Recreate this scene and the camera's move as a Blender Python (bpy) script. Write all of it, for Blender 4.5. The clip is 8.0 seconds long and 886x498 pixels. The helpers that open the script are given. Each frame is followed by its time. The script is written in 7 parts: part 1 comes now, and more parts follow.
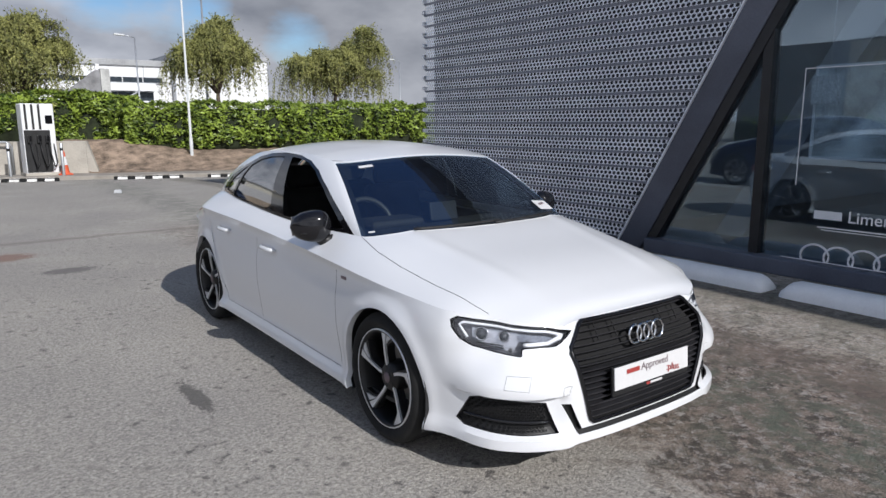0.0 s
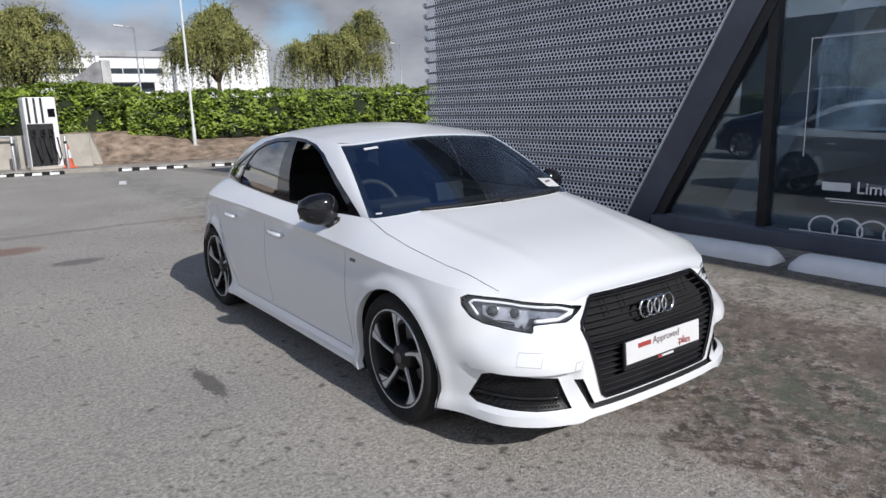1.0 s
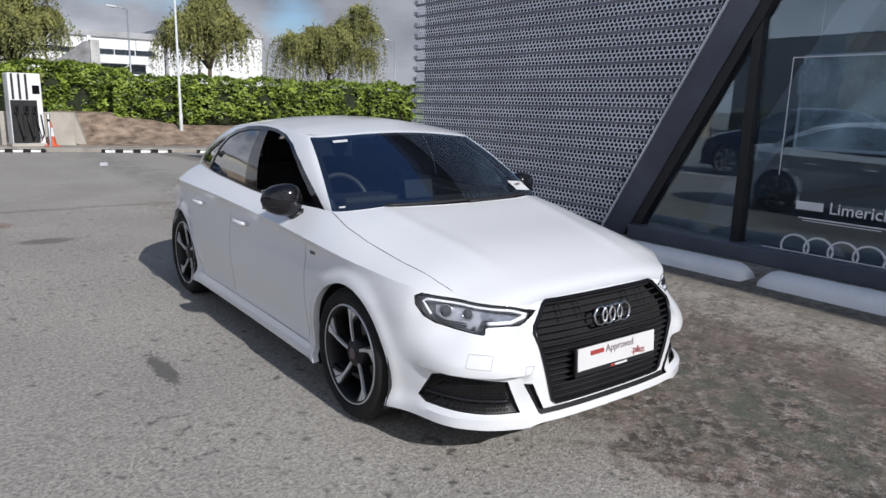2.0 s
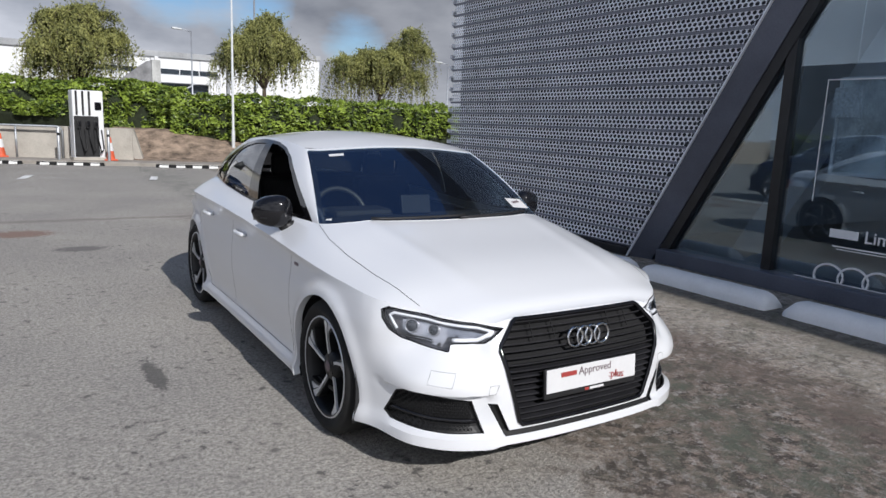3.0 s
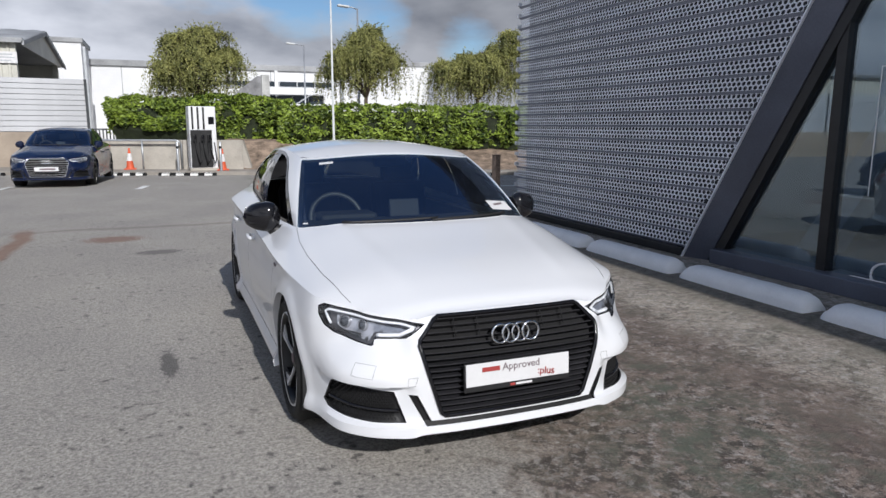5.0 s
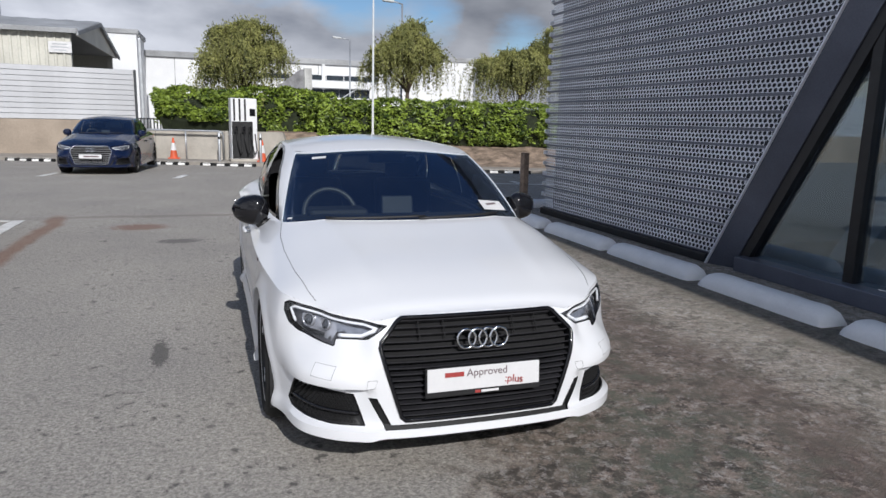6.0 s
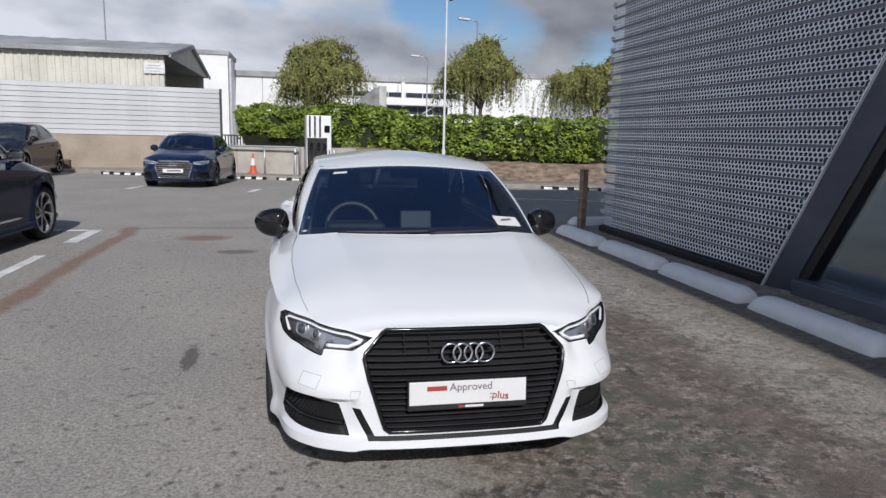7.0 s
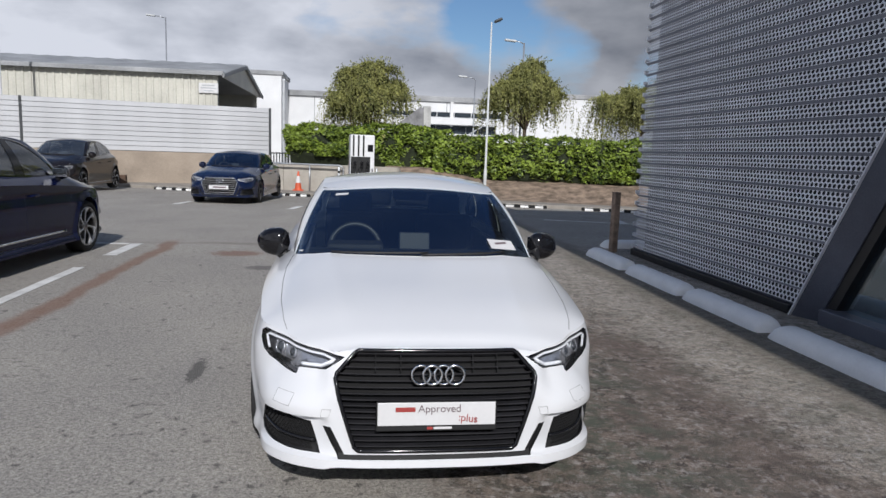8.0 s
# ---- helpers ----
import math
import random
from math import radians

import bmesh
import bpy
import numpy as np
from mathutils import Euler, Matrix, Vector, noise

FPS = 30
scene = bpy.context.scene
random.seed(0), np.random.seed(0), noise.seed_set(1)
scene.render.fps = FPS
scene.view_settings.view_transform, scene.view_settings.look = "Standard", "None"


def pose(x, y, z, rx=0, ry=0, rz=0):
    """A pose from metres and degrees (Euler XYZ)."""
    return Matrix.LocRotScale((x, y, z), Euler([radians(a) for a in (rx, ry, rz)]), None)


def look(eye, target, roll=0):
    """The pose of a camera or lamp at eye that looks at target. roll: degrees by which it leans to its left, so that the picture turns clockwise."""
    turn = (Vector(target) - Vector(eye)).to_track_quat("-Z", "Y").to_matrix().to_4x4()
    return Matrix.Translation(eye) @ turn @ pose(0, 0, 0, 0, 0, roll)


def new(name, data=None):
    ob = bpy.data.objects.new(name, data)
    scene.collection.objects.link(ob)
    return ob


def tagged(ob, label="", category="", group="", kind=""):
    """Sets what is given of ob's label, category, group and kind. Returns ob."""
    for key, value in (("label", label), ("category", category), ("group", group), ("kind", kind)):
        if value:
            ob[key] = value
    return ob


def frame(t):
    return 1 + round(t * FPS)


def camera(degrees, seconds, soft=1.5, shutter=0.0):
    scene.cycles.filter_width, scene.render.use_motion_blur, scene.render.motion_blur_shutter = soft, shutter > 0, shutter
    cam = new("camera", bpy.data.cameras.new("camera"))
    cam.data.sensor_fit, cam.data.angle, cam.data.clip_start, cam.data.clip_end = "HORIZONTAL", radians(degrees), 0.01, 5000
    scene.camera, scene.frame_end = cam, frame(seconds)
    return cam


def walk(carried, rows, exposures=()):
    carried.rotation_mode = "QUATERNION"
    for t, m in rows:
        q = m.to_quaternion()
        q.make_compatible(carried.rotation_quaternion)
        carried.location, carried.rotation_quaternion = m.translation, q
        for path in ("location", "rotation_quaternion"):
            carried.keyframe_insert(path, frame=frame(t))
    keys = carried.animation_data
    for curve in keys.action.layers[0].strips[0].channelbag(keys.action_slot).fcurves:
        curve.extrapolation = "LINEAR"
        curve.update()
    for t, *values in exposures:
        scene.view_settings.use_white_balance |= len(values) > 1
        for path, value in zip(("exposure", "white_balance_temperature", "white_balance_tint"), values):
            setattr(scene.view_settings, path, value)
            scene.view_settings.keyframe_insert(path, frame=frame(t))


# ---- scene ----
cam = camera(65.8, 8.0)
PATH = [
    (0, (-2.449, -1.805, 1.526), (-1.295, -0.212, 1.16), -0.2),
    (0.5, (-2.458, -1.8, 1.533), (-1.307, -0.208, 1.158), -0.2),
    (1, (-2.46, -1.798, 1.505), (-1.326, -0.203, 1.093), -1.8),
    (1.5, (-2.461, -1.815, 1.505), (-1.247, -0.283, 1.082), -1.0),
    (1.7, (-2.434, -1.835, 1.503), (-1.225, -0.299, 1.081), -0.1),
    (2.8, (-2.072, -1.937, 1.454), (-1.007, -0.282, 1.102), 4.2),
    (3, (-2.038, -2.015, 1.461), (-0.992, -0.348, 1.107), 2.3),
    (3.5, (-1.943, -2.167, 1.501), (-0.899, -0.497, 1.151), 3.3),
    (4, (-1.75, -2.273, 1.489), (-0.813, -0.542, 1.135), 1.8),
    (4.5, (-1.53, -2.385, 1.479), (-0.69, -0.605, 1.126), 0.5),
    (5, (-1.4, -2.54, 1.506), (-0.656, -0.718, 1.15), 0.2),
    (5.2, (-1.350, -2.594, 1.537), (-0.645, -0.759, 1.170), 0.7),
    (6.3, (-0.935, -2.562, 1.508), (-0.318, -0.696, 1.140), 1.4),
    (6.5, (-0.854, -2.582, 1.51), (-0.248, -0.712, 1.142), 1.3),
    (7, (-0.69, -2.694, 1.521), (-0.288, -0.763, 1.193), 1.4),
    (7.5, (-0.535, -2.775, 1.556), (-0.187, -0.828, 1.257), 2.3),
    (8, (-0.375, -2.792, 1.558), (-0.114, -0.829, 1.28), 2.0),
]
walk(cam, [(t, look(eye, target, roll)) for t, eye, target, roll in PATH],
     [(0.0, 0.27, 6050, 12), (3.5, 0.20, 6050, 12), (6.5, 0.10, 6050, 12), (8.0, 0.01, 6050, 12)])

# ---- world, sun, exposure ----
SUN = Vector((0.045, -1.52, 1.0)).normalized()      # towards the sun
scene.view_settings.exposure = 0.0

world = bpy.data.worlds.new("world")
scene.world = world
world.use_nodes = True
wn, wl = world.node_tree.nodes, world.node_tree.links
wn.clear()
w_out = wn.new("ShaderNodeOutputWorld")
w_bg = wn.new("ShaderNodeBackground")
w_sky = wn.new("ShaderNodeTexSky")
w_sky.sky_type = "NISHITA"
w_sky.sun_disc = False
w_sky.sun_elevation = math.asin(SUN.z)
w_sky.sun_rotation = math.atan2(SUN.x, SUN.y)
w_sky.air_density, w_sky.dust_density, w_sky.ozone_density = 1.0, 0.15, 3.5
w_geo = wn.new("ShaderNodeTexCoord")
w_map = wn.new("ShaderNodeMapping")
w_map.inputs["Scale"].default_value = (1.0, 1.0, 2.3)
w_map.inputs["Location"].default_value = (0.35, 0.1, 0.2)
w_xyz = wn.new("ShaderNodeSeparateXYZ")
w_thin = wn.new("ShaderNodeMath")          # fewer clouds overhead than low down
w_thin.operation = "MULTIPLY_ADD"
w_thin.inputs[1].default_value = -0.56
w_n1 = wn.new("ShaderNodeTexNoise")
w_n1.inputs["Scale"].default_value, w_n1.inputs["Detail"].default_value = 2.4, 12.0
w_n1.inputs["Roughness"].default_value = 0.55
w_cover = wn.new("ShaderNodeValToRGB")
w_cover.color_ramp.elements[0].position, w_cover.color_ramp.elements[1].position = 0.205, 0.345
w_n2 = wn.new("ShaderNodeTexNoise")
w_n2.inputs["Scale"].default_value, w_n2.inputs["Detail"].default_value = 3.4, 10.0
w_tone = wn.new("ShaderNodeValToRGB")
w_tone.color_ramp.elements[0].position, w_tone.color_ramp.elements[0].color = 0.36, (3.4, 3.65, 4.15, 1)
w_tone.color_ramp.elements[1].position, w_tone.color_ramp.elements[1].color = 0.57, (8.6, 8.7, 9.0, 1)
w_mix = wn.new("ShaderNodeMix")
w_mix.data_type = "RGBA"
wl.new(w_geo.outputs["Generated"], w_map.inputs["Vector"])
wl.new(w_map.outputs["Vector"], w_n1.inputs["Vector"])
wl.new(w_map.outputs["Vector"], w_n2.inputs["Vector"])
wl.new(w_geo.outputs["Generated"], w_xyz.inputs[0])
wl.new(w_xyz.outputs[2], w_thin.inputs[0])
wl.new(w_n1.outputs["Fac"], w_thin.inputs[2])
# openings between the clouds over the far buildings: compass angle, height, inner and outer radius, all in degrees
w_south = wn.new("ShaderNodeMath")         # unseen extra clouds in the south, added to brighten the shaded surfaces
w_south.operation, w_south.inputs[1].default_value = "MULTIPLY", -0.40
w_south_in = wn.new("ShaderNodeMath")
w_south_in.operation, w_south_in.inputs[1].default_value = "MAXIMUM", 0.0
w_more = wn.new("ShaderNodeMath")
wl.new(w_xyz.outputs[1], w_south.inputs[0])
wl.new(w_south.outputs[0], w_south_in.inputs[0])
wl.new(w_thin.outputs[0], w_more.inputs[0])
wl.new(w_south_in.outputs[0], w_more.inputs[1])
w_last = w_more.outputs[0]
for az, el, r0, r1 in ((11.0, 10.5, 0.5, 4.6), (16.5, 8.0, 0.5, 4.0), (24.5, 6.5, 0.3, 3.6)):
    w_dot = wn.new("ShaderNodeVectorMath")
    w_dot.operation = "DOT_PRODUCT"
    w_dot.inputs[1].default_value = (math.sin(radians(az)) * math.cos(radians(el)), math.cos(radians(az)) * math.cos(radians(el)), math.sin(radians(el)))
    w_gap = wn.new("ShaderNodeMapRange")
    w_gap.inputs["From Min"].default_value, w_gap.inputs["From Max"].default_value = math.cos(radians(r1)), math.cos(radians(r0))
    w_gap.inputs["To Max"].default_value = 0.15
    w_less = wn.new("ShaderNodeMath")
    w_less.operation = "SUBTRACT"
    wl.new(w_geo.outputs["Generated"], w_dot.inputs[0])
    wl.new(w_dot.outputs["Value"], w_gap.inputs["Value"])
    wl.new(w_last, w_less.inputs[0])
    wl.new(w_gap.outputs[0], w_less.inputs[1])
    w_last = w_less.outputs[0]
wl.new(w_last, w_cover.inputs["Fac"])
wl.new(w_n2.outputs["Fac"], w_tone.inputs["Fac"])
wl.new(w_cover.outputs["Color"], w_mix.inputs["Factor"])
w_sat = wn.new("ShaderNodeHueSaturation")
w_sat.inputs["Saturation"].default_value, w_sat.inputs["Value"].default_value = 1.06, 1.08
wl.new(w_sky.outputs["Color"], w_sat.inputs["Color"])
wl.new(w_sat.outputs["Color"], w_mix.inputs["A"])
w_bank = wn.new("ShaderNodeMapRange")      # the rain bank in the north-east is greyer than the clouds in the west
w_bank.inputs["From Min"].default_value, w_bank.inputs["From Max"].default_value = -0.12, 0.40
w_bank.inputs["To Min"].default_value, w_bank.inputs["To Max"].default_value = 1.20, 0.62
w_shade = wn.new("ShaderNodeVectorMath")
w_shade.operation = "SCALE"
wl.new(w_xyz.outputs[0], w_bank.inputs["Value"])
wl.new(w_tone.outputs["Color"], w_shade.inputs[0])
wl.new(w_bank.outputs[0], w_shade.inputs["Scale"])
wl.new(w_shade.outputs[0], w_mix.inputs["B"])
wl.new(w_mix.outputs["Result"], w_bg.inputs["Color"])
w_bg.inputs["Strength"].default_value = 0.067
wl.new(w_bg.outputs["Background"], w_out.inputs["Surface"])

sun = new("sun", bpy.data.lights.new("sun", "SUN"))
sun.data.energy, sun.data.angle, sun.data.color = 3.7, radians(0.53), (1.0, 0.95, 0.87)
sun.matrix_world = look((0, 0, 0), tuple(-SUN))


# ---- materials ----
def mat(name, color, rough=0.6, metal=0.0, vary=0.12, scale=6.0, fine=60.0, bump=0.15, dist=0.004,
        coat=0.0, dark=None, transmission=0.0, ior=1.45, islands=0.0, objects=0.0, coords="Object"):
    """A surface with tone that varies at two sizes, fine relief and, where asked, a shade for each island or object."""
    m = bpy.data.materials.new(name)
    m.use_nodes = True
    n, l = m.node_tree.nodes, m.node_tree.links
    b = n["Principled BSDF"]
    b.inputs["Roughness"].default_value, b.inputs["Metallic"].default_value = rough, metal
    b.inputs["Coat Weight"].default_value, b.inputs["Coat Roughness"].default_value = coat, 0.03
    b.inputs["Transmission Weight"].default_value, b.inputs["IOR"].default_value = transmission, ior
    tc = n.new("ShaderNodeTexCoord")
    big, small = n.new("ShaderNodeTexNoise"), n.new("ShaderNodeTexNoise")
    big.inputs["Scale"].default_value, big.inputs["Detail"].default_value = scale, 5.0
    small.inputs["Scale"].default_value, small.inputs["Detail"].default_value = fine, 3.0
    l.new(tc.outputs[coords], big.inputs["Vector"])
    l.new(tc.outputs[coords], small.inputs["Vector"])
    add = n.new("ShaderNodeMath")
    add.operation = "MULTIPLY_ADD"
    add.inputs[1].default_value = 0.45
    l.new(small.outputs["Fac"], add.inputs[0])
    l.new(big.outputs["Fac"], add.inputs[2])
    last = add.outputs[0]
    for amount, node, out in ((islands, "ShaderNodeNewGeometry", "Random Per Island"), (objects, "ShaderNodeObjectInfo", "Random")):
        if amount:
            src = n.new(node)
            more = n.new("ShaderNodeMath")
            more.operation = "MULTIPLY_ADD"
            more.inputs[1].default_value = amount
            l.new(src.outputs[out], more.inputs[0])
            l.new(last, more.inputs[2])
            shift = n.new("ShaderNodeMath")
            shift.operation = "SUBTRACT"
            shift.inputs[1].default_value = amount / 2
            l.new(more.outputs[0], shift.inputs[0])
            last = shift.outputs[0]
    ramp = n.new("ShaderNodeValToRGB")
    lo = dark if dark else tuple(c * (1 - 2.2 * vary) for c in color)
    hi = tuple(min(1.0, c * (1 + 1.2 * vary)) for c in color)
    ramp.color_ramp.elements[0].position, ramp.color_ramp.elements[0].color = 0.45, (*lo, 1)
    ramp.color_ramp.elements[1].position, ramp.color_ramp.elements[1].color = 1.0, (*hi, 1)
    l.new(last, ramp.inputs["Fac"])
    l.new(ramp.outputs["Color"], b.inputs["Base Color"])
    if bump:
        bp = n.new("ShaderNodeBump")
        bp.inputs["Strength"].default_value, bp.inputs["Distance"].default_value = bump, dist
        l.new(small.outputs["Fac"], bp.inputs["Height"])
        l.new(bp.outputs["Normal"], b.inputs["Normal"])
    return m


def glass(name, tint, rough=0.0, ior=1.55, haze=0.0, shine=(1, 1, 1), face=0.0):
    """A tinted pane that lets light through. face: the share that each face of a thick pane mirrors, seen straight on."""
    m = bpy.data.materials.new(name)
    m.use_nodes = True
    n, l = m.node_tree.nodes, m.node_tree.links
    n.remove(n["Principled BSDF"])
    clear, gloss, mix, fres = (n.new("ShaderNodeBsdfTransparent"), n.new("ShaderNodeBsdfGlossy"),
                               n.new("ShaderNodeMixShader"), n.new("ShaderNodeFresnel"))
    clear.inputs["Color"].default_value = (*tint, 1)
    gloss.inputs["Roughness"].default_value = rough
    gloss.inputs["Color"].default_value = (*shine, 1)
    fres.inputs["IOR"].default_value = ior
    if face:
        lw, more = n.new("ShaderNodeLayerWeight"), n.new("ShaderNodeMapRange")
        lw.inputs["Blend"].default_value = 0.35
        more.inputs["To Min"].default_value, more.inputs["To Max"].default_value = face, 0.42
        l.new(lw.outputs["Facing"], more.inputs["Value"])
        l.new(more.outputs[0], mix.inputs[0])
    else:
        l.new(fres.outputs[0], mix.inputs[0])
    l.new(clear.outputs[0], mix.inputs[1])
    l.new(gloss.outputs[0], mix.inputs[2])
    last = mix.outputs[0]
    if haze:
        # a pale bluish veil, painted in as diffuse colour to lift the dark glass
        veil, film, spots = n.new("ShaderNodeBsdfDiffuse"), n.new("ShaderNodeMixShader"), n.new("ShaderNodeTexNoise")
        veil.inputs["Color"].default_value = (0.55, 0.62, 0.72, 1)
        spots.inputs["Scale"].default_value, spots.inputs["Detail"].default_value = 2.5, 6.0
        amount = n.new("ShaderNodeMath")
        amount.operation, amount.inputs[1].default_value = "MULTIPLY", haze * 2
        l.new(spots.outputs["Fac"], amount.inputs[0])
        l.new(amount.outputs[0], film.inputs[0])
        l.new(last, film.inputs[1])
        l.new(veil.outputs[0], film.inputs[2])
        last = film.outputs[0]
    l.new(last, n["Material Output"].inputs["Surface"])
    return m


M_WHITE = mat("white_paint", (0.735, 0.745, 0.765), 0.28, vary=0.012, scale=1.2, fine=900, bump=0.006, dist=0.0006, coat=0.8)
M_NAVY = mat("navy_paint", (0.006, 0.012, 0.042), 0.16, vary=0.15, scale=2, fine=900, bump=0.01, dist=0.0005, coat=0.35)
M_BLUEBLACK = mat("blue_black_paint", (0.004, 0.008, 0.042), 0.12, vary=0.15, scale=2, fine=900, bump=0.01, dist=0.0005, coat=0.05, ior=1.28)
M_GREYCAR = mat("dark_grey_paint", (0.017, 0.014, 0.015), 0.14, vary=0.15, scale=2, fine=900, bump=0.01, dist=0.0005, coat=0.25, ior=1.40)
M_SLATBLACK = mat("satin_black", (0.030, 0.030, 0.034), 0.28, vary=0.2, fine=300, bump=0.01, dist=0.0005)
M_GLOSSBLACK = mat("gloss_black", (0.009, 0.009, 0.011), 0.10, vary=0.2, fine=300, bump=0.01, dist=0.0005, coat=0.15)
M_BLACK = mat("black_plastic", (0.016, 0.016, 0.017), 0.5, vary=0.25, fine=400, bump=0.1, dist=0.0008)
M_GAP = mat("panel_gap", (0.36, 0.36, 0.37), 0.9, vary=0.1, bump=0.0)
M_RIMBLACK = mat("rim_black", (0.010, 0.010, 0.011), 0.45, vary=0.2, fine=300, bump=0.02, dist=0.0005)
M_SEAM = mat("seam_dark", (0.010, 0.010, 0.011), 0.9, vary=0.1, bump=0.0)
M_RUBBER = mat("tyre_rubber", (0.011, 0.011, 0.011), 0.85, vary=0.3, scale=14, fine=240, bump=0.2, dist=0.001)
M_CHROME = mat("chrome", (0.75, 0.76, 0.78), 0.12, 1.0, vary=0.05, fine=200, bump=0.02, dist=0.0004)
M_SILVER = mat("machined_silver", (0.66, 0.67, 0.69), 0.35, 0.45, vary=0.08, fine=300, bump=0.03, dist=0.0004)
M_STEEL = mat("brake_steel", (0.30, 0.29, 0.28), 0.35, 0.9, vary=0.15, fine=120, bump=0.05, dist=0.0006)
M_INTERIOR = mat("dark_interior", (0.022, 0.022, 0.025), 0.7, vary=0.25, scale=9, fine=200, bump=0.15, dist=0.0015)
M_LAMP = mat("lamp_reflector", (0.60, 0.61, 0.65), 0.18, 0.7, vary=0.2, scale=30, fine=120, bump=0.15, dist=0.002)
M_LED = mat("light_guide", (0.80, 0.82, 0.86), 0.25, vary=0.03, bump=0.0)
M_PLATE = mat("plate_white", (0.66, 0.66, 0.665), 0.35, vary=0.03, bump=0.01, dist=0.0005)
M_RED = mat("red_print", (0.34, 0.05, 0.045), 0.5, vary=0.05, bump=0.0)
M_GREYPRINT = mat("grey_print", (0.16, 0.12, 0.13), 0.5, vary=0.05, bump=0.0)
M_AUTOGLASS = glass("tinted_car_glass", (0.52, 0.63, 0.60), 0.0, 2.9, 0.006, (0.58, 0.74, 1.0))
# strong haze paints the pale sky reflection on these windows
M_CLEARGLASS = glass("clear_car_glass", (0.66, 0.74, 0.72), 0.0, 2.6, 0.05)
M_PRIVACY = glass("privacy_glass", (0.12, 0.13, 0.15), 0.0, 3.5, 0.006)
M_LENS = glass("clear_lens", (0.93, 0.94, 0.96))


# ---- building helpers ----
def mesh(name, verts, faces, material, parent=None, label="", smooth=False):
    """One mesh object from plain lists, under a thing or a part where one is given."""
    me = bpy.data.meshes.new(name)
    me.from_pydata([tuple(v) for v in verts], [], [tuple(f) for f in faces])
    if smooth:
        me.shade_smooth()
    me.materials.append(material)
    ob = new(name, me)
    if parent is not None:
        ob.parent = parent
    if label:
        ob["label"] = label
    return ob


def part(name, bm, material, parent, label="", smooth=False):
    me = bpy.data.meshes.new(name)
    bm.to_mesh(me)
    bm.free()
    if smooth:
        me.shade_smooth()
    me.materials.append(material)
    ob = new(name, me)
    if parent is not None:
        ob.parent = parent
    if label:
        ob["label"] = label
    return ob


def thing(name, label, category, m=None, group="", kind=""):
    """An empty at the base of a thing, whose parts become its children."""
    ob = new(name)
    ob.empty_display_size = 0.2
    if m is not None:
        ob.matrix_world = m
    return tagged(ob, label, category, group, kind)


def box(sx, sy, sz, at=(0, 0, 0), bevel=0.0, turn=None, segments=2):
    """A bmesh box with its middle at `at`, bevelled."""
    bm = bmesh.new()
    bmesh.ops.create_cube(bm, size=1.0, matrix=Matrix.Diagonal((sx, sy, sz, 1)))
    if bevel:
        bmesh.ops.bevel(bm, geom=bm.edges[:], offset=bevel, segments=segments, affect="EDGES", profile=0.5)
    m = Matrix.Translation(at)
    if turn is not None:
        m = m @ turn
    bmesh.ops.transform(bm, matrix=m, verts=bm.verts)
    return bm


def lathe(profile, n=32, axis="z", closed=False):
    """Verts and faces of a profile of (radius, height) turned round an axis."""
    verts, faces, k = [], [], len(profile)
    for i in range(n):
        a = 2 * math.pi * i / n
        c, s = math.cos(a), math.sin(a)
        for r, h in profile:
            verts.append((r * c, r * s, h) if axis == "z" else (h, r * c, r * s) if axis == "x" else (r * c, h, r * s))
    for i in range(n):
        j = (i + 1) % n
        for q in range(k if closed else k - 1):
            p = (q + 1) % k
            faces.append((i * k + q, j * k + q, j * k + p, i * k + p))
    return verts, faces


def tube(points, radius, n=8, closed=False):
    """Verts and faces of a round bar along points; radius may be one number or one for each point."""
    pts = [Vector(p) for p in points]
    rr = radius if isinstance(radius, (list, tuple)) else [radius] * len(pts)
    verts, faces = [], []
    count = len(pts)
    for i, p in enumerate(pts):
        a = pts[(i - 1) % count] if closed or i else p
        b = pts[(i + 1) % count] if closed or i < count - 1 else p
        d = (b - a).normalized()
        side = d.cross(Vector((0, 0, 1)))
        if side.length < 0.05:
            side = d.cross(Vector((0, 1, 0)))
        side.normalize()
        up = side.cross(d)
        for q in range(n):
            ang = 2 * math.pi * q / n
            verts.append(p + (side * math.cos(ang) + up * math.sin(ang)) * rr[i])
    for i in range(count if closed else count - 1):
        j = (i + 1) % count
        for q in range(n):
            r = (q + 1) % n
            faces.append((i * n + q, i * n + r, j * n + r, j * n + q))
    if not closed:
        faces.append(tuple(range(n))[::-1])
        faces.append(tuple(range((count - 1) * n, count * n)))
    return verts, faces


def prism(outline, depth, axis="y", at=0.0):
    """Verts and faces of a flat outline given thickness along an axis, starting at `at`."""
    k = len(outline)
    verts = []
    for d in (at, at + depth):
        for a, b in outline:
            verts.append((a, d, b) if axis == "y" else (d, a, b) if axis == "x" else (a, b, d))
    faces = [tuple(range(k))[::-1], tuple(range(k, 2 * k))]
    faces += [(i, (i + 1) % k, k + (i + 1) % k, k + i) for i in range(k)]
    return verts, faces


def merge(*pieces):
    verts, faces = [], []
    for v, f in pieces:
        base = len(verts)
        verts += list(v)
        faces += [tuple(i + base for i in q) for q in f]
    return verts, faces


def moved(piece, m):
    return [m @ Vector(v) for v in piece[0]], piece[1]


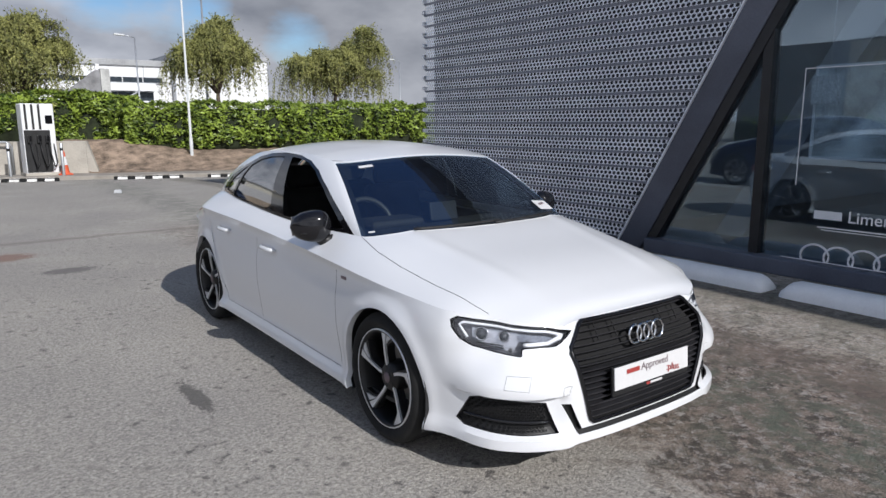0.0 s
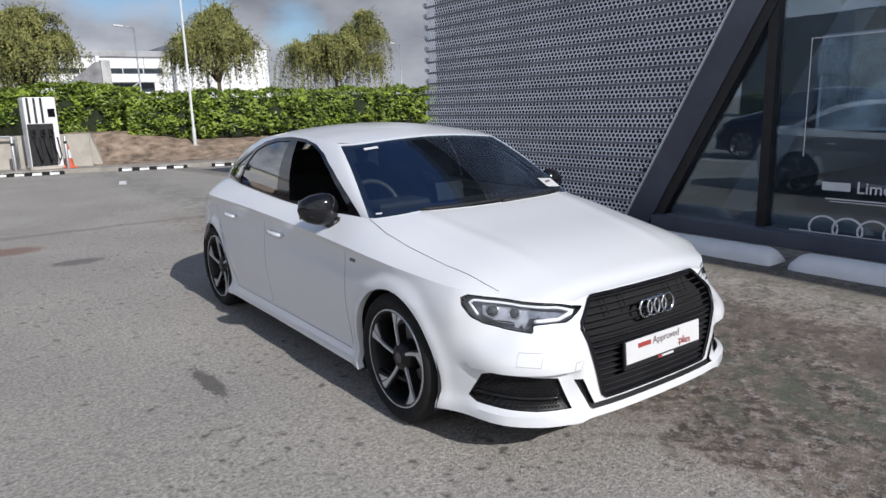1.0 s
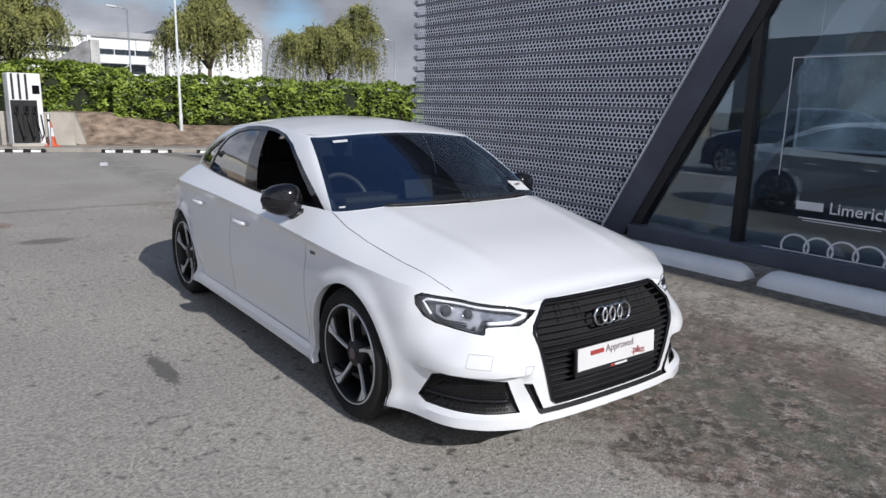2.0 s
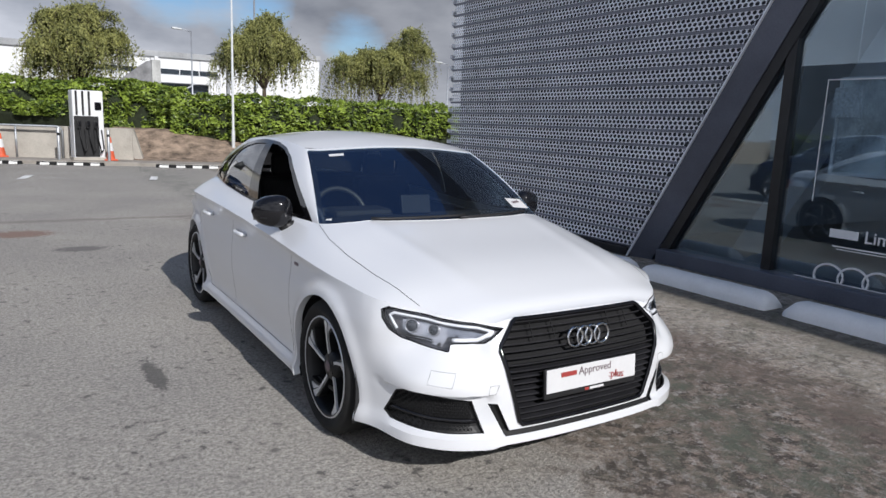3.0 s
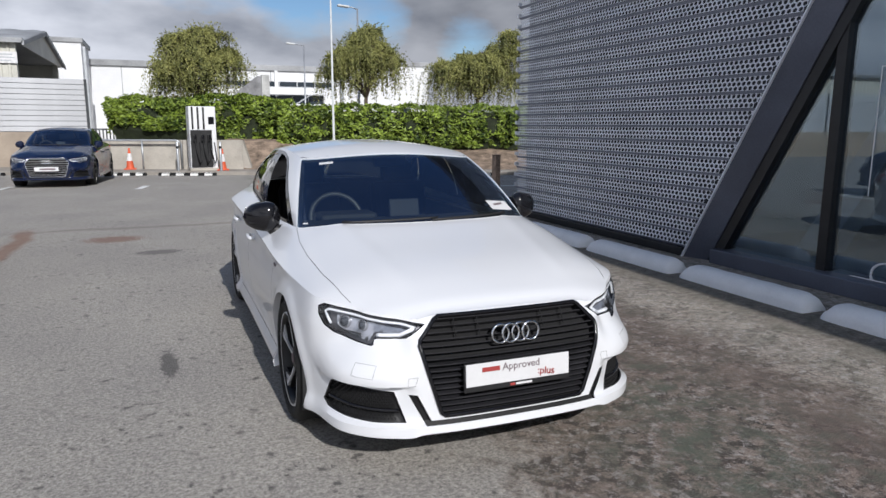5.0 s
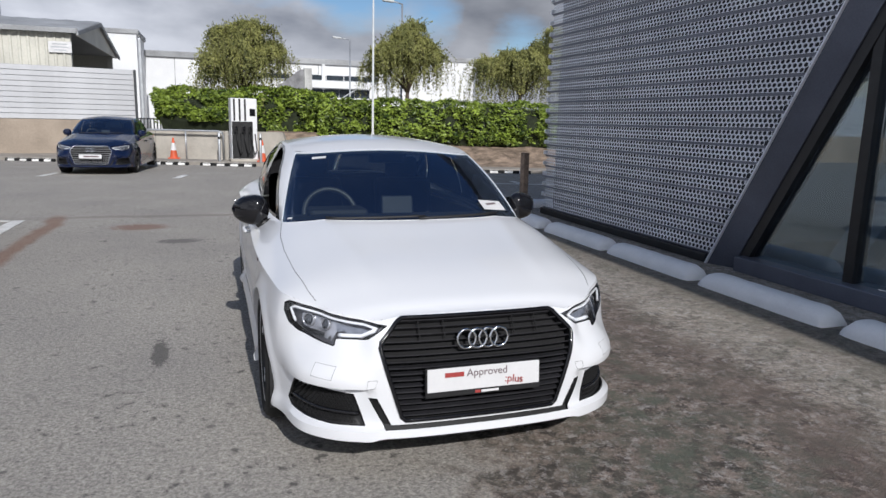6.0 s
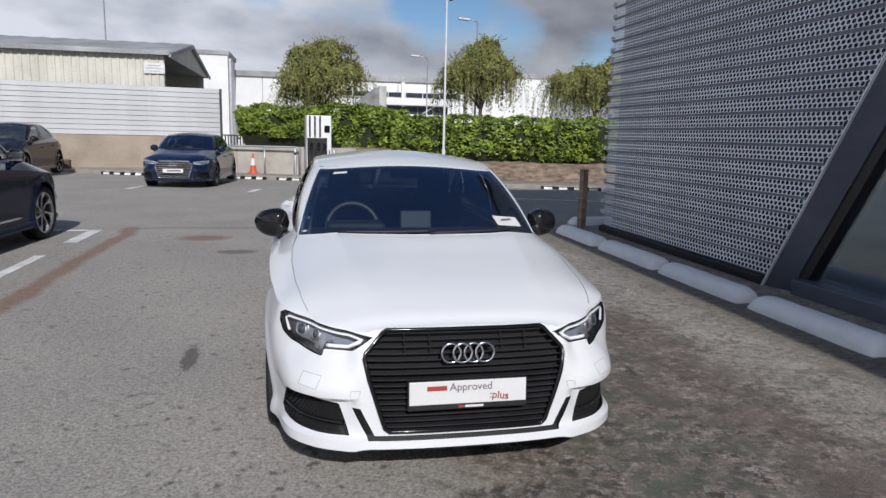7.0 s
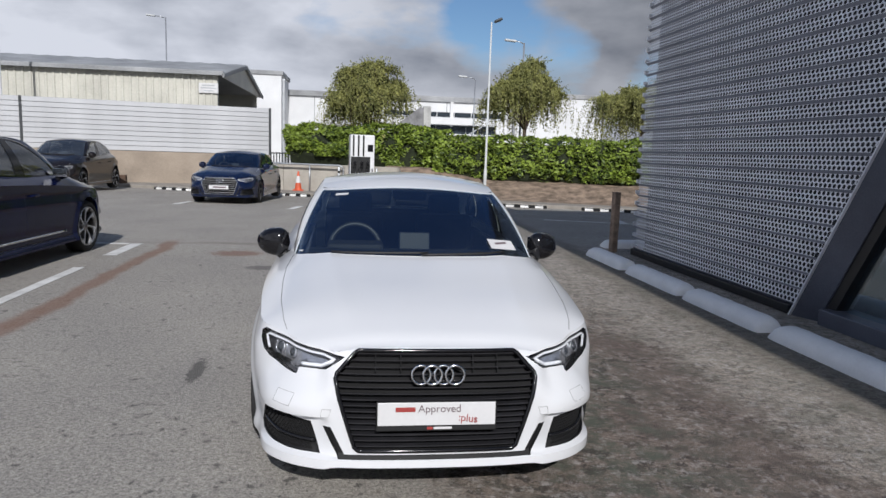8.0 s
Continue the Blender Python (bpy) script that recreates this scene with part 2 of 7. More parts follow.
def curve(*points):
    """A smooth function through (x, y) points that never overshoots."""
    xs, ys = np.array([p[0] for p in points], float), np.array([p[1] for p in points], float)
    h = np.diff(xs)
    d = np.diff(ys) / h
    m = np.zeros(len(xs))
    m[0], m[-1] = d[0], d[-1]
    for i in range(1, len(xs) - 1):
        if d[i - 1] * d[i] > 0:
            w1, w2 = 2 * h[i] + h[i - 1], h[i] + 2 * h[i - 1]
            m[i] = (w1 + w2) / (w1 / d[i - 1] + w2 / d[i])

    def f(x):
        x = min(max(x, xs[0]), xs[-1])
        i = min(max(int(np.searchsorted(xs, x)) - 1, 0), len(h) - 1)
        t = (x - xs[i]) / h[i]
        return float((1 + 2 * t) * (1 - t) ** 2 * ys[i] + t * (1 - t) ** 2 * h[i] * m[i]
                     + t * t * (3 - 2 * t) * ys[i + 1] + t * t * (t - 1) * h[i] * m[i + 1])
    return f


def smoothstep(a, b, x):
    t = min(max((x - a) / (b - a), 0.0), 1.0)
    return t * t * (3 - 2 * t)


def dense(poly, step, closed=True):
    """A polygon with extra points, so that no side is longer than step."""
    out = []
    n = len(poly)
    for i in range(n if closed else n - 1):
        a, b = poly[i], poly[(i + 1) % n]
        k = max(1, int(math.ceil(math.hypot(b[0] - a[0], b[1] - a[1]) / step)))
        out += [(a[0] + (b[0] - a[0]) * j / k, a[1] + (b[1] - a[1]) * j / k) for j in range(k)]
    if not closed:
        out.append(poly[-1])
    return out


def inside(poly, pts):
    """Which of the points (an n x 2 array) lie inside a polygon."""
    x, y = pts[:, 0], pts[:, 1]
    res = np.zeros(len(pts), bool)
    n = len(poly)
    for i in range(n):
        x1, y1 = poly[i]
        x2, y2 = poly[(i + 1) % n]
        if y1 == y2:
            continue
        hit = ((y1 > y) != (y2 > y)) & (x < (x2 - x1) * (y - y1) / (y2 - y1) + x1)
        res ^= hit
    return res


def ribbon(line, width):
    """A narrow closed outline on both sides of a line."""
    left, right = [], []
    for i, p in enumerate(line):
        a, b = line[max(i - 1, 0)], line[min(i + 1, len(line) - 1)]
        dx, dy = b[0] - a[0], b[1] - a[1]
        q = math.hypot(dx, dy) or 1
        nx, ny = -dy / q * width / 2, dx / q * width / 2
        left.append((p[0] + nx, p[1] + ny))
        right.append((p[0] - nx, p[1] - ny))
    return left + right[::-1]


def grown(poly, d):
    """A polygon moved outward (d > 0) or inward along its corners."""
    area = sum(poly[i][0] * poly[(i + 1) % len(poly)][1] - poly[(i + 1) % len(poly)][0] * poly[i][1] for i in range(len(poly)))
    sgn = 1 if area > 0 else -1
    out, n = [], len(poly)
    for i in range(n):
        p, a, b = poly[i], poly[i - 1], poly[(i + 1) % n]
        e1 = Vector((p[0] - a[0], p[1] - a[1])).normalized()
        e2 = Vector((b[0] - p[0], b[1] - p[1])).normalized()
        n1, n2 = Vector((e1.y, -e1.x)) * sgn, Vector((e2.y, -e2.x)) * sgn
        k = n1 + n2
        k = k / max(k.length_squared / 2, 0.35)
        out.append((p[0] + k.x * d, p[1] + k.y * d))
    return out


from mathutils.geometry import delaunay_2d_cdt


def sheet(outline, regions, step, fn, creases=()):
    """Cuts a surface, given in two numbers (a, b) that fn turns into a place, along outlines. Returns for each region, and for
    '' (the rest), its corners in (a, b) and its triangles. step: the spacing of the inner points in a and in b."""
    loops = [outline] + [p for ps in regions.values() for p in ps]
    verts, edges = [], []
    for lp in loops:
        base = len(verts)
        verts += lp
        edges += [(base + i, base + (i + 1) % len(lp)) for i in range(len(lp))]
    for line in creases:
        pts = np.array(line)
        ok = inside(outline, pts)
        for ps in regions.values():
            for q in ps:
                ok &= ~inside(q, pts)
        for i in range(len(line)):
            if ok[i]:
                verts.append(tuple(line[i]))
                if i and ok[i - 1]:
                    edges.append((len(verts) - 2, len(verts) - 1))
    arr = np.array(verts)
    a0, a1, b0, b1 = arr[:, 0].min(), arr[:, 0].max(), arr[:, 1].min(), arr[:, 1].max()
    na, nb = int((a1 - a0) / step[0]) + 1, int((b1 - b0) / step[1]) + 1
    ga, gb = np.meshgrid(np.linspace(a0, a1, na + 1), np.linspace(b0, b1, nb + 1))
    pts = np.stack([ga.ravel(), gb.ravel()], 1)
    pts = pts[inside(outline, pts)]
    near = np.ones(len(pts), bool)
    for s in range(0, len(arr), 400):
        d = (np.abs(pts[:, None, :] - arr[None, s:s + 400, :]) / np.array(step)).max(2)
        near &= d.min(1) > 0.38
    allv = [Vector(v) for v in verts] + [Vector(p) for p in pts[near].tolist()]
    res = delaunay_2d_cdt(allv, edges, [], 0, 1e-6)
    v2 = np.array([tuple(v) for v in res[0]])
    tris = np.array([tuple(f) for f in res[2]])
    mid = v2[tris].mean(1)
    inn = inside(outline, mid)
    owner = np.full(len(tris), "", dtype=object)
    for name, ps in regions.items():
        for p in ps:
            owner[inside(p, mid)] = name
    found = {}
    for name in [""] + list(regions):
        sel = tris[inn & (owner == name)]
        used = np.unique(sel)
        index = {int(k): i for i, k in enumerate(used)}
        found[name] = ([tuple(v2[k]) for k in used], [tuple(index[int(k)] for k in t) for t in sel])
    return found


def surface(found, fn, inward=0.0, eps=1e-3):
    """Corners in space for one region of a sheet, sunk by `inward` metres below the surface."""
    verts = []
    for a, b in found[0]:
        p = fn(a, b)
        if inward:
            p = p - normal_of(fn, a, b, eps) * inward
        verts.append(p)
    return verts, found[1]


def normal_of(fn, a, b, eps=1e-3):
    u = fn(a + eps, b) - fn(a - eps, b)
    v = fn(a, b + eps) - fn(a, b - eps)
    n = u.cross(v)
    return n.normalized() if n.length > 1e-12 else Vector((0, 0, 1))


def rim(outline, fn, d0, d1, closed=True):
    """A band that runs along an outline from depth d0 to depth d1 below the surface."""
    verts, n = [], len(outline)
    for a, b in outline:
        p, q = fn(a, b), normal_of(fn, a, b)
        verts += [p - q * d0, p - q * d1]
    faces = [(2 * i, 2 * ((i + 1) % n), 2 * ((i + 1) % n) + 1, 2 * i + 1) for i in range(n if closed else n - 1)]
    return verts, faces


# ---- materials of the place ----
def asphalt():
    m = bpy.data.materials.new("asphalt")
    m.use_nodes = True
    n, l = m.node_tree.nodes, m.node_tree.links
    b = n["Principled BSDF"]
    b.inputs["Roughness"].default_value = 0.9
    tc = n.new("ShaderNodeTexCoord")

    def noise_tex(scale, detail=4.0, rough=0.55):
        t = n.new("ShaderNodeTexNoise")
        t.inputs["Scale"].default_value, t.inputs["Detail"].default_value, t.inputs["Roughness"].default_value = scale, detail, rough
        l.new(tc.outputs["Object"], t.inputs["Vector"])
        return t.outputs["Fac"]

    def ramp(src, p0, c0, p1, c1):
        r = n.new("ShaderNodeValToRGB")
        r.color_ramp.elements[0].position, r.color_ramp.elements[0].color = p0, c0 if len(c0) == 4 else (*c0, 1)
        r.color_ramp.elements[1].position, r.color_ramp.elements[1].color = p1, c1 if len(c1) == 4 else (*c1, 1)
        l.new(src, r.inputs["Fac"])
        return r.outputs["Color"]

    def mixed(fac, a, bb, mode="MIX"):
        x = n.new("ShaderNodeMix")
        x.data_type, x.blend_type = "RGBA", mode
        for s, v in (("Factor", fac), ("A", a), ("B", bb)):
            if isinstance(v, (int, float)):
                x.inputs[s].default_value = v
            elif isinstance(v, tuple):
                x.inputs[s].default_value = (*v, 1)
            else:
                l.new(v, x.inputs[s])
        return x.outputs["Result"]

    def maths(op, a, bb=0.0):
        x = n.new("ShaderNodeMath")
        x.operation = op
        for i, v in enumerate((a, bb)):
            if isinstance(v, (int, float)):
                x.inputs[i].default_value = v
            else:
                l.new(v, x.inputs[i])
        return x.outputs[0]

    xyz = n.new("ShaderNodeSeparateXYZ")
    l.new(tc.outputs["Object"], xyz.inputs[0])
    X, Y = xyz.outputs[0], xyz.outputs[1]

    def band(v, lo, hi, soft):
        a = n.new("ShaderNodeMapRange")
        a.interpolation_type = "SMOOTHSTEP"
        a.inputs["From Min"].default_value, a.inputs["From Max"].default_value = lo - soft, lo + soft
        l.new(v, a.inputs["Value"])
        c = n.new("ShaderNodeMapRange")
        c.interpolation_type = "SMOOTHSTEP"
        c.inputs["From Min"].default_value, c.inputs["From Max"].default_value = hi - soft, hi + soft
        c.inputs["To Min"].default_value, c.inputs["To Max"].default_value = 1.0, 0.0
        l.new(v, c.inputs["Value"])
        return maths("MULTIPLY", a.outputs[0], c.outputs[0])

    grain = noise_tex(52, 5.0, 0.85)
    stone = n.new("ShaderNodeTexVoronoi")
    stone.inputs["Scale"].default_value = 85
    l.new(tc.outputs["Object"], stone.inputs["Vector"])
    cloudy = noise_tex(0.8, 6.0)
    patchy = noise_tex(4.6, 9.0, 0.72)
    col = ramp(grain, 0.43, (0.085, 0.081, 0.078), 0.57, (0.52, 0.505, 0.48))
    col = mixed(0.40, col, ramp(noise_tex(34, 5.0, 0.75), 0.42, (0.165, 0.158, 0.150), 0.60, (0.44, 0.425, 0.40)))
    col = mixed(0.35, col, ramp(stone.outputs["Color"], 0.1, (0.18, 0.172, 0.165), 0.9, (0.42, 0.405, 0.38)))
    col = mixed(1.0, col, ramp(cloudy, 0.32, (1.00, 0.97, 0.93), 0.68, (1.26, 1.22, 1.14)), "MULTIPLY")
    # lost stones and dark specks
    specks = ramp(noise_tex(13, 6.0, 0.75), 0.575, (0, 0, 0), 0.61, (1, 1, 1))
    thin = ramp(noise_tex(1.6, 4.0), 0.42, (0, 0, 0), 0.56, (1, 1, 1))
    col = mixed(maths("MULTIPLY", maths("MULTIPLY", specks, thin), 0.85), col, (0.075, 0.070, 0.067))
    # brown, mossy dirt in front of the showroom, thickest beside the car's nose
    fray = maths("ADD", maths("MULTIPLY", maths("SUBTRACT", noise_tex(1.5, 8.0, 0.72), 0.5), 1.3), maths("MULTIPLY", maths("SUBTRACT", noise_tex(9.0, 6.0, 0.75), 0.5), 0.9))
    ragged = maths("ADD", X, fray)
    dirt = maths("MULTIPLY", band(ragged, 0.0, 5.4, 0.20), band(Y, -14, 8.5, 1.2))
    thick = maths("MULTIPLY", maths("MULTIPLY", band(maths("ADD", X, maths("MULTIPLY", fray, 1.2)), -0.05, 2.15, 0.40), band(maths("ADD", Y, fray), -14, 3.8, 1.2)), dirt)
    col = mixed(maths("MULTIPLY", dirt, 0.9), col, mixed(1.0, col, (1.06, 0.99, 0.94), "MULTIPLY"))
    col = mixed(maths("MULTIPLY", thick, 0.9), col, mixed(1.0, col, (0.66, 0.60, 0.58), "MULTIPLY"))
    # crumbs of dirt, dark and pale, finer than a thumbnail
    crumbs = ramp(noise_tex(10, 11.0, 0.82), 0.48, (0, 0, 0), 0.53, (1, 1, 1))
    clump = ramp(noise_tex(2.6, 9.0, 0.72), 0.39, (0.12, 0.12, 0.12), 0.53, (1, 1, 1))
    dark_amount = maths("MULTIPLY", maths("MULTIPLY", crumbs, clump), maths("ADD", maths("MULTIPLY", dirt, 0.60), maths("MULTIPLY", thick, 0.38)))
    col = mixed(dark_amount, col, (0.040, 0.034, 0.029))
    pale = ramp(noise_tex(15, 10.0, 0.85), 0.52, (0, 0, 0), 0.57, (1, 1, 1))
    col = mixed(maths("MULTIPLY", maths("MULTIPLY", dirt, pale), 0.80), col, (0.47, 0.44, 0.415))
    strip = maths("MULTIPLY", band(maths("ADD", X, maths("MULTIPLY", fray, 0.9)), 1.15, 2.15, 0.35), band(maths("ADD", Y, fray), -4, 3.2, 0.7))
    brown = maths("MULTIPLY", maths("MAXIMUM", strip, maths("MULTIPLY", thick, 0.45)), ramp(noise_tex(1.7, 9.0, 0.75), 0.40, (0, 0, 0), 0.56, (1, 1, 1)))
    col = mixed(maths("MULTIPLY", brown, 0.80), col, (0.130, 0.092, 0.080))
    # brown strip along the wheel stops, painting in the showroom's shadow edge
    edge_shade = band(maths("ADD", X, maths("MULTIPLY", fray, 0.5)), 2.85, 3.5, 0.15)
    col = mixed(maths("MULTIPLY", edge_shade, 0.5), col, (0.11, 0.095, 0.07))
    beside = band(maths("ADD", X, maths("MULTIPLY", fray, 0.7)), 0.55, 1.45, 0.30)
    moss = maths("MULTIPLY", maths("ADD", maths("MULTIPLY", dirt, 0.45), maths("MULTIPLY", beside, 0.75)), ramp(noise_tex(3.4, 9.0, 0.78), 0.44, (0, 0, 0), 0.60, (1, 1, 1)))
    col = mixed(maths("MULTIPLY", moss, 0.72), col, (0.088, 0.104, 0.078))
    # a mended trench with rust-coloured edges along the parking bays
    wob = maths("MULTIPLY", maths("SUBTRACT", noise_tex(0.7, 3.0), 0.5), 0.5)
    tr = maths("ADD", X, wob)
    trench = maths("MULTIPLY", band(tr, -3.32, -3.10, 0.06), band(Y, -9, 8.6, 0.3))
    col = mixed(maths("MULTIPLY", trench, maths("ADD", 0.35, maths("MULTIPLY", patchy, 0.5))), col, (0.20, 0.085, 0.04))
    cross = maths("MULTIPLY", band(maths("ADD", Y, wob), 8.35, 8.55, 0.08), band(X, -3.3, 3.0, 0.8))
    col = mixed(maths("MULTIPLY", cross, 0.35), col, (0.10, 0.07, 0.055))
    # oil and rust spots: middle, half length, half width, direction, colour
    for px, py, hl, hw, ang, c in ((-1.44, 1.98, 0.27, 0.055, -1.53, (0.085, 0.080, 0.075)), (-2.05, 7.4, 0.34, 0.26, 0.0, (0.22, 0.13, 0.095)), (-1.5, 6.2, 0.26, 0.16, 0.0, (0.13, 0.12, 0.115))):
        dx, dy = maths("SUBTRACT", X, px), maths("SUBTRACT", Y, py)
        along = maths("ADD", maths("MULTIPLY", dx, math.cos(ang) / hl), maths("MULTIPLY", dy, math.sin(ang) / hl))
        across = maths("ADD", maths("MULTIPLY", dx, -math.sin(ang) / hw), maths("MULTIPLY", dy, math.cos(ang) / hw))
        dd = maths("SQRT", maths("ADD", maths("MULTIPLY", along, along), maths("MULTIPLY", across, across)))
        dd = maths("ADD", dd, maths("MULTIPLY", maths("SUBTRACT", noise_tex(13, 8.0, 0.8), 0.5), 3.4))
        spot = ramp(maths("MULTIPLY", dd, 0.5), 0.40, (1, 1, 1), 0.58, (0, 0, 0))
        col = mixed(maths("MULTIPLY", spot, 0.80), col, c)
    l.new(col, b.inputs["Base Color"])
    bp = n.new("ShaderNodeBump")
    bp.inputs["Strength"].default_value, bp.inputs["Distance"].default_value = 0.85, 0.007
    l.new(maths("ADD", grain, maths("MULTIPLY", stone.outputs["Distance"], 0.6)), bp.inputs["Height"])
    l.new(bp.outputs["Normal"], b.inputs["Normal"])
    return m


M_ASPHALT = asphalt()
M_LINE = mat("worn_road_paint", (0.78, 0.78, 0.76), 0.8, vary=0.16, scale=3, fine=60, bump=0.3, dist=0.003, dark=(0.48, 0.47, 0.45))
M_CONCRETE = mat("cast_concrete", (0.44, 0.41, 0.36), 0.85, vary=0.16, scale=1.4, fine=40, bump=0.3, dist=0.004)
M_KERB = mat("pale_kerb", (0.31, 0.285, 0.25), 0.85, vary=0.18, scale=2, fine=40, bump=0.3, dist=0.004)
M_STOP = mat("white_painted_concrete", (0.93, 0.94, 0.95), 0.6, vary=0.04, scale=5, fine=50, bump=0.35, dist=0.004)
M_MULCH = mat("brown_earth", (0.30, 0.225, 0.165), 0.95, vary=0.36, scale=3.2, fine=22, bump=0.8, dist=0.03)
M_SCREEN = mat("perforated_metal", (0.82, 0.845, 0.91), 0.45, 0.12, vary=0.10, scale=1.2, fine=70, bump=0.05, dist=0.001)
# slate-dark colour for the shade under the screen's folds, also behind fence slats
M_SLATESHADE = mat("slate_shade", (0.28, 0.30, 0.37), 0.5, 0.2, vary=0.12, scale=2.0, fine=60, bump=0.03, dist=0.001)
M_SCREENBACK = mat("wall_behind_screen", (0.045, 0.048, 0.058), 0.8, vary=0.2, scale=1.5)
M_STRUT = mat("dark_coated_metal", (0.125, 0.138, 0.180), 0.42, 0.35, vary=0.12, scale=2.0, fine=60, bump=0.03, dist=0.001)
M_MULLION = mat("black_frame", (0.014, 0.015, 0.018), 0.4, vary=0.2, fine=80, bump=0.05, dist=0.001)
M_SHOPGLASS = glass("shop_glass", (0.78, 0.85, 0.90), 0.0, 1.5, 0.012, (0.80, 0.92, 1.0), 0.105)
M_SHOWFLOOR = mat("showroom_tile", (0.22, 0.23, 0.25), 0.35, vary=0.12, scale=1.0)
M_SHOWWALL = mat("showroom_wall", (0.34, 0.37, 0.42), 0.7, vary=0.12, scale=0.6)
M_DECAL = mat("white_window_film", (0.75, 0.77, 0.80), 0.6, vary=0.04, bump=0.0)
M_LAUREL = mat("laurel_leaf", (0.215, 0.285, 0.038), 0.45, vary=0.35, scale=2.2, fine=5, bump=0.1, dark=(0.022, 0.048, 0.008), islands=0.34)
M_BIRCH = mat("birch_leaf", (0.245, 0.245, 0.075), 0.6, vary=0.3, scale=1.6, fine=5, bump=0.0, dark=(0.060, 0.075, 0.022), islands=0.34)
M_BARK = mat("bark", (0.11, 0.085, 0.065), 0.9, vary=0.35, scale=7, fine=40, bump=0.6, dist=0.01)
M_HEDGESHADE = mat("hedge_shade", (0.022, 0.030, 0.012), 0.9, vary=0.3, scale=5, fine=25, bump=0.5, dist=0.03)
M_CLADWHITE = mat("white_cladding", (0.72, 0.73, 0.74), 0.6, vary=0.06, scale=0.5, fine=10, bump=0.05)
M_SLATWHITE = mat("white_fence_steel", (0.54, 0.55, 0.57), 0.5, 0.1, vary=0.08, scale=0.8, fine=18, bump=0.05, objects=0.12)
M_BEIGE = mat("beige_cladding", (0.60, 0.59, 0.52), 0.6, vary=0.10, scale=0.7, fine=12, bump=0.05)
M_ROOFGREY = mat("grey_sheet_roof", (0.34, 0.35, 0.36), 0.6, vary=0.20, scale=0.6, fine=14, bump=0.08)
M_INSHADE = mat("inside_shade", (0.02, 0.02, 0.022), 0.9, vary=0.2)
M_GALV = mat("galvanised_steel", (0.48, 0.50, 0.52), 0.45, 0.7, vary=0.12, scale=3, fine=40, bump=0.05)
M_POLEWHITE = mat("pale_pole_paint", (0.58, 0.60, 0.60), 0.5, vary=0.10, scale=3, fine=40, bump=0.05)
M_HEADDARK = mat("dark_lamp_head", (0.05, 0.055, 0.06), 0.5, vary=0.15)
M_CHARGER = mat("charger_white", (0.76, 0.77, 0.78), 0.35, vary=0.04, bump=0.02)
M_ORANGE = mat("cone_orange", (0.62, 0.10, 0.035), 0.55, vary=0.15, fine=40, bump=0.05)
M_CONEWHITE = mat("cone_sleeve", (0.70, 0.70, 0.70), 0.5, vary=0.1)
M_WEATHERED = mat("weathered_wood", (0.29, 0.22, 0.17), 0.85, vary=0.3, scale=9, fine=60, bump=0.4, dist=0.004)
M_DARKGLASS = mat("far_window", (0.035, 0.045, 0.055), 0.15, vary=0.2)


# ---- ground ----
def fall(x, y):
    """Level of the car park, which falls a little towards the kerb at the hedge."""
    return -0.12 * smoothstep(15.0, 21.0, y + 0.35 * max(min(x, 20.0), -20.0))


def build_ground():
    n = 41
    xs = np.concatenate([np.linspace(-900, -60, 6), np.linspace(-40, 40, n), np.linspace(60, 900, 6)])
    ys = np.concatenate([np.linspace(-900, -60, 6), np.linspace(-40, 8, 8), np.linspace(10, 28, 19), np.linspace(30, 900, 10)])
    verts = [(x, y, fall(x, y)) for y in ys for x in xs]
    k = len(xs)
    faces = [(j * k + i, j * k + i + 1, (j + 1) * k + i + 1, (j + 1) * k + i) for j in range(len(ys) - 1) for i in range(k - 1)]
    ob = mesh("ground", verts, faces, M_ASPHALT)
    tagged(ob, "grey worn asphalt of a car park with brown stains", "ground", kind="structure")


KERB_DIR = Vector((1.0, -0.35, 0.0)).normalized()
KERB_UP = Vector((0.35, 1.0, 0.0)).normalized()
KERB0 = Vector((0.0, 21.0, -0.12))
KERB_TURN = math.degrees(math.atan2(KERB_DIR.y, KERB_DIR.x))


def kerb_at(s, t=0.0, z=0.0):
    """A place s metres along the kerb and t metres behind it."""
    p = KERB0 + KERB_DIR * s + KERB_UP * t
    return Vector((p.x, p.y, p.z + z))


